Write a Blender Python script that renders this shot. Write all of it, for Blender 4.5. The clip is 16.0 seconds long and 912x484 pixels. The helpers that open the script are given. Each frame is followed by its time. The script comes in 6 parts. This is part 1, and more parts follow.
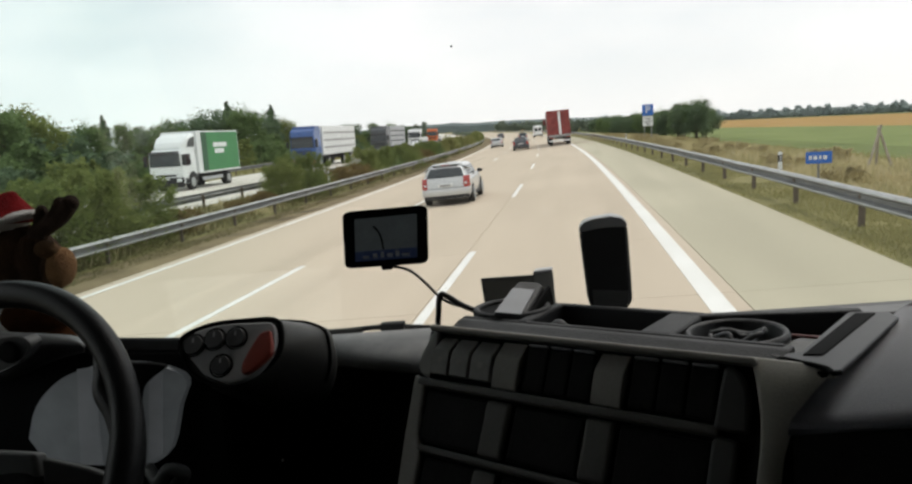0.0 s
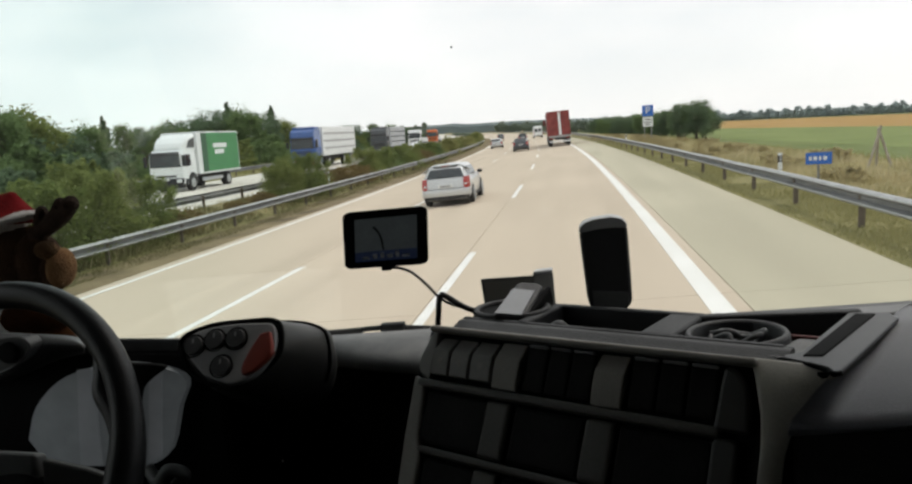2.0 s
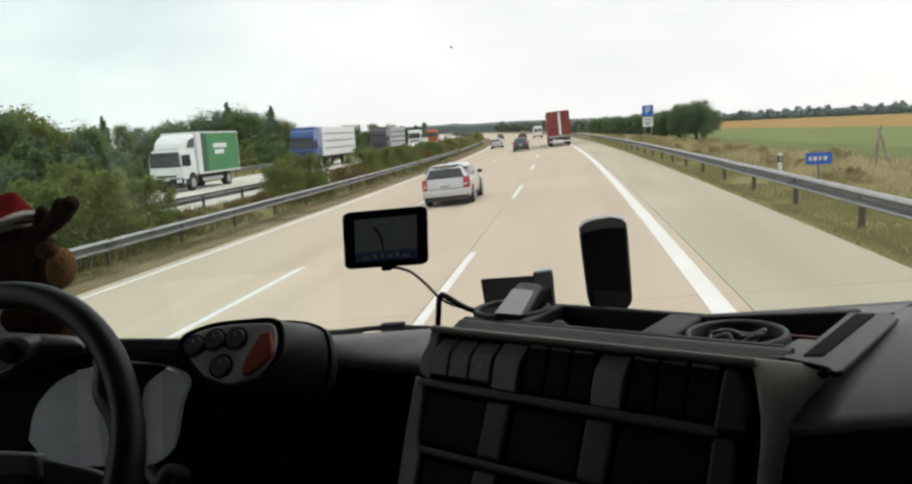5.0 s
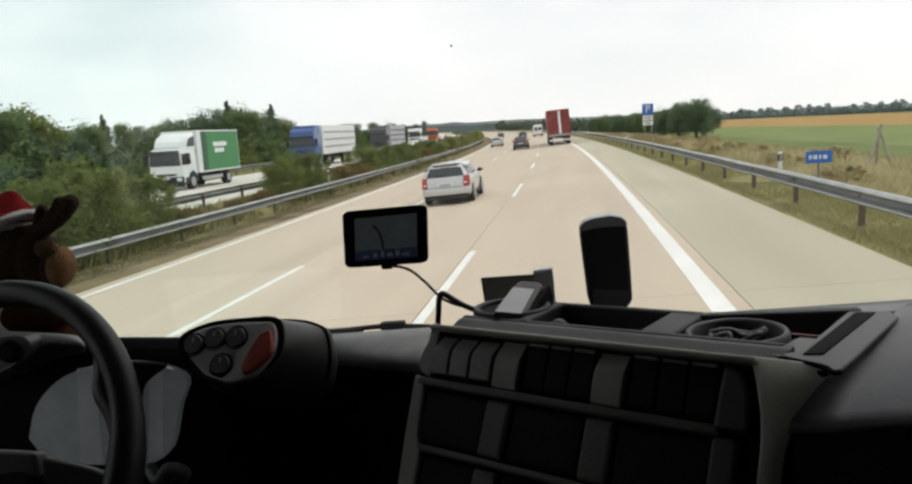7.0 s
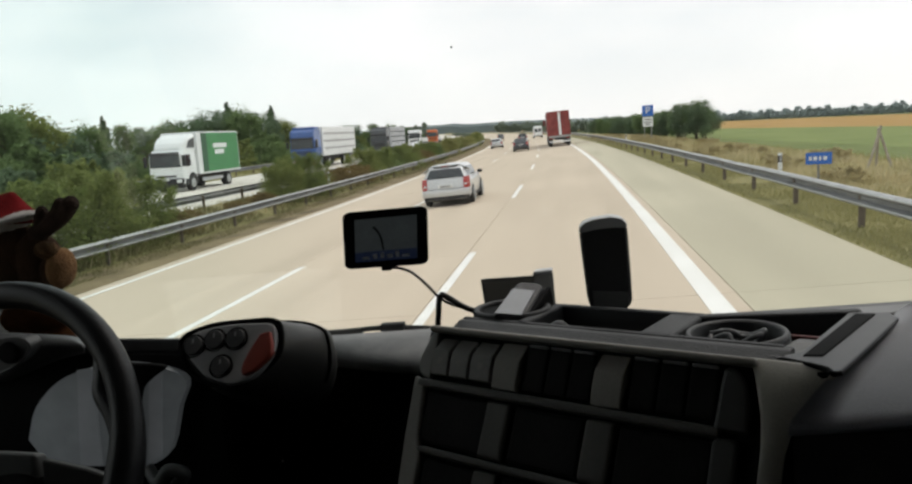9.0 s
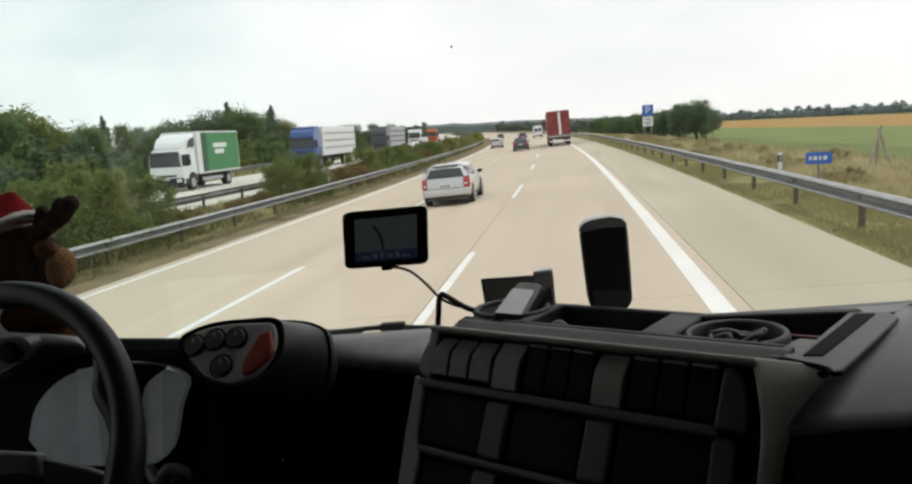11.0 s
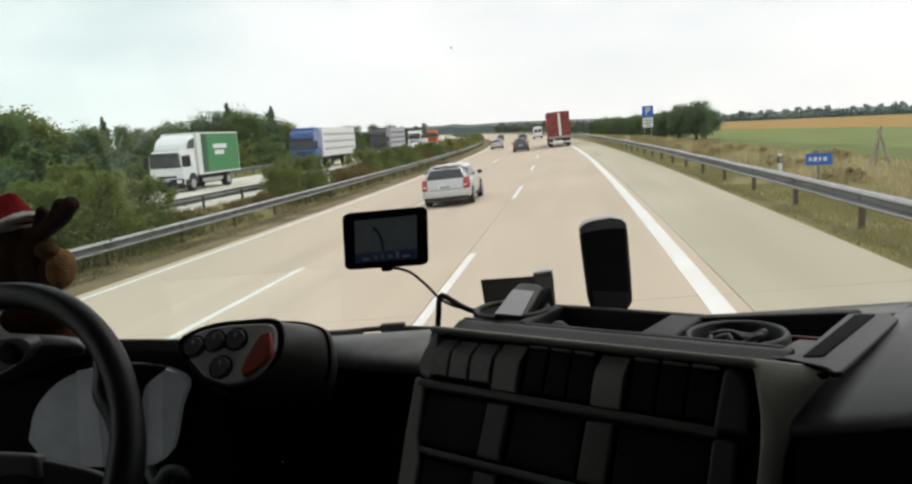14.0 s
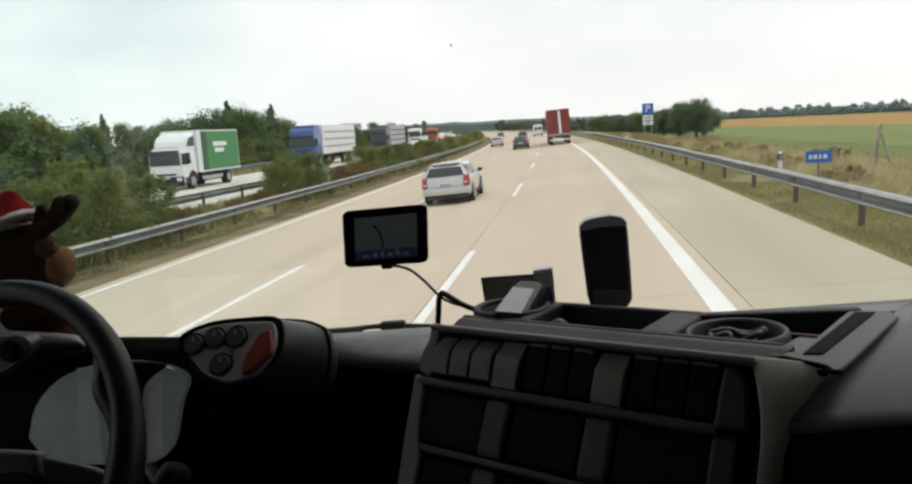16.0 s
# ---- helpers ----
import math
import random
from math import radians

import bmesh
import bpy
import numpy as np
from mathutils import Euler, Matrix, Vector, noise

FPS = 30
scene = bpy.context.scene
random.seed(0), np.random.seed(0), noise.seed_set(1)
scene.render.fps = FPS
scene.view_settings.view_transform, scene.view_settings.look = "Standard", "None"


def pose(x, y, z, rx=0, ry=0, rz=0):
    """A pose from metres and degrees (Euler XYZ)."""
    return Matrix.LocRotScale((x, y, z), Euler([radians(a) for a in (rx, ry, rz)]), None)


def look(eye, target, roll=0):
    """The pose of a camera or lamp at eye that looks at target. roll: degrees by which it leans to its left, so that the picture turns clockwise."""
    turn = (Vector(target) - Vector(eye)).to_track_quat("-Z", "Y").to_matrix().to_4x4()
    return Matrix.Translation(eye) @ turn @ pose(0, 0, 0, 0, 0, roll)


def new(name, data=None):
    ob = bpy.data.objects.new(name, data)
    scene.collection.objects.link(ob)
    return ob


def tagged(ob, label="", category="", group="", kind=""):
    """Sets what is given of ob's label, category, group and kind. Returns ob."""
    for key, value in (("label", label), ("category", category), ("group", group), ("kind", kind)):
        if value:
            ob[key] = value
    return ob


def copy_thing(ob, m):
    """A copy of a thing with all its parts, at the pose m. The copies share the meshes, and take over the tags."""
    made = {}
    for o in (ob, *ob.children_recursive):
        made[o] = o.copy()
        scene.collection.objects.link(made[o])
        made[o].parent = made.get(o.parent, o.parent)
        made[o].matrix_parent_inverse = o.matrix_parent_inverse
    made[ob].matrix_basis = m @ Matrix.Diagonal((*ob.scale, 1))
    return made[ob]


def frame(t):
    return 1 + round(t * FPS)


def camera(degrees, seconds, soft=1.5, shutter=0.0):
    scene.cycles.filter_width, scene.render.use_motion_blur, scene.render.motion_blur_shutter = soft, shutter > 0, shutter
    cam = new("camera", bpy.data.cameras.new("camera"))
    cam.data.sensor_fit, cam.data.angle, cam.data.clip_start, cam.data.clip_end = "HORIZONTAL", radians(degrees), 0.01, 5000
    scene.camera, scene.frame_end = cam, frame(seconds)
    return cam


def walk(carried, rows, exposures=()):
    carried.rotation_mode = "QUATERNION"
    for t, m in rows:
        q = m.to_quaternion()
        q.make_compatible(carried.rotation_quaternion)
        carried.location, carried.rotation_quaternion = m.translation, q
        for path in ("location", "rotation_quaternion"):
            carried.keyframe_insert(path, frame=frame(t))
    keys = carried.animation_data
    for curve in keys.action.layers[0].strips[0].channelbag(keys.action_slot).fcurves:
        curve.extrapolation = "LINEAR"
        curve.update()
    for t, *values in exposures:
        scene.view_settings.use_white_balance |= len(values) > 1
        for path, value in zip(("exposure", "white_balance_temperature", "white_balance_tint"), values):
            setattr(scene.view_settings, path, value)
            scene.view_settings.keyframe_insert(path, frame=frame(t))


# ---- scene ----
# ---- camera: held inside a lorry cab, looking out over the dashboard and nodding a little ----
EYE = Vector((2.126, 0.0, 2.480))
cam = camera(62.3, 16.0, soft=2.4)
AIM = look(EYE, EYE + Vector((-0.16261, 0.97596, -0.14511)), -3.484)
NOD = ((0.0, 0.0), (0.5, -0.013), (1.0, 0.0), (1.5, 0.044), (2.0, 0.053), (2.5, 0.035), (3.0, 0.19), (3.5, 0.057), (4.0, 0.035), (6.5, 0.11), (7.0, -0.044), (7.5, 0.0), (8.0, 0.0),
       (8.5, 0.009), (9.0, 0.057), (11.5, 0.013), (12.0, -0.057), (12.5, 0.044), (13.0, -0.044), (13.5, 0.0), (14.0, 0.11), (14.5, 0.022), (15.0, 0.13), (15.5, 0.0), (16.0, -0.066))
walk(cam, [(t, AIM @ pose(0, 0, 0, tilt)) for t, tilt in NOD])

FALL = 0.0506      # cross fall of the road, lower towards the median
BEND = 0.00058    # the road bends gently to the left
CAB = Matrix.Translation(EYE) @ pose(0, 0, 0, 0, -math.degrees(math.atan(FALL)), 0)

# ---- sky, sun, exposure ----
world = bpy.data.worlds.new("overcast_sky")
scene.world = world
world.use_nodes = True
wn, wl = world.node_tree.nodes, world.node_tree.links
bg = wn["Background"]
sky = wn.new("ShaderNodeTexSky")
sky.sky_type, sky.sun_disc = "NISHITA", False
sky.sun_elevation, sky.sun_rotation = radians(48), radians(35)
tc = wn.new("ShaderNodeTexCoord")
mp = wn.new("ShaderNodeMapping")
mp.inputs["Scale"].default_value = (1.0, 1.0, 3.2)
cl = wn.new("ShaderNodeTexNoise")
cl.inputs["Scale"].default_value, cl.inputs["Detail"].default_value, cl.inputs["Roughness"].default_value = 2.1, 6.0, 0.55
cr = wn.new("ShaderNodeValToRGB")
cr.color_ramp.elements[0].position, cr.color_ramp.elements[0].color = 0.36, (6.9, 7.55, 7.8, 1)
cr.color_ramp.elements[1].position, cr.color_ramp.elements[1].color = 0.60, (9.95, 9.9, 9.75, 1)
wm = wn.new("ShaderNodeMix")
wm.data_type = "RGBA"
wm.inputs["Factor"].default_value = 0.94
wl.new(tc.outputs["Generated"], mp.inputs["Vector"])
wl.new(mp.outputs["Vector"], cl.inputs["Vector"])
wl.new(cl.outputs["Fac"], cr.inputs["Fac"])
wl.new(sky.outputs["Color"], wm.inputs["A"])
# sky colour shifted bluer towards -x
side, thin, veil = wn.new("ShaderNodeSeparateXYZ"), wn.new("ShaderNodeMapRange"), wn.new("ShaderNodeMix")
thin.interpolation_type = "SMOOTHSTEP"
thin.inputs["From Min"].default_value, thin.inputs["From Max"].default_value = -0.08, -0.60
veil.data_type, veil.blend_type = "RGBA", "MULTIPLY"
veil.inputs["B"].default_value = (0.945, 0.99, 0.995, 1)
wl.new(tc.outputs["Generated"], side.inputs[0])
wl.new(side.outputs["X"], thin.inputs["Value"])
wl.new(thin.outputs["Result"], veil.inputs["Factor"])
# brighter haze low over the horizon
low_z, haze = wn.new("ShaderNodeMapRange"), wn.new("ShaderNodeMix")
low_z.interpolation_type = "SMOOTHSTEP"
low_z.inputs["From Min"].default_value, low_z.inputs["From Max"].default_value, low_z.inputs["To Max"].default_value = 0.24, 0.02, 0.7
haze.data_type = "RGBA"
haze.inputs["B"].default_value = (9.9, 9.8, 9.65, 1)
wl.new(side.outputs["Z"], low_z.inputs["Value"])
wl.new(low_z.outputs["Result"], haze.inputs["Factor"])
wl.new(cr.outputs["Color"], haze.inputs["A"])
wl.new(haze.outputs["Result"], veil.inputs["A"])
wl.new(veil.outputs["Result"], wm.inputs["B"])
wl.new(wm.outputs["Result"], bg.inputs["Color"])
bg.inputs["Strength"].default_value = 0.113

sun_data = bpy.data.lights.new("sun", "SUN")
sun_data.energy, sun_data.angle, sun_data.color = 1.3, radians(14), (1.0, 0.95, 0.88)
sun = new("sun", sun_data)
sun.matrix_world = look((0, 0, 60), (-25, -35, 0))
scene.view_settings.exposure = 0.0


# ---- materials ----
def material(name, color, rough=0.6, metal=0.0, vary=0.15, scale=6.0, fine=60.0, bump=0.0, tint=None, spec=0.5,
             object_random=0.0, island_random=0.0, coat=0.0, along=0.0):
    """Principled surface with colour varied at two scales, by noise, and fine relief; along: strength of streaks that run along the road."""
    m = bpy.data.materials.new(name)
    m.use_nodes = True
    n, l = m.node_tree.nodes, m.node_tree.links
    b = n["Principled BSDF"]
    b.inputs["Roughness"].default_value, b.inputs["Metallic"].default_value = rough, metal
    b.inputs["Specular IOR Level"].default_value, b.inputs["Coat Weight"].default_value = spec, coat
    co = n.new("ShaderNodeTexCoord")
    big, small = n.new("ShaderNodeTexNoise"), n.new("ShaderNodeTexNoise")
    big.inputs["Scale"].default_value, big.inputs["Detail"].default_value = scale, 4
    small.inputs["Scale"].default_value, small.inputs["Detail"].default_value = fine, 3
    source = co.outputs["Object"]
    if along:
        source = n.new("ShaderNodeNewGeometry").outputs["Position"]
    worn = source
    if along:
        pull = n.new("ShaderNodeMapping")
        pull.inputs["Scale"].default_value = (1.0, 0.10, 1.0)
        l.new(source, pull.inputs["Vector"])
        worn = pull.outputs["Vector"]
    l.new(worn, big.inputs["Vector"])
    l.new(source, small.inputs["Vector"])
    add = n.new("ShaderNodeMath")
    add.operation = "MULTIPLY_ADD"
    l.new(small.outputs["Fac"], add.inputs[0])
    add.inputs[1].default_value = 0.5
    l.new(big.outputs["Fac"], add.inputs[2])
    last = add.outputs[0]
    if along:
        stretch, streak, mixin = n.new("ShaderNodeMapping"), n.new("ShaderNodeTexNoise"), n.new("ShaderNodeMath")
        stretch.inputs["Scale"].default_value = (1.3, 0.025, 1.0)
        streak.inputs["Scale"].default_value, streak.inputs["Detail"].default_value = 1.0, 3
        l.new(source, stretch.inputs["Vector"])
        l.new(stretch.outputs["Vector"], streak.inputs["Vector"])
        mixin.operation = "MULTIPLY_ADD"
        l.new(streak.outputs["Fac"], mixin.inputs[0])
        mixin.inputs[1].default_value = along
        l.new(last, mixin.inputs[2])
        last = mixin.outputs[0]
    for amount, node, out in ((object_random, "ShaderNodeObjectInfo", "Random"), (island_random, "ShaderNodeNewGeometry", "Random Per Island")):
        if amount:
            r = n.new(node)
            more = n.new("ShaderNodeMath")
            more.operation = "MULTIPLY_ADD"
            l.new(r.outputs[out], more.inputs[0])
            more.inputs[1].default_value = amount
            l.new(last, more.inputs[2])
            sub = n.new("ShaderNodeMath")
            sub.operation = "SUBTRACT"
            l.new(more.outputs[0], sub.inputs[0])
            sub.inputs[1].default_value = amount / 2
            last = sub.outputs[0]
    if along:
        less = n.new("ShaderNodeMath")
        less.operation = "SUBTRACT"
        l.new(last, less.inputs[0])
        less.inputs[1].default_value = along * 0.5
        last = less.outputs[0]
    ramp = n.new("ShaderNodeValToRGB")
    c = Vector(color)
    d = Vector(tint) if tint else c * (1 + vary)
    e = c * (1 - vary)
    ramp.color_ramp.elements[0].position, ramp.color_ramp.elements[0].color = 0.45, (*e, 1)
    ramp.color_ramp.elements[1].position, ramp.color_ramp.elements[1].color = 1.0, (*d, 1)
    l.new(last, ramp.inputs["Fac"])
    l.new(ramp.outputs["Color"], b.inputs["Base Color"])
    if bump:
        bp = n.new("ShaderNodeBump")
        bp.inputs["Strength"].default_value, bp.inputs["Distance"].default_value = bump, 0.01
        l.new(small.outputs["Fac"], bp.inputs["Height"])
        l.new(bp.outputs["Normal"], b.inputs["Normal"])
    return m


def glass_pane(name, gloss=0.028, veil_mix=0.004):
    """Clear pane with a weak mirror image and a translucent veil added to imitate haze."""
    m = bpy.data.materials.new(name)
    m.use_nodes = True
    n, l = m.node_tree.nodes, m.node_tree.links
    n.remove(n["Principled BSDF"])
    t, g, x = n.new("ShaderNodeBsdfTransparent"), n.new("ShaderNodeBsdfGlossy"), n.new("ShaderNodeMixShader")
    d, y = n.new("ShaderNodeBsdfTranslucent"), n.new("ShaderNodeMixShader")
    g.inputs["Roughness"].default_value = 0.02
    # the view's green colour cast, put into the glass tint towards -x
    co, sx, run, mix = n.new("ShaderNodeTexCoord"), n.new("ShaderNodeSeparateXYZ"), n.new("ShaderNodeMapRange"), n.new("ShaderNodeMix")
    run.interpolation_type, mix.data_type = "SMOOTHSTEP", "RGBA"
    run.inputs["From Min"].default_value, run.inputs["From Max"].default_value = -0.40, -1.0
    mix.inputs["A"].default_value, mix.inputs["B"].default_value = (0.997, 0.997, 0.995, 1), (0.962, 0.997, 0.985, 1)
    l.new(co.outputs["Object"], sx.inputs[0])
    l.new(sx.outputs["X"], run.inputs["Value"])
    l.new(run.outputs["Result"], mix.inputs["Factor"])
    l.new(mix.outputs["Result"], t.inputs["Color"])
    d.inputs["Color"].default_value = (0.80, 0.82, 0.80, 1)
    x.inputs["Fac"].default_value = gloss
    y.inputs["Fac"].default_value = veil_mix
    l.new(t.outputs[0], x.inputs[1])
    l.new(g.outputs[0], x.inputs[2])
    l.new(x.outputs[0], y.inputs[1])
    l.new(d.outputs[0], y.inputs[2])
    l.new(y.outputs[0], n["Material Output"].inputs["Surface"])
    return m


def foliage(name, color, tint, through_light=0.25):
    m = material(name, color, rough=0.75, vary=0.35, scale=0.6, fine=9, tint=tint, spec=0.2, island_random=0.45)
    b = m.node_tree.nodes["Principled BSDF"]
    tr = m.node_tree.nodes.new("ShaderNodeBsdfTranslucent")
    tr.inputs["Color"].default_value = (*[c * 1.4 for c in tint], 1)
    x = m.node_tree.nodes.new("ShaderNodeMixShader")
    x.inputs["Fac"].default_value = through_light
    m.node_tree.links.new(b.outputs[0], x.inputs[1])
    m.node_tree.links.new(tr.outputs[0], x.inputs[2])
    m.node_tree.links.new(x.outputs[0], m.node_tree.nodes["Material Output"].inputs["Surface"])
    return m


CONCRETE = material("concrete", (0.502, 0.421, 0.324), 0.9, vary=0.06, scale=0.9, fine=18, bump=0.12, tint=(0.572, 0.483, 0.375), object_random=0.17, spec=0.25, along=0.5)
CONCRETE_GREY = material("shoulder_concrete", (0.440, 0.405, 0.300), 0.9, vary=0.07, scale=0.9, fine=18, bump=0.12, tint=(0.51, 0.468, 0.35), object_random=0.17, spec=0.25, along=0.5)
CONCRETE_FAR = material("concrete_pale", (0.58, 0.55, 0.485), 0.9, vary=0.08, scale=0.2, fine=10, bump=0.05, spec=0.25)
JOINT = material("joint_filler", (0.27, 0.235, 0.185), 0.9, vary=0.3)
PAINT = material("road_paint", (0.74, 0.73, 0.68), 0.7, vary=0.10, scale=1.5, fine=40, tint=(0.82, 0.81, 0.77))
DIRT = material("verge_dirt", (0.15, 0.115, 0.068), 0.95, vary=0.4, scale=0.6, fine=14, bump=0.5, tint=(0.27, 0.215, 0.125), spec=0.1)
VERGE = material("verge_grass", (0.17, 0.165, 0.06), 0.95, vary=0.3, scale=0.5, fine=11, bump=0.5, tint=(0.29, 0.26, 0.12), spec=0.1)
DRY = material("dry_grass", (0.29, 0.25, 0.12), 0.95, vary=0.3, scale=0.22, fine=5, bump=0.5, tint=(0.42, 0.36, 0.20), spec=0.1)
MEADOW = material("meadow", (0.085, 0.13, 0.035), 0.95, vary=0.35, scale=0.05, fine=1.2, tint=(0.14, 0.17, 0.055), spec=0.1)
CROP = material("green_crop", (0.125, 0.165, 0.05), 0.95, vary=0.25, scale=0.08, fine=1.5, tint=(0.175, 0.205, 0.075), spec=0.1)
CROP_PALE = material("pale_crop", (0.17, 0.215, 0.07), 0.95, vary=0.2, scale=0.08, fine=1.5, tint=(0.22, 0.26, 0.095), spec=0.1)
STUBBLE = material("stubble", (0.36, 0.22, 0.075), 0.95, vary=0.2, scale=0.04, fine=0.8, tint=(0.42, 0.27, 0.10), spec=0.1)
STEEL = material("galvanised_steel", (0.30, 0.303, 0.30), 0.5, 0.25, vary=0.22, scale=1.5, fine=25, tint=(0.42, 0.425, 0.42))
STEEL_DULL = material("weathered_steel", (0.21, 0.215, 0.215), 0.7, 0.3, vary=0.3, scale=1.2, fine=22, tint=(0.30, 0.30, 0.29))
STEEL_GROOVE_SHADE = material("grimy_shaded_steel", (0.165, 0.168, 0.168), 0.65, 0.2, vary=0.3, scale=1.2, fine=22, tint=(0.235, 0.238, 0.235))
BARK = material("bark", (0.085, 0.065, 0.045), 0.9, vary=0.4, scale=4, fine=30, bump=0.6)
LEAF = foliage("leaf", (0.096, 0.142, 0.054), (0.152, 0.212, 0.084), 0.44)
LEAF_OLIVE = foliage("leaf_olive", (0.114, 0.148, 0.043), (0.178, 0.216, 0.069), 0.48)
# paler and bluer than the near leaves: distance haze put into the colour
LEAF_FAR_HAZE = foliage("leaf_painted_haze", (0.171, 0.211, 0.165), (0.228, 0.268, 0.205), 0.4)
LEAF_DARK = foliage("leaf_dark", (0.084, 0.124, 0.072), (0.132, 0.184, 0.104), 0.44)
LEAF_LIGHT = foliage("leaf_light", (0.140, 0.170, 0.053), (0.208, 0.238, 0.079), 0.48)
LEAF_HEDGE = foliage("leaf_hedge", (0.200, 0.202, 0.078), (0.285, 0.285, 0.115), 0.5)
LEAF_STRAW = foliage("leaf_straw", (0.30, 0.255, 0.130), (0.40, 0.345, 0.19), 0.5)
LEAF_RUST = foliage("leaf_rust", (0.155, 0.108, 0.042), (0.235, 0.178, 0.075), 0.35)
# aerial haze painted into the colours of the far woods and hills
WOODS_HAZE = foliage("woods_painted_haze", (0.40, 0.45, 0.45), (0.46, 0.51, 0.50), 0.5)
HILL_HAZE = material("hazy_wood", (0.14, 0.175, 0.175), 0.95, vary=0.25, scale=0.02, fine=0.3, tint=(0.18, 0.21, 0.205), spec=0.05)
STRAW = foliage("straw", (0.36, 0.31, 0.17), (0.48, 0.42, 0.25), 0.45)
BLADE = foliage("grass_blade", (0.17, 0.18, 0.065), (0.30, 0.28, 0.13), 0.45)
BLADE_DARK = foliage("dull_blade", (0.105, 0.11, 0.048), (0.19, 0.175, 0.08), 0.4)
BOX_GREY = material("box_grey", (0.055, 0.056, 0.058), 0.5, vary=0.15, scale=14, fine=200)
POST_RUST = material("brown_steel", (0.13, 0.105, 0.08), 0.8, 0.1, vary=0.3, scale=4, fine=30)
RUBBER = material("rubber", (0.018, 0.018, 0.018), 0.8, vary=0.3, scale=10, fine=80)
RIM_METAL = material("wheel_metal", (0.45, 0.46, 0.47), 0.35, 0.8, vary=0.15)
UNDER = material("underbody", (0.025, 0.025, 0.026), 0.8, vary=0.3)
CAR_GLASS = material("tinted_glass", (0.025, 0.032, 0.036), 0.08, vary=0.2, spec=0.6)
SILVER = material("silver_paint", (0.56, 0.57, 0.57), 0.3, 0.3, vary=0.05, coat=0.6)
WHITE_PAINT = material("white_paint", (0.78, 0.79, 0.79), 0.4, vary=0.06, scale=1.5, coat=0.3)
DARK_PAINT = material("dark_paint", (0.05, 0.055, 0.065), 0.3, 0.3, vary=0.1, coat=0.7)
BLUE_PAINT = material("blue_paint", (0.038, 0.095, 0.29), 0.35, vary=0.1, coat=0.4)
RED_PAINT = material("red_paint", (0.20, 0.026, 0.025), 0.6, vary=0.45, scale=1.4, fine=11, tint=(0.32, 0.062, 0.054))
RED_DARK = material("red_dark", (0.21, 0.020, 0.020), 0.6, vary=0.2)
GREY_PAINT = material("dark_grey_paint", (0.06, 0.065, 0.07), 0.4, vary=0.15, coat=0.3)
TRAILER_GREY = material("trailer_grey", (0.42, 0.43, 0.45), 0.5, 0.2, vary=0.15, scale=0.8)
ORANGE_PAINT = material("orange_paint", (0.55, 0.12, 0.02), 0.45, vary=0.12, coat=0.3)
GREEN_DARK = material("dark_green_paint", (0.025, 0.085, 0.04), 0.5, vary=0.15, scale=0.5)
GREEN_PAINT = material("green_paint", (0.05, 0.22, 0.075), 0.5, vary=0.15, scale=0.5)
BUMPER_RED = material("red_bumper", (0.42, 0.05, 0.05), 0.5, vary=0.2)
LAMP_RED = material("red_lamp", (0.34, 0.028, 0.022), 0.25, vary=0.1, coat=0.5)
LAMP_CLEAR = material("clear_lamp", (0.75, 0.76, 0.76), 0.15, vary=0.05, coat=0.5)
PLATE = material("plate", (0.75, 0.75, 0.72), 0.5, vary=0.05)
SIGN_BLUE = material("sign_blue", (0.02, 0.13, 0.50), 0.5, vary=0.06)
SIGN_WHITE = material("sign_white", (0.74, 0.76, 0.76), 0.5, vary=0.05)
SIGN_BLACK = material("sign_black", (0.03, 0.03, 0.03), 0.6, vary=0.1)
POST_WOOD = material("grey_wood", (0.36, 0.32, 0.26), 0.9, vary=0.3, scale=5, fine=40, bump=0.4)
# inside the cab
PLASTIC = material("dash_plastic", (0.026, 0.026, 0.027), 0.55, vary=0.18, scale=9, fine=420, bump=0.18, tint=(0.034, 0.034, 0.035))
PLASTIC_GREY = material("grey_plastic", (0.17, 0.17, 0.173), 0.55, vary=0.15, scale=7, fine=420, bump=0.12, tint=(0.215, 0.215, 0.215))
PANEL = material("console_panel", (0.42, 0.408, 0.357), 0.5, vary=0.15, scale=6, fine=350, bump=0.08, tint=(0.50, 0.485, 0.42))
TRAY_GREY = material("tray_grey", (0.028, 0.029, 0.031), 0.6, vary=0.3, scale=14, fine=380, bump=0.14, tint=(0.048, 0.049, 0.051), spec=0.3)
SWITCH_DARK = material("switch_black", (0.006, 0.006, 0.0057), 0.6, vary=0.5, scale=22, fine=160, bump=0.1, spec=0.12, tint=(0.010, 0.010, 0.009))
DASH_MID = material("mottled_grey_plastic", (0.080, 0.079, 0.078), 0.55, vary=0.4, scale=16, fine=420, bump=0.14, tint=(0.150, 0.146, 0.140))
COWL = material("cowl_grey", (0.026, 0.026, 0.027), 0.5, vary=0.25, scale=10, fine=400, bump=0.14, tint=(0.044, 0.044, 0.044))
SPOKE_DARK = material("dim_black", (0.030, 0.029, 0.027), 0.5, vary=0.2, scale=12, fine=300, bump=0.1)
SPOKE_GREY = material("spoke_grey", (0.10, 0.104, 0.102), 0.5, vary=0.15, scale=9, fine=300, bump=0.08)
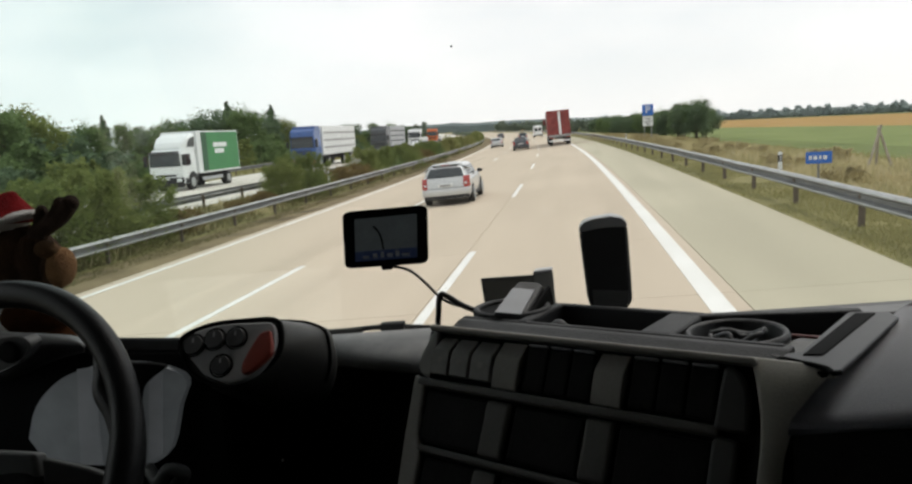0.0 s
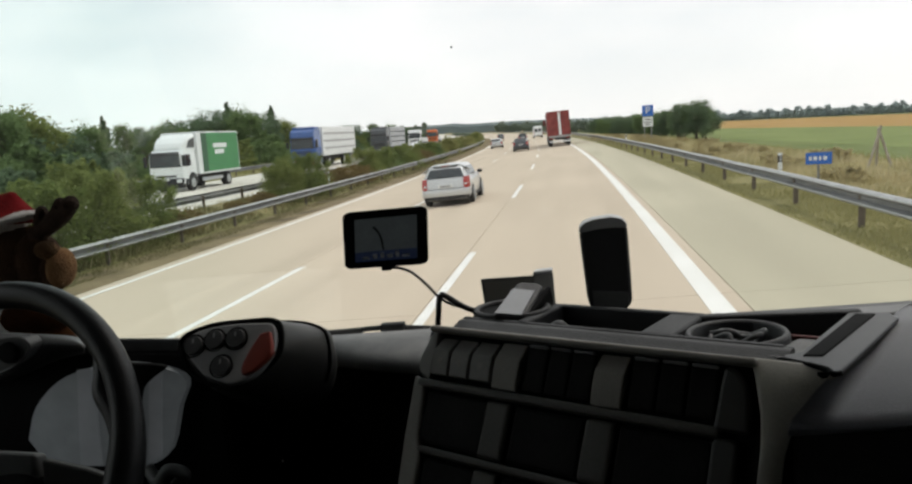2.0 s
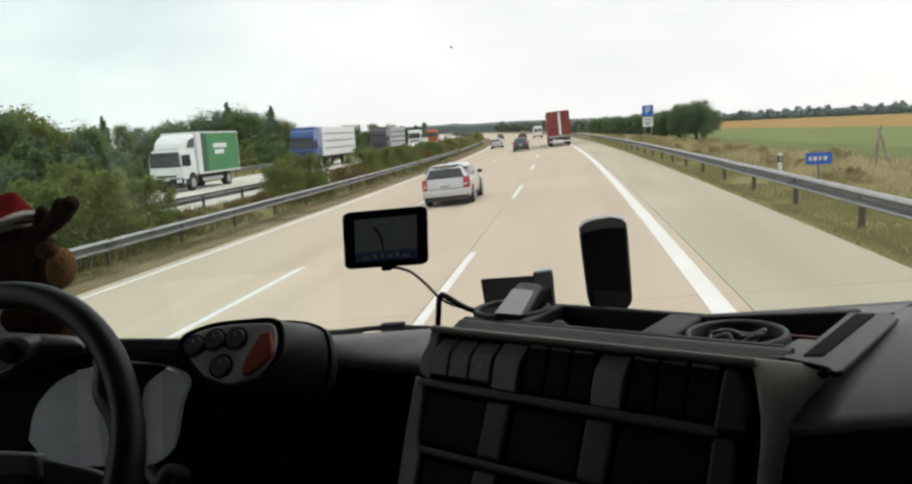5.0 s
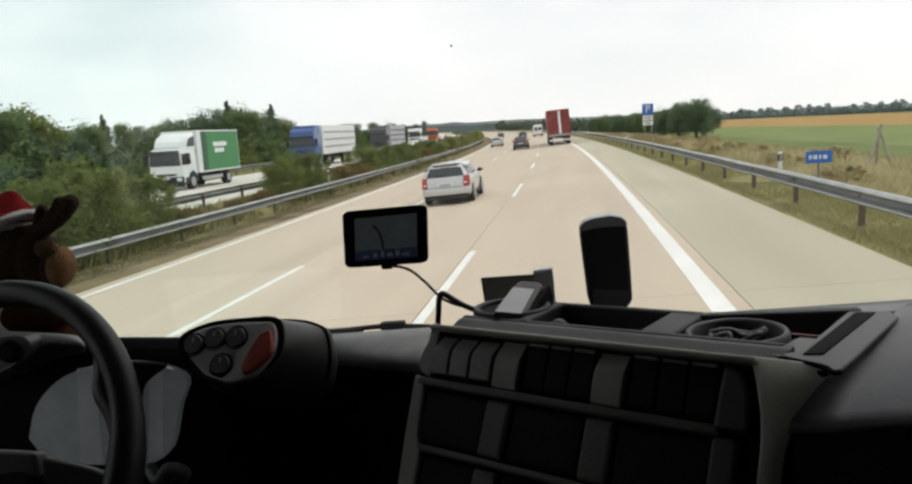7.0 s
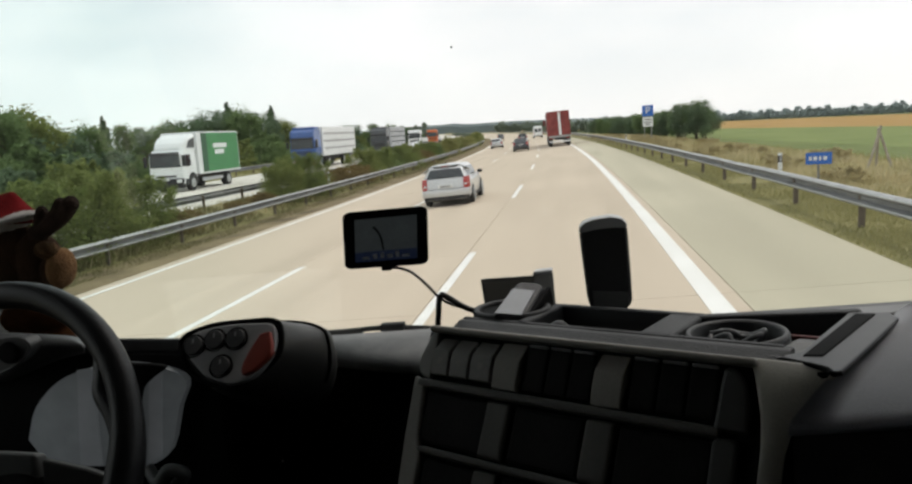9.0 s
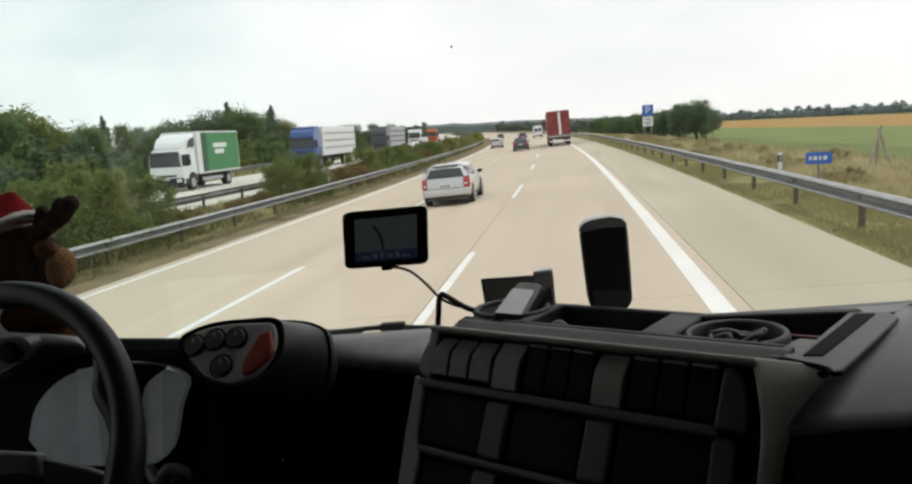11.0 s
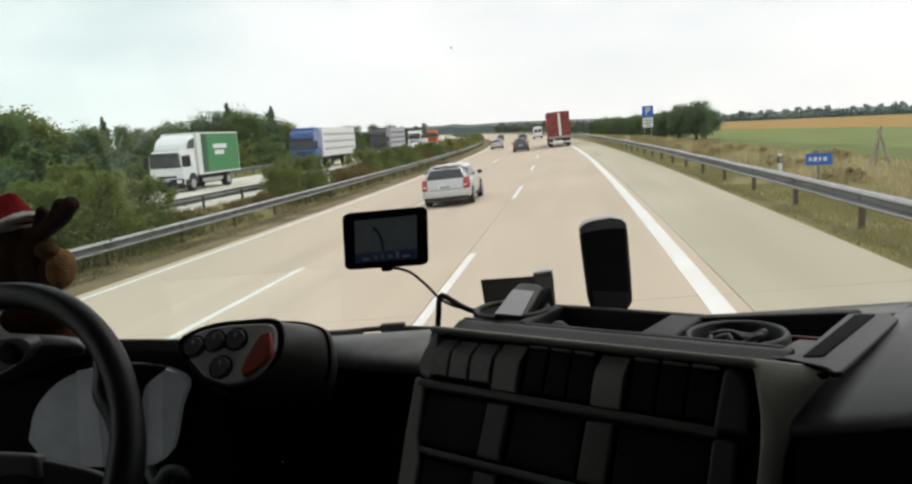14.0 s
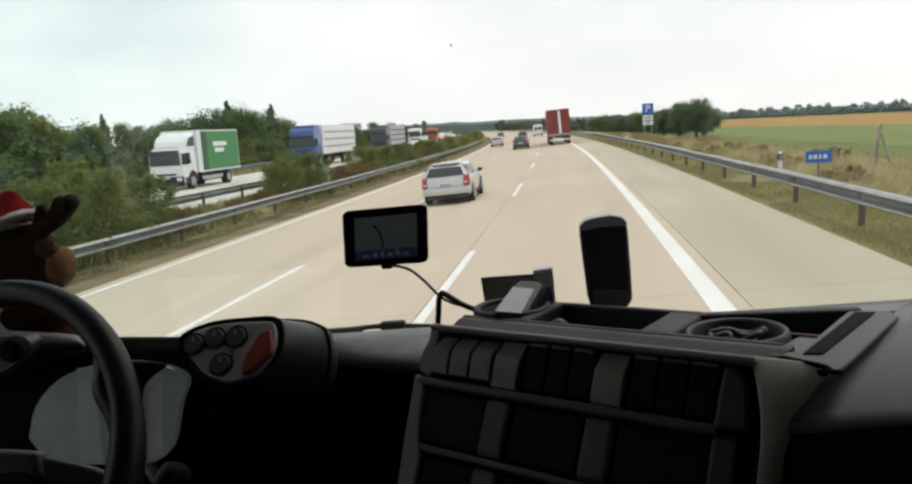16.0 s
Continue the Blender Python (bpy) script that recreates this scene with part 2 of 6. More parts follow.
PLASTIC_PALE = material("pale_grey_plastic", (0.40, 0.40, 0.42), 0.55, vary=0.14, scale=5, fine=420, bump=0.10, tint=(0.46, 0.46, 0.48))
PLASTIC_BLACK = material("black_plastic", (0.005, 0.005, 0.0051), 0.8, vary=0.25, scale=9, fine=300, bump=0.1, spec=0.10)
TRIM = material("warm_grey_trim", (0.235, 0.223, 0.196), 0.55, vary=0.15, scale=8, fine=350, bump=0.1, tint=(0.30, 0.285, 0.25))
# darker copy of the trim, the lower console's shade put into its colour
BAR = material("shaded_trim", (0.062, 0.059, 0.051), 0.55, vary=0.2, scale=8, fine=350, bump=0.1, tint=(0.086, 0.082, 0.071))
POD_GREY = material("switch_grey", (0.24, 0.24, 0.245), 0.5, vary=0.12, scale=12, fine=300, bump=0.08)
BUTTON = material("button_grey", (0.20, 0.195, 0.18), 0.5, vary=0.15, scale=20, fine=300, bump=0.1)
LEATHER = material("worn_leather", (0.0075, 0.008, 0.009), 0.46, vary=0.35, scale=14, fine=260, bump=0.10, spec=0.32)
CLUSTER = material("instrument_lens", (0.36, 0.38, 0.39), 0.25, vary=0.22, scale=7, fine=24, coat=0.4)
CLUSTER_SHEEN = material("instrument_sheen", (0.42, 0.44, 0.455), 0.25, vary=0.2, scale=7, fine=24, coat=0.4)
HAZARD = material("hazard_red", (0.165, 0.020, 0.010), 0.45, vary=0.15, scale=20)
LIGHTER_RED = material("lighter_red", (0.13, 0.02, 0.014), 0.4, vary=0.15)
PAPER = material("paper", (0.74, 0.75, 0.72), 0.8, vary=0.05, scale=9)
SCREEN = material("screen_face", (0.085, 0.092, 0.095), 0.3, vary=0.15, scale=30, fine=140, tint=(0.11, 0.12, 0.118))
SCREEN_DARK = material("screen_dark", (0.012, 0.013, 0.016), 0.2, vary=0.2)
SCREEN_BLUE = material("screen_blue", (0.018, 0.025, 0.05), 0.3, vary=0.3, scale=60)
PHONE_GREY = material("phone_grey", (0.40, 0.41, 0.43), 0.35, vary=0.1, coat=0.3)
SILVER_EDGE = material("silver_plastic", (0.42, 0.42, 0.42), 0.4, 0.2, vary=0.1)
CABLE = material("cable_rubber", (0.020, 0.019, 0.018), 0.5, vary=0.2)
FELT_RED = material("red_felt", (0.13, 0.006, 0.007), 0.95, vary=0.3, scale=30, fine=300, bump=0.6, spec=0.1)
PLUSH = material("brown_plush", (0.036, 0.020, 0.011), 0.95, vary=0.35, scale=25, fine=280, bump=0.8, spec=0.1)
PLUSH_DARK = material("dark_plush", (0.036, 0.024, 0.018), 0.95, vary=0.35, scale=25, fine=280, bump=0.8, spec=0.1)
PLUSH_PALE = material("pale_plush", (0.21, 0.115, 0.055), 0.95, vary=0.3, scale=25, fine=280, bump=0.8, spec=0.1)
PLUSH_BROW = material("tan_plush", (0.095, 0.055, 0.028), 0.95, vary=0.35, scale=25, fine=280, bump=0.8, spec=0.1)
PLUSH_WHITE = material("white_plush", (0.42, 0.40, 0.38), 0.95, vary=0.2, scale=25, fine=280, bump=0.8, spec=0.1)
ORANGE_TOY = material("rust_fabric", (0.030, 0.011, 0.0035), 0.95, vary=0.3, scale=30, fine=200, bump=0.5, spec=0.05)
CEILING = material("headliner", (0.11, 0.11, 0.105), 0.95, vary=0.1, scale=8, fine=200, bump=0.2)
# faint glow: the map's own, and one added to brighten the unlit instrument cover
for lit, glow, amount in ((CLUSTER, (0.88, 0.97, 1.0, 1), 0.026), (CLUSTER_SHEEN, (0.9, 0.96, 1.0, 1), 0.034), (SCREEN, (0.75, 0.88, 0.9, 1), 0.014), (SCREEN_BLUE, (0.3, 0.45, 1.0, 1), 0.012)):
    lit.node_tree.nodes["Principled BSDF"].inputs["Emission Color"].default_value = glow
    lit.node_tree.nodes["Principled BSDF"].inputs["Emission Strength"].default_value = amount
WINDSCREEN = glass_pane("windscreen_glass")


# ---- mesh helpers ----
def link(name, bm, mat, parent=None, label="", at=None, smooth=False):
    me = bpy.data.meshes.new(name)
    bm.normal_update()
    bm.to_mesh(me)
    bm.free()
    if smooth:
        me.polygons.foreach_set("use_smooth", [True] * len(me.polygons))
    for m in (mat if isinstance(mat, (list, tuple)) else [mat]):
        me.materials.append(m)
    ob = new(name, me)
    if parent is not None:
        ob.parent = parent
    if at is not None:
        ob.matrix_local = at
    if label:
        ob["label"] = label
    return ob


def part(name, bm, mat, parent, label="", at=None, smooth=False):
    return link(name, bm, mat, parent, label, at, smooth)


def pydata(name, verts, faces, mat, parent=None, smooth=False):
    me = bpy.data.meshes.new(name)
    me.from_pydata(verts, [], faces)
    if smooth:
        me.polygons.foreach_set("use_smooth", [True] * len(me.polygons))
    for m in (mat if isinstance(mat, (list, tuple)) else [mat]):
        me.materials.append(m)
    ob = new(name, me)
    if parent is not None:
        ob.parent = parent
    return ob


def thing(name, m, label, category, group="", kind=""):
    ob = new(name)
    ob.empty_display_size = 0.05
    ob.matrix_world = m
    return tagged(ob, label, category, group, kind)


def box(lo, hi, bevel=0.0, segments=2, bm=None, m=None, index=0):
    bm = bm or bmesh.new()
    lo, hi = Vector(lo), Vector(hi)
    made = bmesh.ops.create_cube(bm, size=1.0, matrix=(m or Matrix()) @ Matrix.LocRotScale((lo + hi) / 2, None, hi - lo))
    faces = {f for v in made["verts"] for f in v.link_faces}
    for f in faces:
        f.material_index = index
    if bevel:
        bmesh.ops.bevel(bm, geom=list({e for f in faces for e in f.edges}), offset=bevel, segments=segments, affect="EDGES", profile=0.5)
    return bm


def prism(points, depth, bevel=0.0, segments=2, bm=None, m=None):
    """A polygon of 3D points, pushed along the vector depth."""
    bm = bm or bmesh.new()
    m = m or Matrix()
    f = bm.faces.new([bm.verts.new(m @ Vector(p)) for p in points])
    push = m.to_3x3() @ Vector(depth)
    r = bmesh.ops.extrude_face_region(bm, geom=[f])
    vs = [g for g in r["geom"] if isinstance(g, bmesh.types.BMVert)]
    bmesh.ops.translate(bm, verts=vs, vec=push)
    fs = {x for v in vs for x in v.link_faces} | {f}
    bmesh.ops.recalc_face_normals(bm, faces=list(fs))
    if bevel:
        bmesh.ops.bevel(bm, geom=list({e for x in fs for e in x.edges}), offset=bevel, segments=segments, affect="EDGES", profile=0.5)
    return bm


def round_rect(w, h, r, n=5):
    pts = []
    for cx, cy, a0 in ((w / 2 - r, h / 2 - r, 0), (-w / 2 + r, h / 2 - r, 90), (-w / 2 + r, -h / 2 + r, 180), (w / 2 - r, -h / 2 + r, 270)):
        for i in range(n + 1):
            a = radians(a0 + 90 * i / n)
            pts.append((cx + r * math.cos(a), cy + r * math.sin(a)))
    return pts


def cylinder(r1, r2, length, m, n=20, bm=None, bevel=0.0):
    """Along the local z of m, from 0 to length."""
    bm = bm or bmesh.new()
    made = bmesh.ops.create_cone(bm, cap_ends=True, segments=n, radius1=r1, radius2=r2, depth=length, matrix=m @ Matrix.Translation((0, 0, length / 2)))
    if bevel:
        caps = {e for v in made["verts"] for f in v.link_faces if len(f.verts) > 4 for e in f.edges}
        bmesh.ops.bevel(bm, geom=list(caps), offset=bevel, segments=2, affect="EDGES", profile=0.5)
    return bm


def ball(center, radii, bm=None, m=None, u=16, v=10):
    bm = bm or bmesh.new()
    bmesh.ops.create_uvsphere(bm, u_segments=u, v_segments=v, radius=1.0, matrix=(m or Matrix()) @ Matrix.LocRotScale(center, None, radii))
    return bm


def tube(points, radius, n=8, bm=None, closed=False, radii=None):
    """A round bar along smoothly joined points."""
    bm = bm or bmesh.new()
    pts = [Vector(p) for p in points]
    rings, last = [], None
    for i, p in enumerate(pts):
        a = pts[i - 1] if (i or closed) else p
        b = pts[(i + 1) % len(pts)] if (i < len(pts) - 1 or closed) else p
        t = (b - a).normalized()
        side = t.cross(last if last is not None and abs(t.dot(last)) < 0.99 else (Vector((0, 0, 1)) if abs(t.z) < 0.9 else Vector((1, 0, 0)))).normalized()
        up = side.cross(t).normalized()
        last = up
        r = radii[i] if radii else radius
        rings.append([bm.verts.new(p + r * (math.cos(2 * math.pi * j / n) * side + math.sin(2 * math.pi * j / n) * up)) for j in range(n)])
    for i in range(len(rings) - (0 if closed else 1)):
        a, b = rings[i], rings[(i + 1) % len(rings)]
        for j in range(n):
            bm.faces.new((a[j], a[(j + 1) % n], b[(j + 1) % n], b[j]))
    if not closed:
        bm.faces.new(rings[0][::-1])
        bm.faces.new(rings[-1])
    bmesh.ops.recalc_face_normals(bm, faces=bm.faces[:])
    return bm


def spline(points, steps=8):
    """Catmull-Rom points through the given ones."""
    p = [Vector(q) for q in points]
    p = [2 * p[0] - p[1]] + p + [2 * p[-1] - p[-2]]
    out = []
    for i in range(1, len(p) - 2):
        for s in range(steps):
            t = s / steps
            out.append(0.5 * ((2 * p[i]) + (p[i + 1] - p[i - 1]) * t + (2 * p[i - 1] - 5 * p[i] + 4 * p[i + 1] - p[i + 2]) * t * t + (3 * p[i] - p[i - 1] - 3 * p[i + 1] + p[i + 2]) * t ** 3))
    return out + [p[-2]]


def letters(text, size, m, mat, parent, name="lettering"):
    cu = bpy.data.curves.new(name, "FONT")
    cu.body, cu.size, cu.extrude, cu.align_x, cu.align_y = text, size, 0.004, "CENTER", "CENTER"
    tmp = bpy.data.objects.new(name, cu)
    scene.collection.objects.link(tmp)
    me = bpy.data.meshes.new_from_object(tmp.evaluated_get(bpy.context.evaluated_depsgraph_get()))
    bpy.data.objects.remove(tmp)
    me.materials.clear()
    me.materials.append(mat)
    ob = new(name, me)
    ob.parent, ob.matrix_local = parent, m
    return ob


# ---- plan of the road: X across from the first lane line, Y along it ----
def sweep(y):
    return BEND * y * y / 2 if y < 320 else BEND * 320 * 320 / 2 + BEND * 320 * (y - 320)


def turn(y):
    return math.degrees(math.atan(BEND * min(y, 320)))


def ground_z(x):
    """Height of the land: the oncoming side lies a little higher, the fields a few metres lower."""
    if x < -13:
        return -0.20 - max(0, -40 - x) * 0.006
    if x < -10.3:
        return -0.521 + (-10.3 - x) / 2.7 * 0.321
    if x < 8:
        return FALL * x
    if x < 12:
        return 0.405
    if x < 34:
        t = (x - 12) / 22
        return 0.405 - 3.4 * t * t * (3 - 2 * t)
    return min(-2.995, 0.405 - (x - 14) * 0.014)


def at(x, y, z=0.0, tilt=True):
    """World pose of a spot on the plan, turned along the road; tilt: leaning with the cross fall."""
    lean = -math.degrees(math.atan(FALL)) if tilt and -10.3 < x < 8 else 0
    return Matrix.Translation((x - sweep(y), y, ground_z(x) + z)) @ pose(0, 0, 0, 0, 0, turn(y)) @ pose(0, 0, 0, 0, lean, 0)


def strip(name, x0, x1, y0, y1, lift, thick, mat, step=5.0, parent=None):
    """A sheet with thickness that follows the road."""
    n = max(1, int((y1 - y0) / step))
    ys = [y0 + (y1 - y0) * i / n for i in range(n + 1)]
    v, f = [], []
    for y in ys:
        for x, z in ((x0, lift), (x1, lift), (x1, lift - thick), (x0, lift - thick)):
            v.append((x - sweep(y), y, ground_z(x) + z))
    for i in range(n):
        a = 4 * i
        for j in range(4):
            f.append((a + j, a + (j + 1) % 4, a + 4 + (j + 1) % 4, a + 4 + j))
    f += [(3, 2, 1, 0), (4 * n, 4 * n + 1, 4 * n + 2, 4 * n + 3)]
    return pydata(name, v, f, mat, parent)


# ---- ground: one sheet to the horizon ----
def build_ground():
    xs = [-2600, -1500, -900, -500, -300, -180, -110, -75, -55, -45, -40, -36, -32, -28, -25.6, -20, -14.2, -13, -12, -11, -10.3, -9, -7.9, -4, 0, 4, 6.6, 7.4, 8.2, 10,
          12, 13.5, 16, 19, 22, 25, 28, 31, 34, 40, 48, 60, 75, 100, 140, 190, 260, 400, 600, 1000, 1700, 2800]
    ys = [-300, -150, -80, -40, -20] + [-10 + 5 * i for i in range(40)] + [200 + 20 * i for i in range(15)] + [520, 600, 700, 850, 1050, 1300, 1700, 2200, 3000, 4200]
    mats = [MEADOW, VERGE, DIRT, DRY, CROP, CROP_PALE, STUBBLE]

    def kind(x):
        if x < -55:
            return 0
        if x < -10.3:
            return 1
        if x < -7:
            return 2
        if x < 8.2:
            return 1
        if x < 31:
            return 3
        if x < 48:
            return 4
        if x < 100:
            return 5
        return 6 if x < 260 else 0
    v, f, k = [], [], []
    for y in ys:
        for x in xs:
            under = 0.09 if (-7.5 < x < 6) or (-25.1 < x < -14.5) else 0.015
            bumpy = 0.05 * noise.noise(Vector((x * 0.4, y * 0.4, 0))) if x > 8.5 or x < -26.5 else 0
            v.append((x - sweep(max(y, 0)), y, ground_z(x) - under + bumpy))
    w = len(xs)
    for j in range(len(ys) - 1):
        for i in range(w - 1):
            f.append((j * w + i, j * w + i + 1, (j + 1) * w + i + 1, (j + 1) * w + i))
            k.append(kind((xs[i] + xs[i + 1]) / 2))
    ob = pydata("ground", v, f, mats)
    ob.data.polygons.foreach_set("material_index", k)
    return tagged(ob, "flat farmland with dry verges, green crops and orange stubble", "ground", kind="structure")


build_ground()


# ---- carriageways ----
def quad_box(name, w, l, h, mat, bevel=0.0):
    """A shared flat block, w across, l along, its top at z = 0."""
    bm = box((-w / 2, -l / 2, -h), (w / 2, l / 2, 0))
    me = bpy.data.meshes.new(name)
    bm.to_mesh(me)
    bm.free()
    me.materials.append(mat)
    return me


LANES = ((-8.25, -3.80), (-3.80, -0.10), (-0.10, 4.12), (4.12, 6.48))
road = strip("road", -8.25, 6.48, -60, 1100, -0.014, 0.12, JOINT, 10)
tagged(road, "pale concrete motorway carriageway of jointed slabs", "road", kind="structure")
far = strip("far_concrete", -8.25, 6.48, 200, 1100, 0.0, 0.05, CONCRETE, 10, road)
tagged(far, "distant pale concrete surface", kind="stuff")
strip("rear_concrete", -8.25, 6.48, -60, -5, 0.0, 0.05, CONCRETE, 10, road)

road_opposite = strip("road_opposite", -25.2, -14.4, -60, 1100, 0.0, 0.1, CONCRETE_FAR, 8)
tagged(road_opposite, "pale concrete carriageway for the oncoming traffic", "road", kind="structure")

# edge lines and lane dashes, 6 m long and 12 m apart
for name, x, w, owner in (("edge_line", 3.79, 0.28, road), ("edge_line", -7.78, 0.17, road), ("edge_line", -14.8, 0.15, road_opposite), ("edge_line", -24.4, 0.25, road_opposite)):
    strip(name, x - w / 2, x + w / 2, -40, 900, 0.006, 0.004, PAINT, 5, owner)
DASH = quad_box("lane_dash", 0.15, 6.0, 0.004, PAINT)
for x, owner in ((0.0, road), (-3.69, road), (-18.2, road_opposite), (-21.4, road_opposite)):
    for i in range(-2, 26):
        d = new("lane_dash", DASH)
        d.parent = owner
        d.matrix_local = at(x, 12.2 + 18 * i, 0.007)

# ---- crash barriers ----
BEAM = ((0.0, 0.385), (0.05, 0.395), (0.092, 0.430), (0.084, 0.462), (-0.016, 0.500), (-0.016, 0.572), (0.088, 0.628), (0.088, 0.652), (0.045, 0.690), (0.0, 0.702))


def barrier(x, side, y0, y1, label, mat, spacing=4.0, start=2.4):
    """A W-beam on posts that follows the road; side 1 faces +X."""
    rail = thing("crash_barrier", at(x, 0, 0, False), label, "crash barrier", "crash barriers")
    back = rail.matrix_world.inverted()
    loop = [(a, b) for a, b in BEAM] + [(a - 0.006, b) for a, b in reversed(BEAM)]
    ys = [y0 + 3 * i for i in range(int((y1 - y0) / 3) + 1)]
    v, f, n = [], [], len(loop)
    for y in ys:
        wobble = 0.012 * noise.noise(Vector((y * 0.23, x, 0)))
        for a, b in loop:
            v.append(tuple(back @ Vector((x + side * a + wobble - sweep(max(y, 0)), y, ground_z(x) + b + wobble))))
    for i in range(len(ys) - 1):
        for j in range(n):
            q = (i * n + j, i * n + (j + 1) % n, (i + 1) * n + (j + 1) % n, (i + 1) * n + j)
            f.append(q if side > 0 else q[::-1])
    # groove faces darker: grime and the groove's shade put into one colour
    beam = pydata("beam", v, f, [mat, STEEL_GROOVE_SHADE], rail, smooth=False)
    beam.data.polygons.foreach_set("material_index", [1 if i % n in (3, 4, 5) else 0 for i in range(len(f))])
    bm = box((-0.055, -0.03, -0.4), (0.055, 0.03, 0.62), 0.008, 1)
    bm = box((-0.03, -0.05, 0.46), (0.03, 0.05, 0.66), 0.005, 1, bm, Matrix.Translation((side * 0.06 - side * 0.03, 0, 0)))
    post = bpy.data.meshes.new("post")
    bm.to_mesh(post)
    bm.free()
    post.materials.append(POST_RUST)
    y = start - 8
    while y < min(y1, 260):
        p = new("post", post)
        p.parent = rail
        p.matrix_local = back @ Matrix.Translation((x - side * 0.05 - sweep(max(y, 0)), y, ground_z(x))) @ pose(0, 0, random.uniform(-0.02, 0.01), random.uniform(-1, 1), random.uniform(-1.5, 1.5), turn(max(y, 0)))
        y += spacing
    return rail


barrier(7.12, -1, -12, 620, "grey galvanised W-beam barrier along the hard shoulder", STEEL)
barrier(-10.35, 1, -12, 620, "grey galvanised W-beam barrier beside the median strip", STEEL)
barrier(-13.65, -1, -12, 620, "weathered barrier at the far edge of the median", STEEL_DULL)
barrier(-26.2, 1, 10, 620, "weathered barrier beyond the oncoming carriageway", STEEL_DULL)


# ---- roadside posts and signs ----
def delineator(x, y):
    d = thing("delineator_post", at(x, y, -0.16, False), "white plastic roadside post with slanted black band", "delineator", "delineator posts")
    part("body", prism([(p[0], p[1], -0.2) for p in round_rect(0.12, 0.10, 0.04)], (0, 0, 1.22), 0.008), SIGN_WHITE, d)
    bm = bmesh.new()
    prism([(p[0] * 1.04, p[1] * 1.04, 0.74) for p in round_rect(0.12, 0.10, 0.04)], (0, 0, 0.20), bm=bm)
    part("black_band", bm, SIGN_BLACK, d, "black band")
    part("reflector", box((-0.02, -0.056, 0.77), (0.02, -0.050, 0.91)), SILVER_EDGE, d)


for x, y in ((8.35, 24.2), (8.35, 74), (8.35, 124), (8.35, 174), (-12.2, 44), (-12.2, 94), (-12.2, 144)):
    delineator(x, y)


def kilometre_sign(x, y):
    s = thing("distance_sign", at(x, y, 0, False) @ pose(0, 0, 0, 0, 0, -6), "small blue sign with white marks on a thin post", "road sign")
    part("post", cylinder(0.03, 0.03, 1.2, pose(0, 0, -0.3), 10), STEEL_DULL, s)
    p = part("panel", prism([(a, -0.035, 0.86 + b) for a, b in round_rect(0.62, 0.30, 0.03)], (0, -0.012, 0)), SIGN_BLUE, s)
    for i, w in enumerate((0.07, 0.09, 0.05, 0.09)):
        part("bar", box((-0.2 + 0.115 * i - w / 2, -0.053, 0.81), (-0.2 + 0.115 * i + w / 2, -0.049, 0.91)), SIGN_WHITE, p)


kilometre_sign(8.3, 20.5)


def parking_sign(x, y):
    s = thing("parking_sign", at(x, y, 0, False) @ pose(0, 0, 0, 0, 0, -3), "blue parking sign over a white plate on two posts", "road sign")
    for dx in (-0.32, 0.32):
        part("post", cylinder(0.038, 0.038, 3.85, pose(dx, 0, -0.4), 10), STEEL, s)
    z = 2.98
    p = part("panel", prism([(a, -0.05, z + b) for a, b in round_rect(1.05, 1.05, 0.08)], (0, -0.015, 0)), SIGN_BLUE, s)
    letters("P", 1.0, Matrix.Translation((0, -0.072, z)) @ pose(0, 0, 0, 90, 0, 0), SIGN_WHITE, p, "letter")
    q = part("plate", prism([(a, -0.05, z - 1.05 + b) for a, b in round_rect(0.95, 0.92, 0.05)], (0, -0.015, 0)), SIGN_WHITE, s, "white plate with grey marks")
    for b, w in ((0.22, 0.55), (-0.05, 0.7), (-0.27, 0.4)):
        part("bar", box((-w / 2, -0.069, z - 1.05 + b - 0.05), (w / 2, -0.066, z - 1.05 + b + 0.05)), PLASTIC_GREY, q)


parking_sign(10.6, 75.5)


def trestle(x, y, turned=0):
    s = thing("timber_prop", at(x, y, 0, False) @ pose(0, 0, 0, 0, 0, turned), "weathered wooden props leaning together in dry grass", "fence post")
    for a, b in (((-0.42, 0, -0.2), (0.05, 0, 1.45)), ((0.5, 0.05, -0.2), (-0.03, 0.03, 1.38)), ((0.1, 0.55, -0.2), (0.0, 0.08, 1.3))):
        part("prop", tube([a, (Vector(a) + Vector(b)) / 2 + Vector((0.01, 0, 0)), b], 0.045, 8), POST_WOOD, s)


trestle(12.0, 26.5)


def stake(x, y, h):
    s = thing("fence_stake", at(x, y, 0, False) @ pose(0, 0, 0, random.uniform(-4, 4), random.uniform(-4, 4), 0), "thin weathered wooden stake of a field fence", "fence post", "fence stakes")
    part("pole", tube([(0, 0, -0.2), (0.01, 0, h * 0.5), (0, 0, h)], 0.055, 7, radii=[0.05, 0.045, 0.04]), POST_WOOD, s)


for i in range(12):
    stake(37.5 + 0.4 * math.sin(i * 1.7), 158 + 7.5 * i, 1.9 + 0.15 * math.sin(i * 2.3))


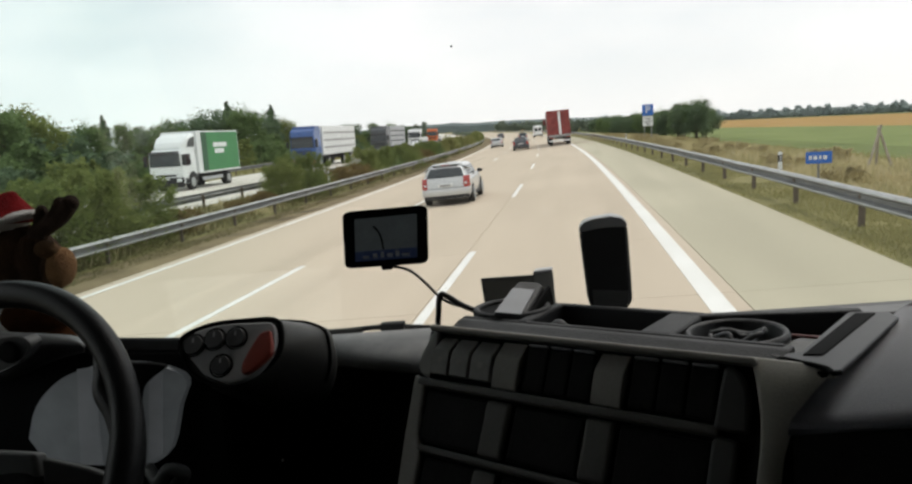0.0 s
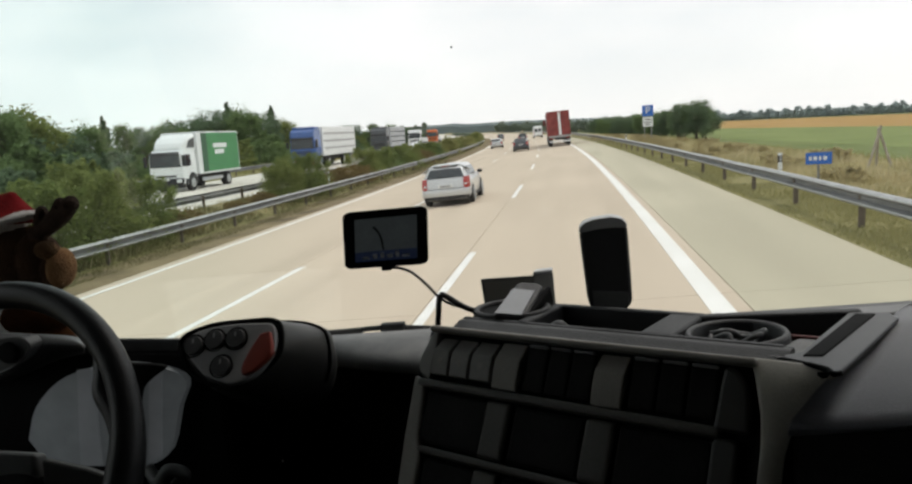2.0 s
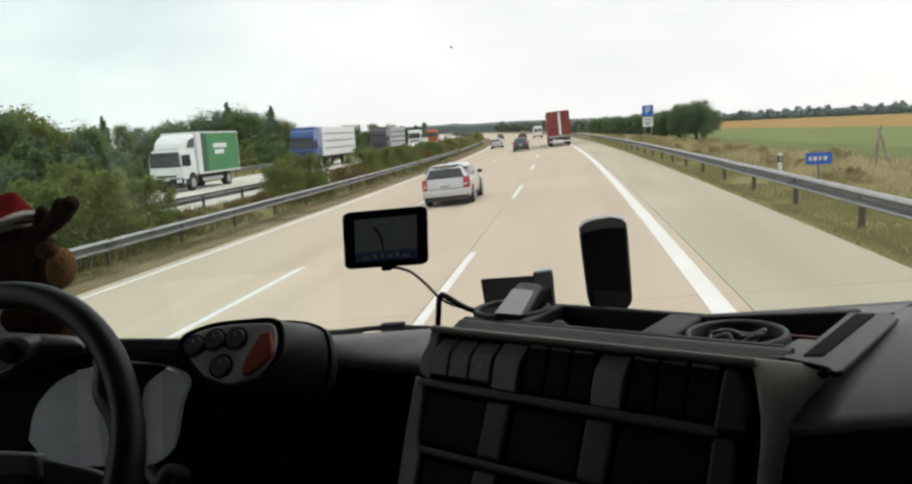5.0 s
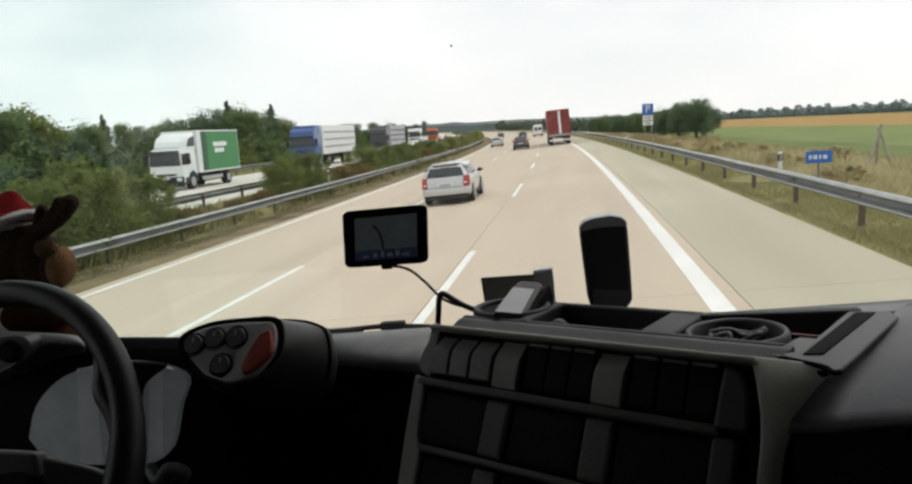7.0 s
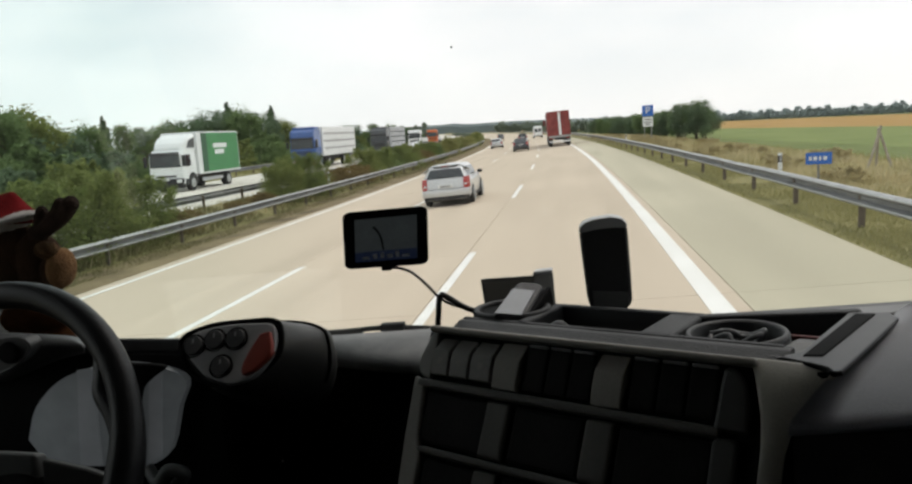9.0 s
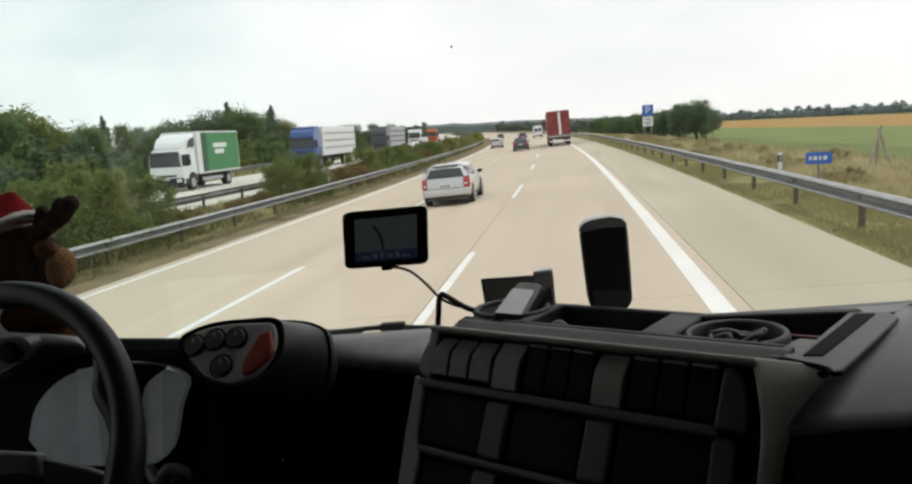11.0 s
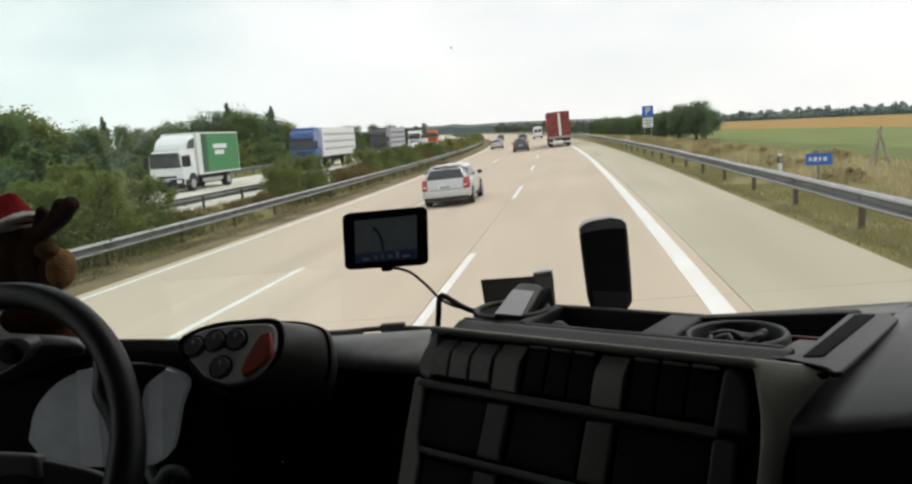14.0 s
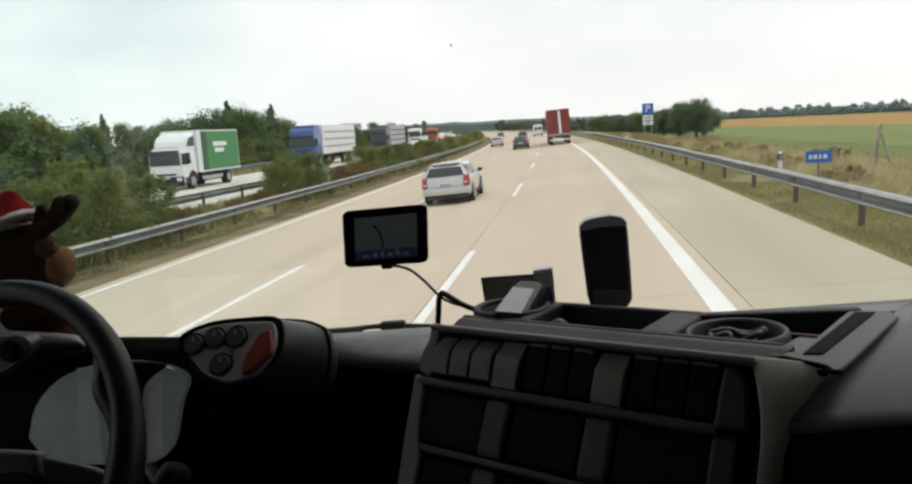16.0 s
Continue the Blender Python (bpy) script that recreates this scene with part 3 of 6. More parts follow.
# ---- plants ----
def leaf_cloud(centers, sizes, per, leaf, rng, flat=0.75, tight=0.52):
    """Small leaf quads thinning outwards from the heart of each clump: vertices and faces."""
    n = len(centers) * per
    c = np.repeat(np.array(centers), per, 0)
    s = np.repeat(np.array(sizes), per)[:, None]
    p = c + np.clip(rng.normal(size=(n, 3)), -2.1, 2.1) * tight * s * np.array([1, 1, flat])
    a = rng.normal(size=(n, 3)) * np.array([1, 1, 0.7])
    a /= np.linalg.norm(a, axis=1)[:, None]
    b = np.cross(a, rng.normal(size=(n, 3)))
    b /= np.linalg.norm(b, axis=1)[:, None]
    z = leaf * (0.55 + 0.9 * rng.random((n, 1)))
    v = np.stack([p - a * z, p + b * z * 0.55, p + a * z, p - b * z * 0.55], 1).reshape(-1, 3)
    f = np.arange(4 * n).reshape(-1, 4)
    return v.tolist(), f.tolist()


def crown_clumps(kind, h, rng):
    """Clumps of leaves, and the ends of the limbs that carry them."""
    out, size, limbs = [], [], []
    if kind == "pointed":
        for _ in range(120):
            t, a = rng.random() ** 1.25, rng.random() * 6.28
            r = (0.23 * h * (1 - t) ** 0.85 + 0.012 * h) * (0.35 + 0.75 * rng.random())
            out.append((r * math.cos(a), r * math.sin(a), h * (0.10 + 0.88 * t) - 0.10 * r))
            size.append(h * (0.018 + 0.090 * (1 - t)))
        for k in range(16):
            out.append((0.01 * h * math.sin(k), 0.01 * h * math.cos(k), h * (0.45 + 0.55 * k / 15)))
            size.append(h * (0.075 * (1 - k / 15) + 0.012))
        return out, size, out[:120:9]
    lobes = 11 if kind == "round" else 8
    for i in range(lobes):
        t = (i + 0.5) / lobes
        a = 2.4 * i + rng.random()
        wide = 0.25 if kind == "round" else 0.12
        r = h * wide * math.sin(math.pi * (0.20 + 0.76 * t)) ** 0.7 * (0.55 + 0.6 * rng.random())
        z = h * ((0.24 if kind == "round" else 0.22) + (0.58 if kind == "round" else 0.64) * t)
        lobe = Vector((r * math.cos(a), r * math.sin(a), z))
        big = h * (0.13 if kind == "round" else 0.09) * (0.75 + 0.6 * rng.random())
        limbs.append(tuple(lobe))
        for k in range(14):
            d = Vector(rng.normal(size=3)).normalized()
            q = lobe + Vector((d.x, d.y, 0.85 * d.z)) * big * (0.45 + 0.75 * rng.random())
            out.append(tuple(q))
            size.append(h * (0.055 + 0.060 * rng.random()))
    return out, size, limbs


def tree(kind, h, mat, seed, label):
    rng = np.random.default_rng(seed)
    t = thing("tree", Matrix.Translation((0, -400, -50)), label, "tree", "roadside trees")
    c, s, limbs = crown_clumps(kind, h, rng)
    bm = tube([(0, 0, -0.4), (0.05, 0, h * 0.2), (-0.06, 0.05, h * 0.5), (0, 0, h * 0.85)], 0.1, 8, radii=[h * 0.022, h * 0.017, h * 0.011, h * 0.003])
    for x, y, z in limbs:
        z0 = max(h * 0.14, z - 0.16 * h)
        tube([(0, 0, z0), (x * 0.5, y * 0.5, z0 + (z - z0) * 0.6), (x, y, z)], 0.02, 5, bm, radii=[h * 0.009, h * 0.006, h * 0.002])
    part("trunk", bm, BARK, t, smooth=True)
    v, f = leaf_cloud(c, s, 42, 0.0145 * h + 0.03, rng, 0.85, 0.6)
    pydata("crown", v, f, mat, t)
    return t


def shrub(h, w, mat, seed, label, per=22, leaf=0.112, clumps=96, wisps=12):
    """A domed bush: leafy clumps all over an uneven mound with loose shoots on top, on many thin stems."""
    rng = np.random.default_rng(seed)
    t = thing("shrub", Matrix.Translation((0, -400, -50)), label, "shrub", "roadside shrubs")
    c, s = [], []
    for _ in range(clumps):
        a, q = rng.random() * 2 * math.pi, rng.random() ** 1.15
        r = w * 0.5 * math.sqrt(max(0.02, 1 - q * q)) * (0.80 + 0.22 * math.sin(2 * a + seed) + 0.12 * rng.normal()) * (0.55 + 0.45 * rng.random() ** 0.4)
        c.append((r * math.cos(a), r * math.sin(a), h * (0.06 + 0.82 * q) * (0.90 + 0.14 * math.sin(3 * a + seed) + 0.10 * rng.random())))
        s.append(0.13 * w * (0.7 + 0.6 * rng.random()))
    bm = bmesh.new()
    for i in range(0, clumps, 8):
        x, y, z = c[i]
        tube([(0.1 * x, 0.1 * y, -0.1), (0.5 * x, 0.5 * y, z * 0.55), (x, y, z)], 0.02, 5, bm, radii=[0.03, 0.02, 0.008])
    for _ in range(wisps):
        a, r = rng.random() * 6.28, w * 0.40 * rng.random() ** 0.6
        top = h * (0.98 + 0.22 * rng.random()) * math.sqrt(max(0.2, 1 - (1.7 * r / w) ** 2))
        for k in range(3):
            c.append((r * math.cos(a) * (1 + 0.06 * k), r * math.sin(a) * (1 + 0.06 * k), top * (0.82 + 0.09 * k)))
            s.append(w * (0.075 - 0.016 * k))
    part("stem", bm, BARK, t, smooth=True)
    v, f = leaf_cloud(c, s, per, leaf, rng, 1.0)
    pydata("foliage", v, f, mat, t)
    return t


TREES = [tree("round", 10, LEAF, 3, "broad leafy deciduous tree on the roadside slope"), tree("round", 10, LEAF_DARK, 5, "dense dark green tree behind the motorway"),
         tree("tall", 10, LEAF, 7, "tall narrow leafy tree behind the motorway"), tree("pointed", 10, LEAF_DARK, 11, "dark conifer with an uneven tip"),
         tree("round", 10, LEAF_LIGHT, 13, "light green spreading tree among the scrub")]
SHRUBS = [shrub(2.3, 3.4, LEAF, 17, "rounded green shrub in the grass strip"), shrub(2.0, 3.0, LEAF_DARK, 19, "dark green dense shrub in the grass strip"),
          shrub(2.4, 3.2, LEAF_LIGHT, 23, "pale green feathery shrub in the grass strip"), shrub(1.3, 2.6, LEAF_RUST, 29, "low rust-brown dry shrub in the grass strip"),
          shrub(2.1, 3.2, LEAF_HEDGE, 67, "olive green shrub in the median hedge"), shrub(2.3, 3.0, LEAF_HEDGE, 71, "yellowish green shrub in the median hedge")]
FINE = [shrub(2.3, 3.4, LEAF_OLIVE, 31, "rounded olive green shrub in the median strip", 130, 0.038, 120, 18), shrub(2.0, 3.0, LEAF, 37, "dense green shrub in the median strip", 130, 0.038, 120, 18),
        shrub(2.4, 3.2, LEAF_LIGHT, 41, "pale green broom-like shrub in the median strip", 130, 0.038, 120, 22), shrub(1.2, 2.6, LEAF_RUST, 47, "low rust-brown dry shrub in the median strip", 60, 0.040, 100, 22)]
MID = [shrub(2.3, 3.4, LEAF_OLIVE, 31, "rounded olive green shrub in the median strip", 48, 0.065, 120, 14), shrub(2.0, 3.0, LEAF, 37, "dense green shrub in the median strip", 48, 0.065, 120, 14),
       shrub(2.4, 3.2, LEAF_LIGHT, 41, "pale green broom-like shrub in the median strip", 48, 0.065, 120, 16), shrub(1.2, 2.6, LEAF_RUST, 47, "low rust-brown dry shrub in the median strip", 36, 0.055, 90, 18)]
WEEDS = [shrub(1.2, 2.6, LEAF_STRAW, 61, "low clump of dry straw-coloured weeds behind the barrier", 30, 0.06, 50, 14)]
BACK = [shrub(2.3, 3.4, LEAF, 17, "green shrub in the scrub behind the motorway", 18, 0.15, 70, 8), shrub(2.0, 3.0, LEAF_DARK, 19, "dark green shrub in the scrub behind the motorway", 18, 0.15, 70, 8)]


def plant(source, x, y, size, sink=0.1, stretch=1.0):
    m = at(x, y, -sink, False) @ pose(0, 0, 0, 0, 0, random.uniform(0, 360)) @ Matrix.Diagonal((size * stretch, size * stretch, size, 1))
    return copy_thing(source, m)


# trees beyond the oncoming carriageway: kind, place and height
for v, x, y, h in ((0, -43.4, 56, 8.2), (4, -44.2, 60, 8.0), (1, -45.2, 63, 6.8), (1, -66, 99, 7.1), (0, -68, 106, 8.7), (3, -69, 112, 9.2), (2, -68.3, 117, 8.6), (1, -69.8, 126, 8.2),
                   (0, -55, 106, 8.0), (1, -50, 101, 7.8), (0, -50.2, 108, 8.2), (1, -46.9, 106, 9.4), (3, -47.6, 112, 9.9), (0, -42.2, 104, 9.2), (1, -41.9, 110, 8.7), (3, -42.2, 117, 9.1), (4, -41.8, 122, 7.4),
                   (0, -46.2, 153, 6.4), (1, -45, 171, 6.2), (1, -42.4, 180, 6.9), (2, -38.5, 189, 7.0), (0, -32.8, 180, 6.6), (1, -31, 194, 5.4), (0, -32, 216, 4.4), (1, -34, 243, 4.4),
                   (4, -40, 90, 5.0), (4, -38, 126, 4.8), (0, -60, 118, 7.6), (1, -78, 150, 9.0), (3, -58, 140, 9.0), (0, -62, 180, 8.0), (1, -54, 230, 8.0)):
    plant(TREES[v], x, y, 0.096 * h, 0.2, random.uniform(1.0, 1.3) * (0.8 if v == 3 else 1.0))
# the copse beside the fields, its end towards the road taller
for i in range(30):
    y = 196 + 4.2 * i + 1.2 * math.sin(i * 2.7)
    rise = max(0.0, 1 - i / 7.0)
    plant(TREES[(1, 0, 1, 0, 1)[i % 5]], 42.8 - 2.6 * min(1, i / 8) + 1.3 * math.sin(i * 2.1), y, 0.80 + 0.06 * math.sin(i * 1.3) + 0.26 * rise, 0.2, 1.0 + 0.12 * math.sin(i * 3.1))
for i in range(12):
    plant(TREES[(1, 0)[i % 2]], 47 + 1.6 * math.sin(i * 1.9), 204 + 8 * i, 0.84 + 0.08 * math.sin(i), 0.2, 1.15)
for i in range(12):
    plant(SHRUBS[i % 3], 39.0 + 1.2 * math.sin(i * 1.9), 215 + 8.5 * i, 0.62, 0.2, 1.2)
# shrubs of the median
for v, x, y, s in ((1, -12.1, 13.6, 0.62), (2, -12.3, 15.8, 0.78), (0, -12.1, 17.8, 0.86), (2, -12.2, 20.0, 0.92), (0, -12.0, 22.2, 0.80), (3, -11.6, 24.2, 0.60), (3, -12.2, 26.2, 0.42), (3, -11.7, 29.5, 0.45), (3, -11.9, 32.6, 0.5),
                   (2, -11.9, 35.4, 0.70), (0, -12.0, 38.2, 0.86), (1, -12.2, 41.0, 0.50), (3, -11.6, 45, 0.85), (3, -11.7, 48.6, 0.85), (2, -12.1, 52, 0.76), (0, -11.9, 56, 0.8), (1, -12.2, 60, 0.76), (0, -11.9, 64.5, 0.78), (2, -11.9, 69, 0.74), (3, -11.8, 74, 1.0), (0, -12.0, 79, 0.8), (1, -12.0, 84, 0.8)):
    plant((FINE if y < 40 else MID)[v], x, y, s, 0.1, 1.25)
for i in range(34):
    y = 91 + 6.2 * i
    plant(SHRUBS[(4, 5, 4, 2, 5, 3)[i % 6]], -12.0 + 0.4 * math.sin(i * 2.2), y, 0.78 + 0.14 * math.sin(i * 1.7), 0.1, 1.2)
# dry weeds and small bushes along the slope behind the barrier
for i in range(26):
    y = 17 + 3.4 * i + 1.6 * math.sin(i * 2.3)
    plant(WEEDS[0], 10.4 + 1.7 * math.sin(i * 1.9), y, 0.30 + 0.20 * abs(math.sin(i * 1.3)), 0.05, 1.5)
# scrub beyond the far barrier
for i in range(52):
    y = 42 + 5.1 * i
    plant(SHRUBS[(1, 0, 2, 1, 0)[i % 5]], -32.6 - 4.6 * abs(math.sin(i * 1.37)), y, 1.05 + 0.34 * math.sin(i * 2.9), 0.2, 1.3)
for i in range(30):
    y = 52 + 6.9 * i
    plant(BACK[i % 2], -39 - 5.5 * abs(math.sin(i * 2.37)), y, 1.45 + 0.38 * math.sin(i * 1.9), 0.2, 1.4)
for source in TREES + SHRUBS + FINE + MID + WEEDS + BACK:
    for o in [*source.children_recursive, source]:
        bpy.data.objects.remove(o)


# ---- distance: woods and hills ----
def far_trees(name, spots, leaf, per, seed, label, mat=None, spread=0.42):
    rng = np.random.default_rng(seed)
    c, s = [], []
    for x, y, h in spots:
        z = ground_z(x)
        for _ in range(26):
            t, a = rng.random(), rng.random() * 6.28
            r = spread * h * math.sin(math.pi * (0.25 + 0.7 * t)) * rng.random() ** 0.5
            c.append((x - sweep(y) + r * math.cos(a), y + r * math.sin(a), z + h * (0.05 + 0.88 * t)))
            s.append(h * 0.10)
    v, f = leaf_cloud(c, s, per, leaf, rng, 0.9)
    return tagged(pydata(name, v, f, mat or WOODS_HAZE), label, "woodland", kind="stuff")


rng_far = np.random.default_rng(41)
spots, q = [], 0.0
while q < 1.0:                                            # groups of broad crowns with gaps between them
    for k in range(int(rng_far.integers(1, 5))):
        spots.append((150 + 480 * q + 3 * rng_far.normal(), 1150 - 290 * q + 8 * rng_far.normal(), (13.2 + 1.2 * rng_far.normal()) * (1 - 0.10 * q)))
        q += 0.0135
    q += 0.004 + 0.014 * rng_far.random()
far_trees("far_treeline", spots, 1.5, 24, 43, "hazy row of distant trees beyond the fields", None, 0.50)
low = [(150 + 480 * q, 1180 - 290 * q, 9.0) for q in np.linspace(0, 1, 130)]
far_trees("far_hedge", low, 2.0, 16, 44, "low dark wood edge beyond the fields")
far_trees("trees_ahead", [(12 + 58 * q + 2 * math.sin(40 * q), 470 + 40 * math.sin(9 * q), 5.6 + 2.6 * min(1, q / 0.35) + 0.8 * math.sin(25 * q) + 0.6 * math.sin(61 * q)) for q in np.linspace(0, 1, 54)], 0.7, 18, 45, "distant trees where the road bends away", LEAF_FAR_HAZE)
far_trees("far_median_hedge", [(-12.0 + 0.5 * math.sin(i), 305 + 3.6 * i, 1.7 + 0.3 * math.sin(i * 1.9)) for i in range(95)], 0.28, 8, 47, "distant hedge along the median of the bend", LEAF_FAR_HAZE)
far_trees("trees_beside_bend", [(-36 - 1.2 * i + 5 * math.sin(i * 2.0), 340 + 12 * i, 6.5 + 1.4 * math.sin(i * 1.3)) for i in range(26)], 0.6, 30, 46, "distant scrubby trees along the bend", LEAF_FAR_HAZE)


def ridge(name, x0, x1, y, height, label):
    v, f = [], []
    n = 90
    for i in range(n + 1):
        x = x0 + (x1 - x0) * i / n
        h = height(i / n) + 1.6 * noise.noise(Vector((x * 0.02, 0, 0))) + 0.9 * noise.noise(Vector((x * 0.09, 3, 0)))
        for dy, z in ((0, -3), (8, h * 0.72), (50, h), (400, h * 0.9), (420, -3)):
            v.append((x - sweep(y), y + dy, ground_z(x) + z))
    for i in range(n):
        for j in range(4):
            f.append((5 * i + j, 5 * i + 5 + j, 5 * i + 6 + j, 5 * i + 1 + j))
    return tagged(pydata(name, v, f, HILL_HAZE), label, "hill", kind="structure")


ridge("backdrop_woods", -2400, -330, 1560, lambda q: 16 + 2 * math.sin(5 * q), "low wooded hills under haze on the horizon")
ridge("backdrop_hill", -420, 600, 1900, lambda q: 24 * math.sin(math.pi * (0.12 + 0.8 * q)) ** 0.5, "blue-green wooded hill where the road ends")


# ---- grass ----
def grass(name, n, area, h, width, mat, seed, label, lean=0.35, thin=0.0):
    rng = np.random.default_rng(seed)
    x0, x1, y0, y1 = area
    y = y0 + (y1 - y0) * rng.random(n) ** 1.7
    x = x0 + (x1 - x0) * rng.random(n)
    tuft = np.array([noise.noise(Vector((a * 0.7, b * 0.5, seed))) for a, b in zip(x, y)])
    keep = tuft > thin - 0.35
    x, y, tuft = x[keep], y[keep], tuft[keep]
    n = len(x)
    hh = h * (0.45 + 0.6 * rng.random(n)) * (0.8 + 0.7 * tuft)
    base = np.stack([x - BEND * y * y / 2, y, np.array([ground_z(a) for a in x]) - 0.03], 1)
    a = rng.random(n) * 6.28
    side = np.stack([np.cos(a), np.sin(a), 0 * a], 1) * (width * (0.6 + 0.8 * rng.random(n)))[:, None]
    tip = base + np.stack([lean * hh * rng.normal(size=n), lean * hh * rng.normal(size=n), hh], 1)
    v = np.stack([base - side, base + side, tip], 1).reshape(-1, 3)
    return tagged(pydata(name, v.tolist(), np.arange(3 * n).reshape(-1, 3).tolist(), mat), label, "grass", kind="stuff")


grass("verge_grass", 34000, (6.55, 8.5, 8, 90), 0.14, 0.011, BLADE, 51, "short patchy grass beside the hard shoulder")
grass("dry_grass", 46000, (8.3, 13.6, 12, 120), 0.42, 0.016, STRAW, 52, "tall dry straw-coloured grass behind the barrier")
grass("dry_weeds", 12000, (8.3, 13.6, 12, 120), 0.45, 0.02, BLADE, 57, "greenish weeds among the dry grass", thin=0.25)
grass("field_edge_weeds", 9000, (12.4, 17.5, 18, 150), 0.35, 0.022, BLADE, 58, "loose weeds along the edge of the green field", thin=0.2)
grass("median_grass", 26000, (-13.9, -10.5, 12, 130), 0.36, 0.018, BLADE_DARK, 53, "rough grass and weeds of the median")
grass("median_straw", 9000, (-13.9, -10.5, 12, 130), 0.5, 0.018, STRAW, 54, "dry stalks in the median", thin=0.2)
grass("gutter_weeds", 14000, (-10.6, -9.2, 10, 80), 0.13, 0.013, BLADE_DARK, 55, "sparse weeds under the median barrier")
grass("far_verge_grass", 20000, (-42, -26.5, 30, 220), 0.6, 0.05, BLADE, 56, "rough grass beyond the oncoming carriageway")


# ---- vehicles ----
def wheel(parent, x, y, r, w, rim_mat=RIM_METAL, out=1, spokes=0):
    """A wheel lying across the vehicle; out: the side its rim faces."""
    m = pose(x, y, r, 0, 90, 0)
    t = part("wheel", cylinder(r, r, w, m @ Matrix.Translation((0, 0, -w / 2)), 28, bevel=0.03), RUBBER, parent, "black tyre", smooth=False)
    if not spokes:
        part("rim", cylinder(r * 0.64, r * 0.56, 0.03, pose(x + out * (w / 2 - 0.012), y, r, 0, 90 * out, 0), 20), rim_mat, t, "metal rim")
        return t
    face = pose(x + out * (w / 2 - 0.004), y, r, 0, 90 * out, 0)
    part("hub_well", cylinder(r * 0.66, r * 0.66, 0.012, face, 24), UNDER, t)
    bm = tube([face @ Vector((0.66 * r * math.cos(a), 0.66 * r * math.sin(a), 0.012)) for a in [2 * math.pi * i / 24 for i in range(24)]], 0.022, 6, closed=True)
    for i in range(spokes):
        a = 2 * math.pi * i / spokes
        box((0.02, -0.032, 0.010), (0.66 * r, 0.032, 0.028), 0.008, 1, bm, face @ pose(0, 0, 0, 0, 0, math.degrees(a)))
    cylinder(0.07, 0.06, 0.03, face, 16, bm)
    part("rim", bm, rim_mat, t, "spoked metal rim")
    return t


def loft(sections, mat_index=None):
    """Closed skin through rings of equal count."""
    bm = bmesh.new()
    rings = [[bm.verts.new(p) for p in s] for s in sections]
    n = len(rings[0])
    for a, b in zip(rings, rings[1:]):
        for j in range(n):
            bm.faces.new((a[j], a[(j + 1) % n], b[(j + 1) % n], b[j]))
    bm.faces.new(rings[0][::-1])
    bm.faces.new(rings[-1])
    bmesh.ops.recalc_face_normals(bm, faces=bm.faces[:])
    return bm


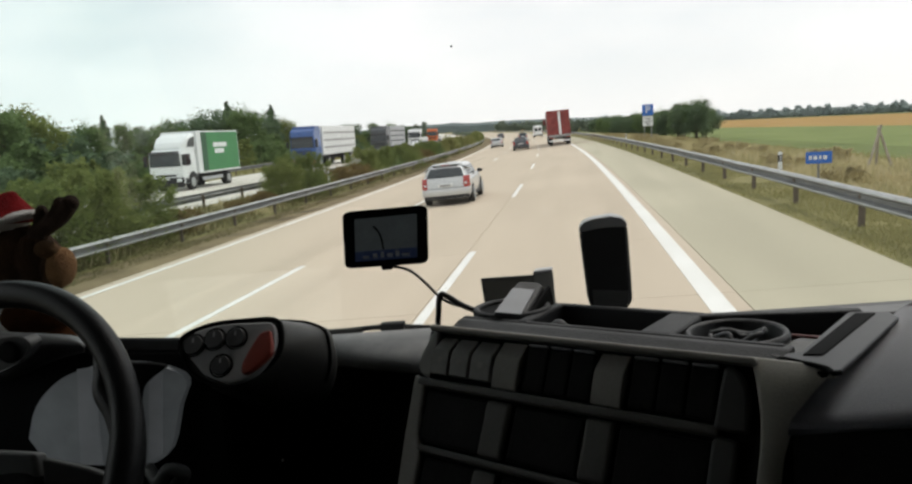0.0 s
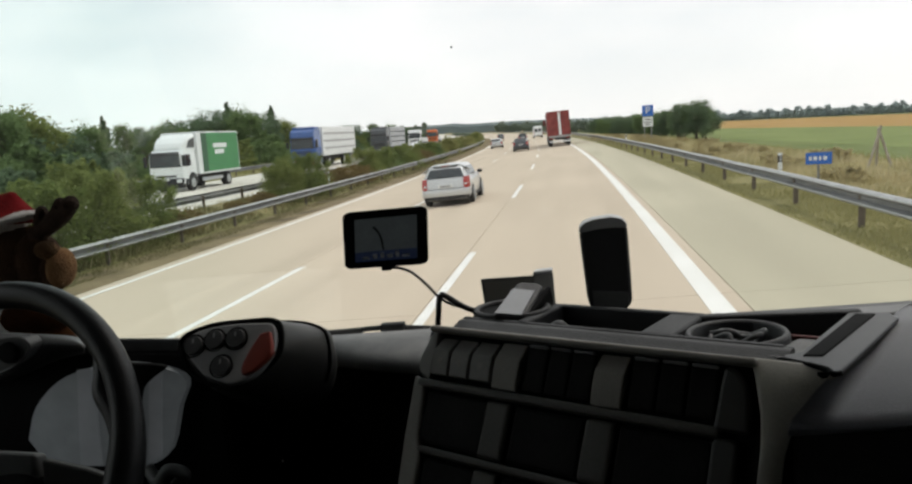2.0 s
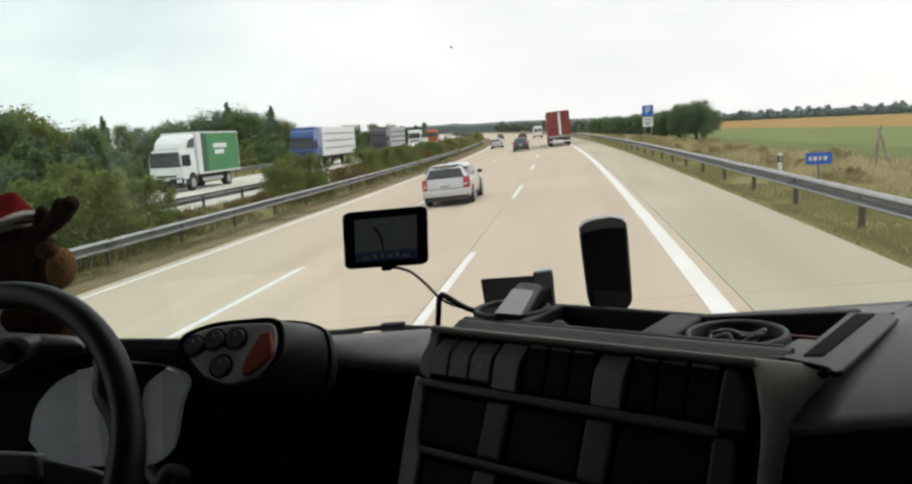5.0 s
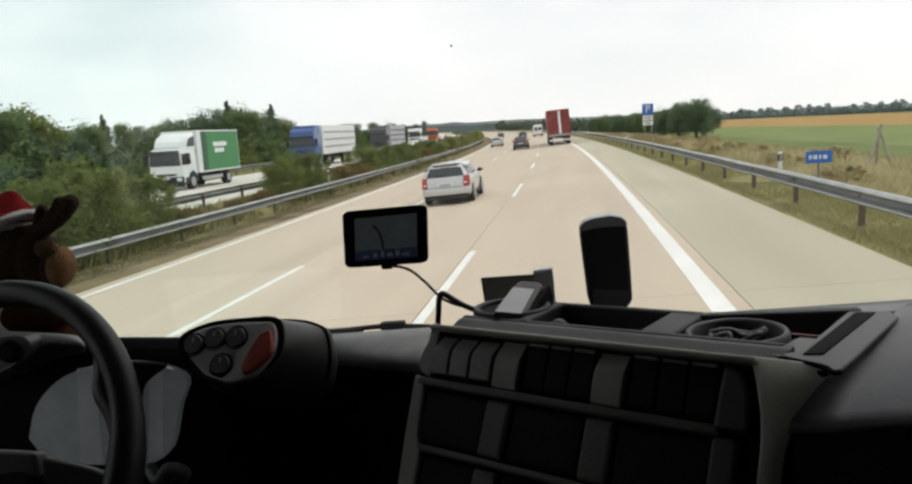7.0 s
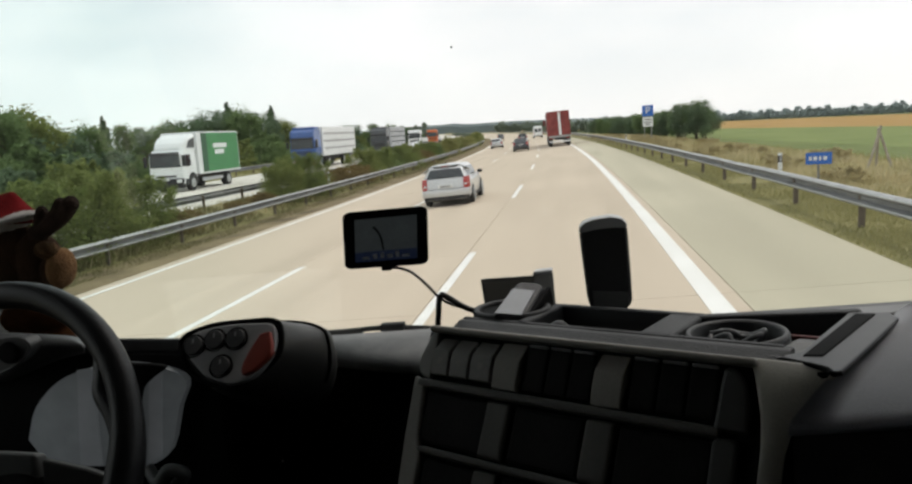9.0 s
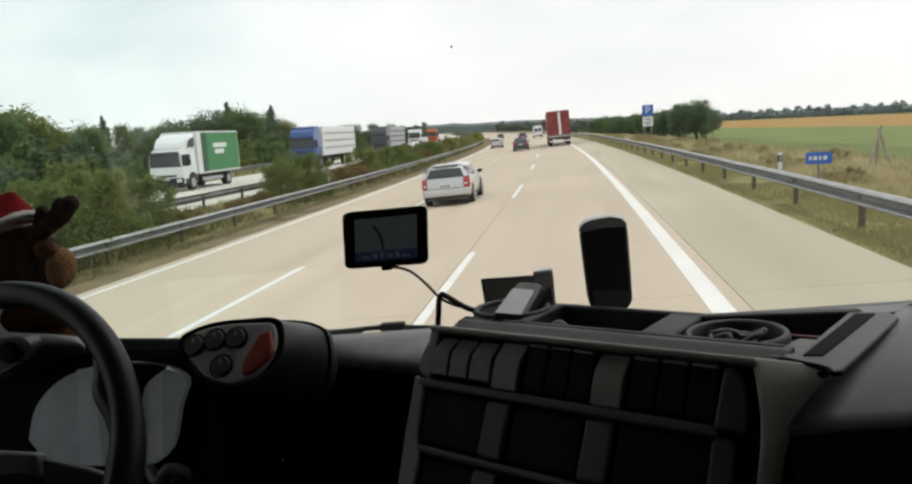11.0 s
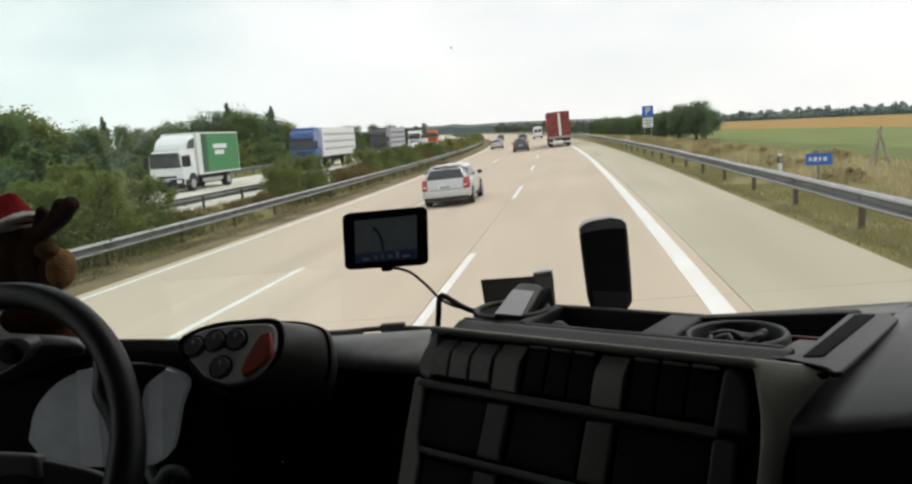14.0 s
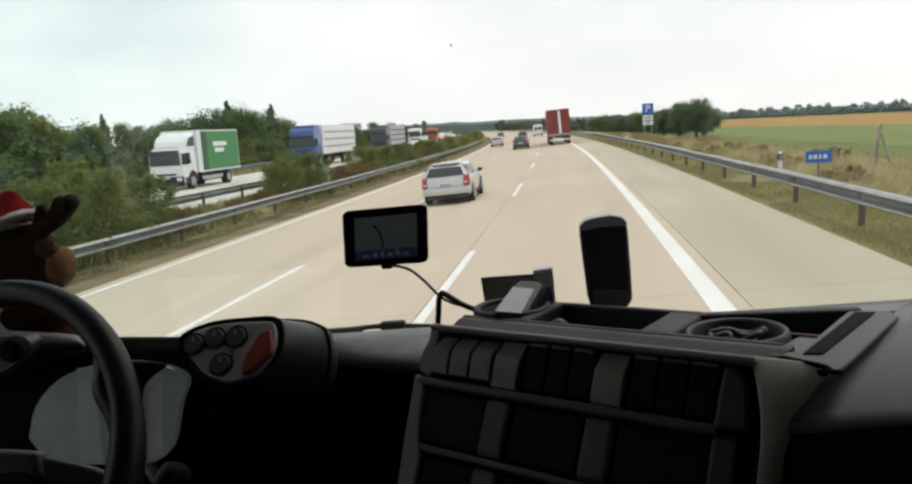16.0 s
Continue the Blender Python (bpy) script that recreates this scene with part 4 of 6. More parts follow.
def car(m, paint, label, estate=True, rail=True):
    """A passenger car, rear at y = 0, nose towards +y: one shell lofted from stations, with panes and lamps laid on it."""
    c = thing("car", m, label, "car", "cars on the motorway")
    back = 0.0 if estate else 0.34                       # how far the tail glass leans forward
    # nine levels from the sill to the middle of the roof: half width and height
    side = [(0.78, 0.23), (0.865, 0.36), (0.885, 0.58), (0.885, 0.78), (0.865, 0.91), (0.825, 0.97), (0.665, 1.37), (0.56, 1.445), (0.0, 1.475)]
    tail = [0.10, 0.02, 0.0, 0.03, 0.07, 0.12, 0.40 + back, 0.50 + back, 0.50 + back]
    stations = []
    for k, (y, width, roof) in enumerate(((0.0, 0.90, 0.965), (0.30, 0.975, 0.985), (0.90, 1.0, 1.0), (1.60, 1.0, 1.0), (2.10, 1.0, 0.995), (2.55, 1.0, 0.98))):
        ring = []
        for j, (hw, z) in enumerate(side):
            yy = tail[j] if k == 0 else y + (back * 0.8 if j > 5 and k == 1 else 0) + (0.28 if k == 1 and j > 5 else 0) - (0.10 if k == 5 and j > 5 else 0)
            ring.append((hw * width, yy, z * (roof if j > 5 else 1)))
        stations.append(ring)
    for y, width, lift in ((3.16, 0.985, 0.0), (3.70, 0.955, -0.05), (4.20, 0.88, -0.15), (4.42, 0.74, -0.25)):
        ring = []
        for j, (hw, z) in enumerate(side):
            if j < 6:
                ring.append((hw * width, y - (0.06 if j == 0 else 0), z + (lift if j > 2 else 0) * (0.5 if j == 3 else 1)))
            else:
                ring.append(((0.70, 0.52, 0.0)[j - 6] * width, y + (0.02, 0.05, 0.07)[j - 6], 0.995 + lift + (0.0, 0.015, 0.022)[j - 6]))
        stations.append(ring)
    n = len(side)
    bm = bmesh.new()
    rows = [[bm.verts.new(p) for p in r] + [bm.verts.new((-p[0], p[1], p[2])) for p in reversed(r[:-1])] for r in stations]
    for a, b in zip(rows, rows[1:]):
        for j in range(2 * n - 2):
            bm.faces.new((a[j], a[j + 1], b[j + 1], b[j]))
    for r in (rows[0], rows[-1]):
        for j in range(n - 1):
            q = (r[j], r[j + 1], r[-2 - j], r[-1 - j])
            bm.faces.new(q if len(set(q)) == 4 else (r[j], r[j + 1], r[-1 - j]))
    bmesh.ops.recalc_face_normals(bm, faces=bm.faces[:])
    for e in bm.edges:
        e.smooth = e.calc_face_angle(0) < 0.62
    bmesh.ops.bevel(bm, geom=[e for e in bm.edges if e.calc_face_angle(0) > 0.62], offset=0.03, segments=2, affect="EDGES")
    part("body", bm, paint, c, smooth=True)

    def lerp(p, q, t):
        return Vector(p) * (1 - t) + Vector(q) * t

    def pane(name, quad, mat=CAR_GLASS, text="dark tinted pane", thick=0.012):
        """A thin sheet just proud of four corners."""
        a = [Vector(q) for q in quad]
        out = (a[1] - a[0]).cross(a[3] - a[0]).normalized()
        mid = sum(a, Vector()) / 4
        if out.dot(mid - Vector((0, 2.0, 0.9))) < 0:
            out = -out
        return part(name, prism([p + out * 0.004 for p in a], out * thick, 0.004, 1), mat, c, text)

    r0 = stations[0]
    lo, hi = lerp(r0[5], r0[6], 0.05), lerp(r0[5], r0[6], 0.93)
    pane("rear_window", [(-lo.x + 0.05, lo.y, lo.z), (lo.x - 0.05, lo.y, lo.z), (hi.x - 0.05, hi.y, hi.z), (-hi.x + 0.05, hi.y, hi.z)])
    lo, hi = lerp(stations[6][6], stations[5][6], 0.08), lerp(stations[6][6], stations[5][6], 0.92)
    pane("front_glass", [(-lo.x + 0.03, lo.y, lo.z + 0.02), (lo.x - 0.03, lo.y, lo.z + 0.02), (hi.x - 0.03, hi.y, hi.z + 0.02), (-hi.x + 0.03, hi.y, hi.z + 0.02)])
    for sgn in (-1, 1):
        def flip(p):
            return (sgn * p[0], p[1], p[2])
        for i, j, a, b in ((1, 2, 0.10, 0.94), (2, 4, 0.04, 0.52), (2, 4, 0.56, 1.0), (4, 5, 0.06, 0.86)):
            A, B = stations[i], stations[j]
            low = [lerp(lerp(A[5], B[5], t), lerp(A[6], B[6], t), 0.08) for t in (a, b)]
            top = [lerp(lerp(A[5], B[5], t), lerp(A[6], B[6], t), 0.90) for t in (a, b)]
            pane("side_window", [flip(low[0]), flip(low[1]), flip(top[1]), flip(top[0])])
        # tail lamp wrapping round the corner
        bm = bmesh.new()
        ring = []
        for z, dy in ((0.60, 0.02), (0.68, 0.0), (0.90, 0.05), (1.00, 0.13)):
            ring.append([bm.verts.new(flip(p)) for p in ((0.655, dy - 0.03, z), (0.77, dy - 0.015, z), (0.848, dy + 0.05, z), (0.874, dy + 0.20, z), (0.80, dy + 0.18, z), (0.655, dy + 0.10, z))])
        for a, b in zip(ring, ring[1:]):
            for i in range(6):
                bm.faces.new((a[i], a[(i + 1) % 6], b[(i + 1) % 6], b[i]))
        bm.faces.new(ring[0])
        bm.faces.new(ring[-1])
        bmesh.ops.recalc_face_normals(bm, faces=bm.faces[:])
        lamp = part("tail_lamp", bm, LAMP_RED, c, "red wrap-round tail lamp")
        part("reverse_lens", box((-0.045, -0.01, -0.025), (0.045, 0.01, 0.025), 0.006, 1, m=pose(sgn * 0.73, -0.012, 0.75)), LAMP_CLEAR, lamp)
        part("mirror", ball((sgn * 0.97, 2.62, 1.03), (0.11, 0.07, 0.075)), UNDER, c, "black door mirror", smooth=True)
        if rail:
            part("roof_rail", tube(spline([(sgn * 0.585, 0.75 + back, 1.44), (sgn * 0.59, 1.0, 1.485), (sgn * 0.59, 1.9, 1.485), (sgn * 0.585, 2.25, 1.43)], 4), 0.014, 6), RIM_METAL, c)
        for y in (0.86, 3.52):
            part("arch", prism([(sgn * 0.882, y + 0.385 * math.cos(a), max(0.20, 0.34 + 0.385 * math.sin(a))) for a in [math.pi * i / 14 - 0.35 for i in range(19)]], (sgn * -0.05, 0, 0)), UNDER, c, "dark wheel arch")
            wheel(c, sgn * 0.80, y, 0.325, 0.20, out=sgn, spokes=5)
        part("door_handle", box((-0.012, -0.08, -0.014), (0.012, 0.08, 0.014), 0.006, 1, m=pose(sgn * 0.89, 1.72, 0.84)), paint, c)
        part("sill", box((sgn * 0.85 - 0.03, 1.25, 0.22), (sgn * 0.85 + 0.03, 3.12, 0.33), 0.02), UNDER, c)
    part("rear_bumper", prism([(x, -0.085 + 0.09 * (x / 0.86) ** 2, 0.36) for x in [-0.86 + 0.172 * i for i in range(11)]] + [(0.88, 0.42, 0.36), (-0.88, 0.42, 0.36)], (0, 0, 0.25), 0.025), paint, c, smooth=True)
    part("lower_valance", prism([(x, -0.055 + 0.08 * (x / 0.80) ** 2, 0.25) for x in [-0.80 + 0.16 * i for i in range(11)]] + [(0.80, 0.30, 0.25), (-0.80, 0.30, 0.25)], (0, 0, 0.125), 0.015), UNDER, c, "black lower valance")
    part("undertray", box((-0.74, 0.25, 0.17), (0.74, 4.1, 0.30), 0.03), UNDER, c)
    part("tailgate_seam", box((-0.62, -0.012, 0.615), (0.62, 0.02, 0.628)), UNDER, c)
    p = part("number_plate", box((-0.26, -0.03, 0.66), (0.26, 0.012, 0.77), 0.004, 1), PLATE, c, "pale number plate")
    part("bar", box((-0.20, -0.034, 0.69), (0.20, -0.030, 0.74)), PLASTIC_GREY, p)
    part("high_brake_lamp", box((-0.14, 0.43 + back, 1.395), (0.14, 0.48 + back, 1.42), 0.005, 1), LAMP_RED, c)
    part("rear_wiper", tube([(0.0, 0.10, 0.99), (-0.16, 0.155, 1.06), (-0.34, 0.165, 1.08)], 0.010, 6), UNDER, c)
    part("aerial", tube([(0.0, 0.75 + back, 1.46), (0.0, 0.60 + back, 1.56)], 0.012, 6), UNDER, c)
    for sgn in (-1, 1):
        part("headlamp", box((-0.14, -0.05, -0.07), (0.14, 0.05, 0.07), 0.03, 2, m=pose(sgn * 0.60, 4.30, 0.62, 0, 0, sgn * -24)), LAMP_CLEAR, c, "clear headlamp")
    return c


def red_lorry(m):
    """Articulated lorry seen from behind, tail at y = 0."""
    t = thing("lorry", m, "dirty red articulated lorry with a white stripe on its doors", "lorry")
    part("trailer_box", box((-1.26, 0.06, 1.15), (1.26, 13.5, 4.0), 0.03), RED_PAINT, t)
    for s in (-1, 1):
        d = part("rear_door", box((min(0.02 * s, 1.20 * s), 0.02, 1.25), (max(0.02 * s, 1.20 * s), 0.07, 3.88), 0.012), RED_PAINT, t, "red rear door")
        for i in range(2):
            part("lock_bar", cylinder(0.018, 0.018, 2.5, pose(s * (0.32 + 0.45 * i), 0.0, 1.3), 8), RED_DARK, d)
        for z in (1.5, 2.2, 3.0, 3.6):
            part("hinge", box((s * 1.20 - 0.05, -0.005, z), (s * 1.20 + 0.05, 0.05, z + 0.09), 0.008, 1), RED_DARK, d)
        part("corner_post", box((s * 1.24 - 0.05, 0.0, 1.1), (s * 1.24 + 0.05, 0.12, 4.02), 0.012), RED_DARK, t)
        lamp = part("tail_lamp_box", box((s * 0.95 - 0.25, 0.0, 0.86), (s * 0.95 + 0.25, 0.10, 1.02), 0.015), UNDER, t)
        part("lens", box((s * 0.95 - 0.20, -0.012, 0.89), (s * 0.95 + 0.20, 0.004, 0.99), 0.006, 1), LAMP_RED, lamp)
        for i in range(3):
            wheel(t, s * 1.05, 2.4 + 1.31 * i, 0.52, 0.38, out=s)
        part("mud_flap", box((s * 1.02 - 0.26, 1.7, 0.25), (s * 1.02 + 0.26, 1.72, 0.95), 0.004, 1), RUBBER, t)
        part("mirror", box((s * 1.48 - 0.12, 14.9, 2.5), (s * 1.48 + 0.12, 15.1, 3.3), 0.03), RED_DARK, t)
    part("white_stripe", box((-0.02, 0.005, 1.3), (0.24, 0.018, 3.9)), WHITE_PAINT, t, "white upright stripe")
    part("top_rail", box((-1.25, 0.0, 3.86), (1.25, 0.12, 4.02), 0.015), RED_DARK, t)
    part("sill", box((-1.25, -0.01, 1.02), (1.25, 0.12, 1.26), 0.015), STEEL, t, "pale metal sill")
    part("underrun_bar", box((-1.2, 0.05, 0.48), (1.2, 0.17, 0.64), 0.02), WHITE_PAINT, t, "white underrun bar")
    part("chassis", box((-0.5, 0.2, 0.75), (0.5, 13.2, 1.16), 0.02), UNDER, t)
    part("tractor_cab", box((-1.22, 14.1, 0.9), (1.22, 16.3, 3.7), 0.12, 3), RED_DARK, t)
    for s in (-1, 1):
        wheel(t, s * 1.05, 12.0, 0.52, 0.5, out=s)
        wheel(t, s * 1.05, 15.6, 0.52, 0.34, out=s)
    return t


def van(m):
    v = thing("van", m, "white high-roofed delivery van seen from behind", "van")
    sec = []
    for y, hw, z1 in ((0.0, 0.92, 2.42), (0.3, 0.96, 2.55), (3.6, 0.96, 2.55), (4.4, 0.92, 2.1), (5.2, 0.86, 1.25), (5.5, 0.80, 1.0)):
        sec.append([(-hw, y, 0.38), (hw, y, 0.38), (hw, y, min(1.3, z1 - 0.1)), (hw * 0.88, y, z1), (-hw * 0.88, y, z1), (-hw, y, min(1.3, z1 - 0.1))])
    bm = loft(sec)
    bmesh.ops.bevel(bm, geom=[e for e in bm.edges if e.calc_face_angle(0) > 0.4], offset=0.06, segments=2, affect="EDGES")
    part("body", bm, WHITE_PAINT, v)
    for s in (-1, 1):
        d = part("rear_door", box((min(0.02 * s, 0.82 * s), -0.03, 0.55), (max(0.02 * s, 0.82 * s), 0.03, 2.3), 0.02), WHITE_PAINT, v)
        part("window", box((min(0.1 * s, 0.74 * s), -0.045, 1.35), (max(0.1 * s, 0.74 * s), -0.02, 2.05), 0.01), CAR_GLASS, d, "dark rear pane")
        part("tail_lamp", box((s * 0.88 - 0.05, -0.04, 0.85), (s * 0.88 + 0.05, 0.05, 1.35), 0.01), LAMP_RED, v)
        wheel(v, s * 0.84, 1.0, 0.34, 0.22, out=s)
        wheel(v, s * 0.84, 4.5, 0.34, 0.22, out=s)
    part("bumper", box((-0.95, -0.08, 0.36), (0.95, 0.06, 0.56), 0.03), UNDER, v)
    part("number_plate", box((-0.26, -0.05, 0.68), (0.26, -0.03, 0.79)), PLATE, v)
    return v


def lorry_front(t, w, z0, z1, depth, paint, bumper, glass_z, slim=False):
    """A forward-control cab, its front at y = 0 and facing -y."""
    sec = []
    for y, hw, a, b in ((0.0, 0.90, z0, z1 - 0.55), (0.06, 0.98, z0, z1 - 0.25), (0.45, 1.0, z0, z1), (depth, 1.0, z0, z1)):
        hw *= w / 2
        sec.append([(-hw, y, a), (hw, y, a), (hw, y, 1.9), (hw * 0.94, y, b), (-hw * 0.94, y, b), (-hw, y, 1.9)])
    bm = loft(sec)
    bmesh.ops.bevel(bm, geom=[e for e in bm.edges if e.calc_face_angle(0) > 0.4], offset=0.05, segments=2, affect="EDGES")
    part("cab", bm, paint, t)
    g0, g1 = glass_z
    part("front_glass", prism([(-0.45 * w, -0.03, g0), (0.45 * w, -0.03, g0), (0.43 * w, -0.02, g1), (-0.43 * w, -0.02, g1)], (0, 0.04, 0), 0.008), CAR_GLASS, t, "dark windscreen")
    part("sun_visor", prism([(-0.44 * w, -0.20, g1 - 0.02), (0.44 * w, -0.20, g1 - 0.02), (0.44 * w, -0.01, g1 + 0.14), (-0.44 * w, -0.01, g1 + 0.14)], (0, 0.01, -0.03), 0.008), UNDER, t, "dark sun visor")
    if slim:
        part("grille", box((-0.30 * w, -0.03, g0 - 0.62), (0.30 * w, 0.03, g0 - 0.50), 0.02), UNDER, t, "slim dark grille slot")
    else:
        part("grille", box((-0.34 * w, -0.03, g0 - 0.72), (0.34 * w, 0.03, g0 - 0.22), 0.02), UNDER, t)
        for i in range(3):
            part("grille_bar", box((-0.33 * w, -0.045, g0 - 0.66 + 0.16 * i), (0.33 * w, -0.02, g0 - 0.61 + 0.16 * i), 0.006, 1), paint, t)
    b = part("bumper", box((-0.5 * w, -0.12, 0.42), (0.5 * w, 0.12, 0.86), 0.05), bumper, t)
    part("lower_intake", box((-0.26 * w, -0.135, 0.46), (0.26 * w, -0.10, 0.70), 0.02), UNDER, b)
    part("apron", box((-0.47 * w, -0.06, 0.24), (0.47 * w, 0.30, 0.44), 0.03), UNDER, t)
    part("number_plate", box((-0.26, -0.15, 0.74), (0.26, -0.118, 0.84)), PLATE, t)
    for s in (-1, 1):
        for k in (0, 1):
            part("wiper", tube([(s * 0.20 * w - 0.2 * k, -0.045, g0 - 0.02), (s * 0.20 * w + 0.35 - 0.2 * k, -0.05, g0 + 0.10)], 0.012, 6), UNDER, t)
        part("headlamp", box((s * 0.40 * w - 0.17, -0.14, 0.60), (s * 0.40 * w + 0.17, -0.10, 0.80), 0.03), LAMP_CLEAR, t, "clear headlamp")
        part("side_window", prism([(s * 0.502 * w, 0.30, g0 + 0.0), (s * 0.502 * w, 1.15, g0 + 0.05), (s * 0.488 * w, 1.15, g1 - 0.06), (s * 0.488 * w, 0.48, g1 - 0.06)], (s * 0.012, 0, 0)), CAR_GLASS, t)
        part("mirror", box((s * 0.57 * w - 0.11, -0.10, g0 + 0.05), (s * 0.57 * w + 0.11, 0.06, g0 + 0.72), 0.03), UNDER, t)
        part("mirror_arm", tube([(s * 0.49 * w, 0.10, g0 + 0.66), (s * 0.57 * w, -0.02, g0 + 0.66)], 0.02, 6), UNDER, t)
        part("wheel_arch", prism([(s * 0.503 * w, 1.25 + 0.66 * math.cos(a), max(z0, 0.52 + 0.66 * math.sin(a))) for a in [math.pi * i / 12 for i in range(13)]], (s * 0.008, 0, 0)), UNDER, t)
        part("door_step", box((s * 0.5 * w - 0.10, 0.25, 0.40), (s * 0.5 * w + 0.012, 0.62, 0.80), 0.03), UNDER, t)
        wheel(t, s * (0.5 * w - 0.15), 1.25, 0.5, 0.32, out=s)


def livestock_lorry(m, label, paint, bumper, wall):
    t = thing("lorry", m, label, "lorry", "lorries on the oncoming lanes")
    lorry_front(t, 2.48, 0.45, 3.75, 2.2, paint, bumper, (1.95, 2.85))
    part("roof_spoiler", box((-1.1, 0.7, 3.72), (1.1, 2.2, 4.0), 0.10, 3), paint, t)
    body = part("trailer_body", box((-1.26, 2.7, 1.15), (1.26, 15.5, 4.0), 0.04), wall, t, "slatted trailer wall")
    for s in (-1, 1):
        for j in range(3):
            for i in range(11):
                y = 3.2 + 1.1 * i
                part("vent_opening", box((s * 1.262 - 0.012, y, 1.78 + 0.72 * j), (s * 1.262 + 0.012, y + 0.86, 1.96 + 0.72 * j), 0.01, 1), POD_GREY if wall == WHITE_PAINT else UNDER, body)
        for y in (10.5, 11.8, 13.1):
            wheel(t, s * 1.03, y, 0.5, 0.36, out=s)
        wheel(t, s * 1.03, 4.4, 0.5, 0.5, out=s)
    part("chassis", box((-0.5, 1.5, 0.65), (0.5, 15.2, 1.16), 0.02), UNDER, t)
    return t


def flatbed_lorry(m, label, paint):
    t = thing("lorry", m, label, "lorry", "lorries on the oncoming lanes")
    lorry_front(t, 2.48, 0.45, 3.5, 2.2, paint, GREY_PAINT if paint == ORANGE_PAINT else paint, (1.95, 2.8))
    part("load_bed", box((-1.24, 2.6, 1.1), (1.24, 11.5, 1.3), 0.02), TRAILER_GREY, t)
    for s in (-1, 1):
        part("side_board", box((s * 1.22 - 0.02, 2.6, 1.3), (s * 1.22 + 0.02, 11.5, 1.95), 0.008), WHITE_PAINT, t)
        for y in (4.4, 9.2, 10.5):
            wheel(t, s * 1.03, y, 0.5, 0.36, out=s)
    part("front_board", box((-1.22, 2.6, 1.3), (1.22, 2.68, 2.3), 0.01), WHITE_PAINT, t)
    part("chassis", box((-0.5, 1.5, 0.65), (0.5, 11.2, 1.12), 0.02), UNDER, t)
    return t


def box_lorry(m):
    t = thing("lorry", m, "white box lorry with green sides on the oncoming lanes", "lorry", "lorries on the oncoming lanes")
    lorry_front(t, 2.25, 0.45, 2.62, 1.9, WHITE_PAINT, UNDER, (1.56, 2.36), True)
    # moulded air deflector with a dark recess
    sec = []
    for y, hw, z in ((0.42, 0.86, 2.72), (0.62, 0.96, 3.02), (1.10, 1.06, 3.36), (1.95, 1.13, 3.60)):
        sec.append([(-hw, y, 2.55), (hw, y, 2.55), (hw, y, z - 0.12), (hw * 0.90, y, z), (-hw * 0.90, y, z), (-hw, y, z - 0.12)])
    bm = loft(sec)
    bmesh.ops.bevel(bm, geom=[e for e in bm.edges if e.calc_face_angle(0) > 0.4], offset=0.04, segments=2, affect="EDGES")
    d = part("wind_deflector", bm, WHITE_PAINT, t, "white moulded air deflector")
    part("recess", prism([(-0.74, 0.452, 2.74), (0.74, 0.452, 2.74), (0.66, 0.60, 2.97), (-0.66, 0.60, 2.97)], (0, 0.05, 0), 0.01), GREY_PAINT, d, "dark recess")
    for s in (-1, 1):
        part("side_recess", prism([(s * 1.02, 0.95, 2.70), (s * 1.09, 1.85, 2.70), (s * 1.11, 1.85, 3.38), (s * 1.04, 1.20, 3.18)], (s * 0.035, 0, 0), 0.01), GREY_PAINT, d)
    b = part("load_box", box((-1.22, 2.05, 1.0), (1.22, 8.4, 3.70), 0.03), WHITE_PAINT, t)
    for s in (-1, 1):
        part("front_flank", box((s * 1.225 - 0.006, 2.62, 1.08), (s * 1.225 + 0.006, 3.40, 3.62)), GREEN_DARK, b, "dark green front of the side panel")
        g = part("side_panel", box((s * 1.225 - 0.006, 3.41, 1.08), (s * 1.225 + 0.006, 8.30, 3.62)), GREEN_PAINT, b, "green side panel")
        for j, (y0, y1) in enumerate(((4.3, 6.4), (4.5, 5.9))):
            part("bar", box((s * 1.235 - 0.004, y0, 2.62 - 0.42 * j), (s * 1.235 + 0.004, y1, 2.92 - 0.42 * j)), SIGN_WHITE, g)
        part("lower_rail", box((s * 1.22 - 0.02, 2.05, 0.98), (s * 1.22 + 0.02, 8.4, 1.08), 0.006, 1), WHITE_PAINT, b)
        part("side_guard", box((s * 1.1 - 0.02, 2.6, 0.50), (s * 1.1 + 0.02, 5.6, 0.72), 0.008, 1), TRAILER_GREY, t)
        wheel(t, s * 0.98, 6.4, 0.45, 0.42, out=s)
    part("chassis", box((-0.45, 1.2, 0.6), (0.45, 8.0, 1.02), 0.02), UNDER, t)
    return t


red_lorry(at(2.55, 88.5))
van(at(2.0, 166))
car(at(-2.28, 26.3), SILVER, "silver estate car overtaking in the middle lane", True, False)
car(at(-1.95, 86), DARK_PAINT, "dark blue-grey hatchback driving in the middle lane", False, False)
car(at(-5.9, 112), SILVER, "silver hatchback driving in the outer lane", False, False)
car(at(-1.7, 152), DARK_PAINT, "dark estate car far ahead on the motorway")
car(at(-5.8, 205), DARK_PAINT, "dark hatchback far ahead near the bend", False, False)
livestock_lorry(at(-22.2, 69.0), "blue lorry with a white slatted livestock trailer", BLUE_PAINT, BUMPER_RED, WHITE_PAINT)
livestock_lorry(at(-22.2, 104.0), "dark grey lorry with a pale slatted livestock trailer", GREY_PAINT, GREY_PAINT, TRAILER_GREY)
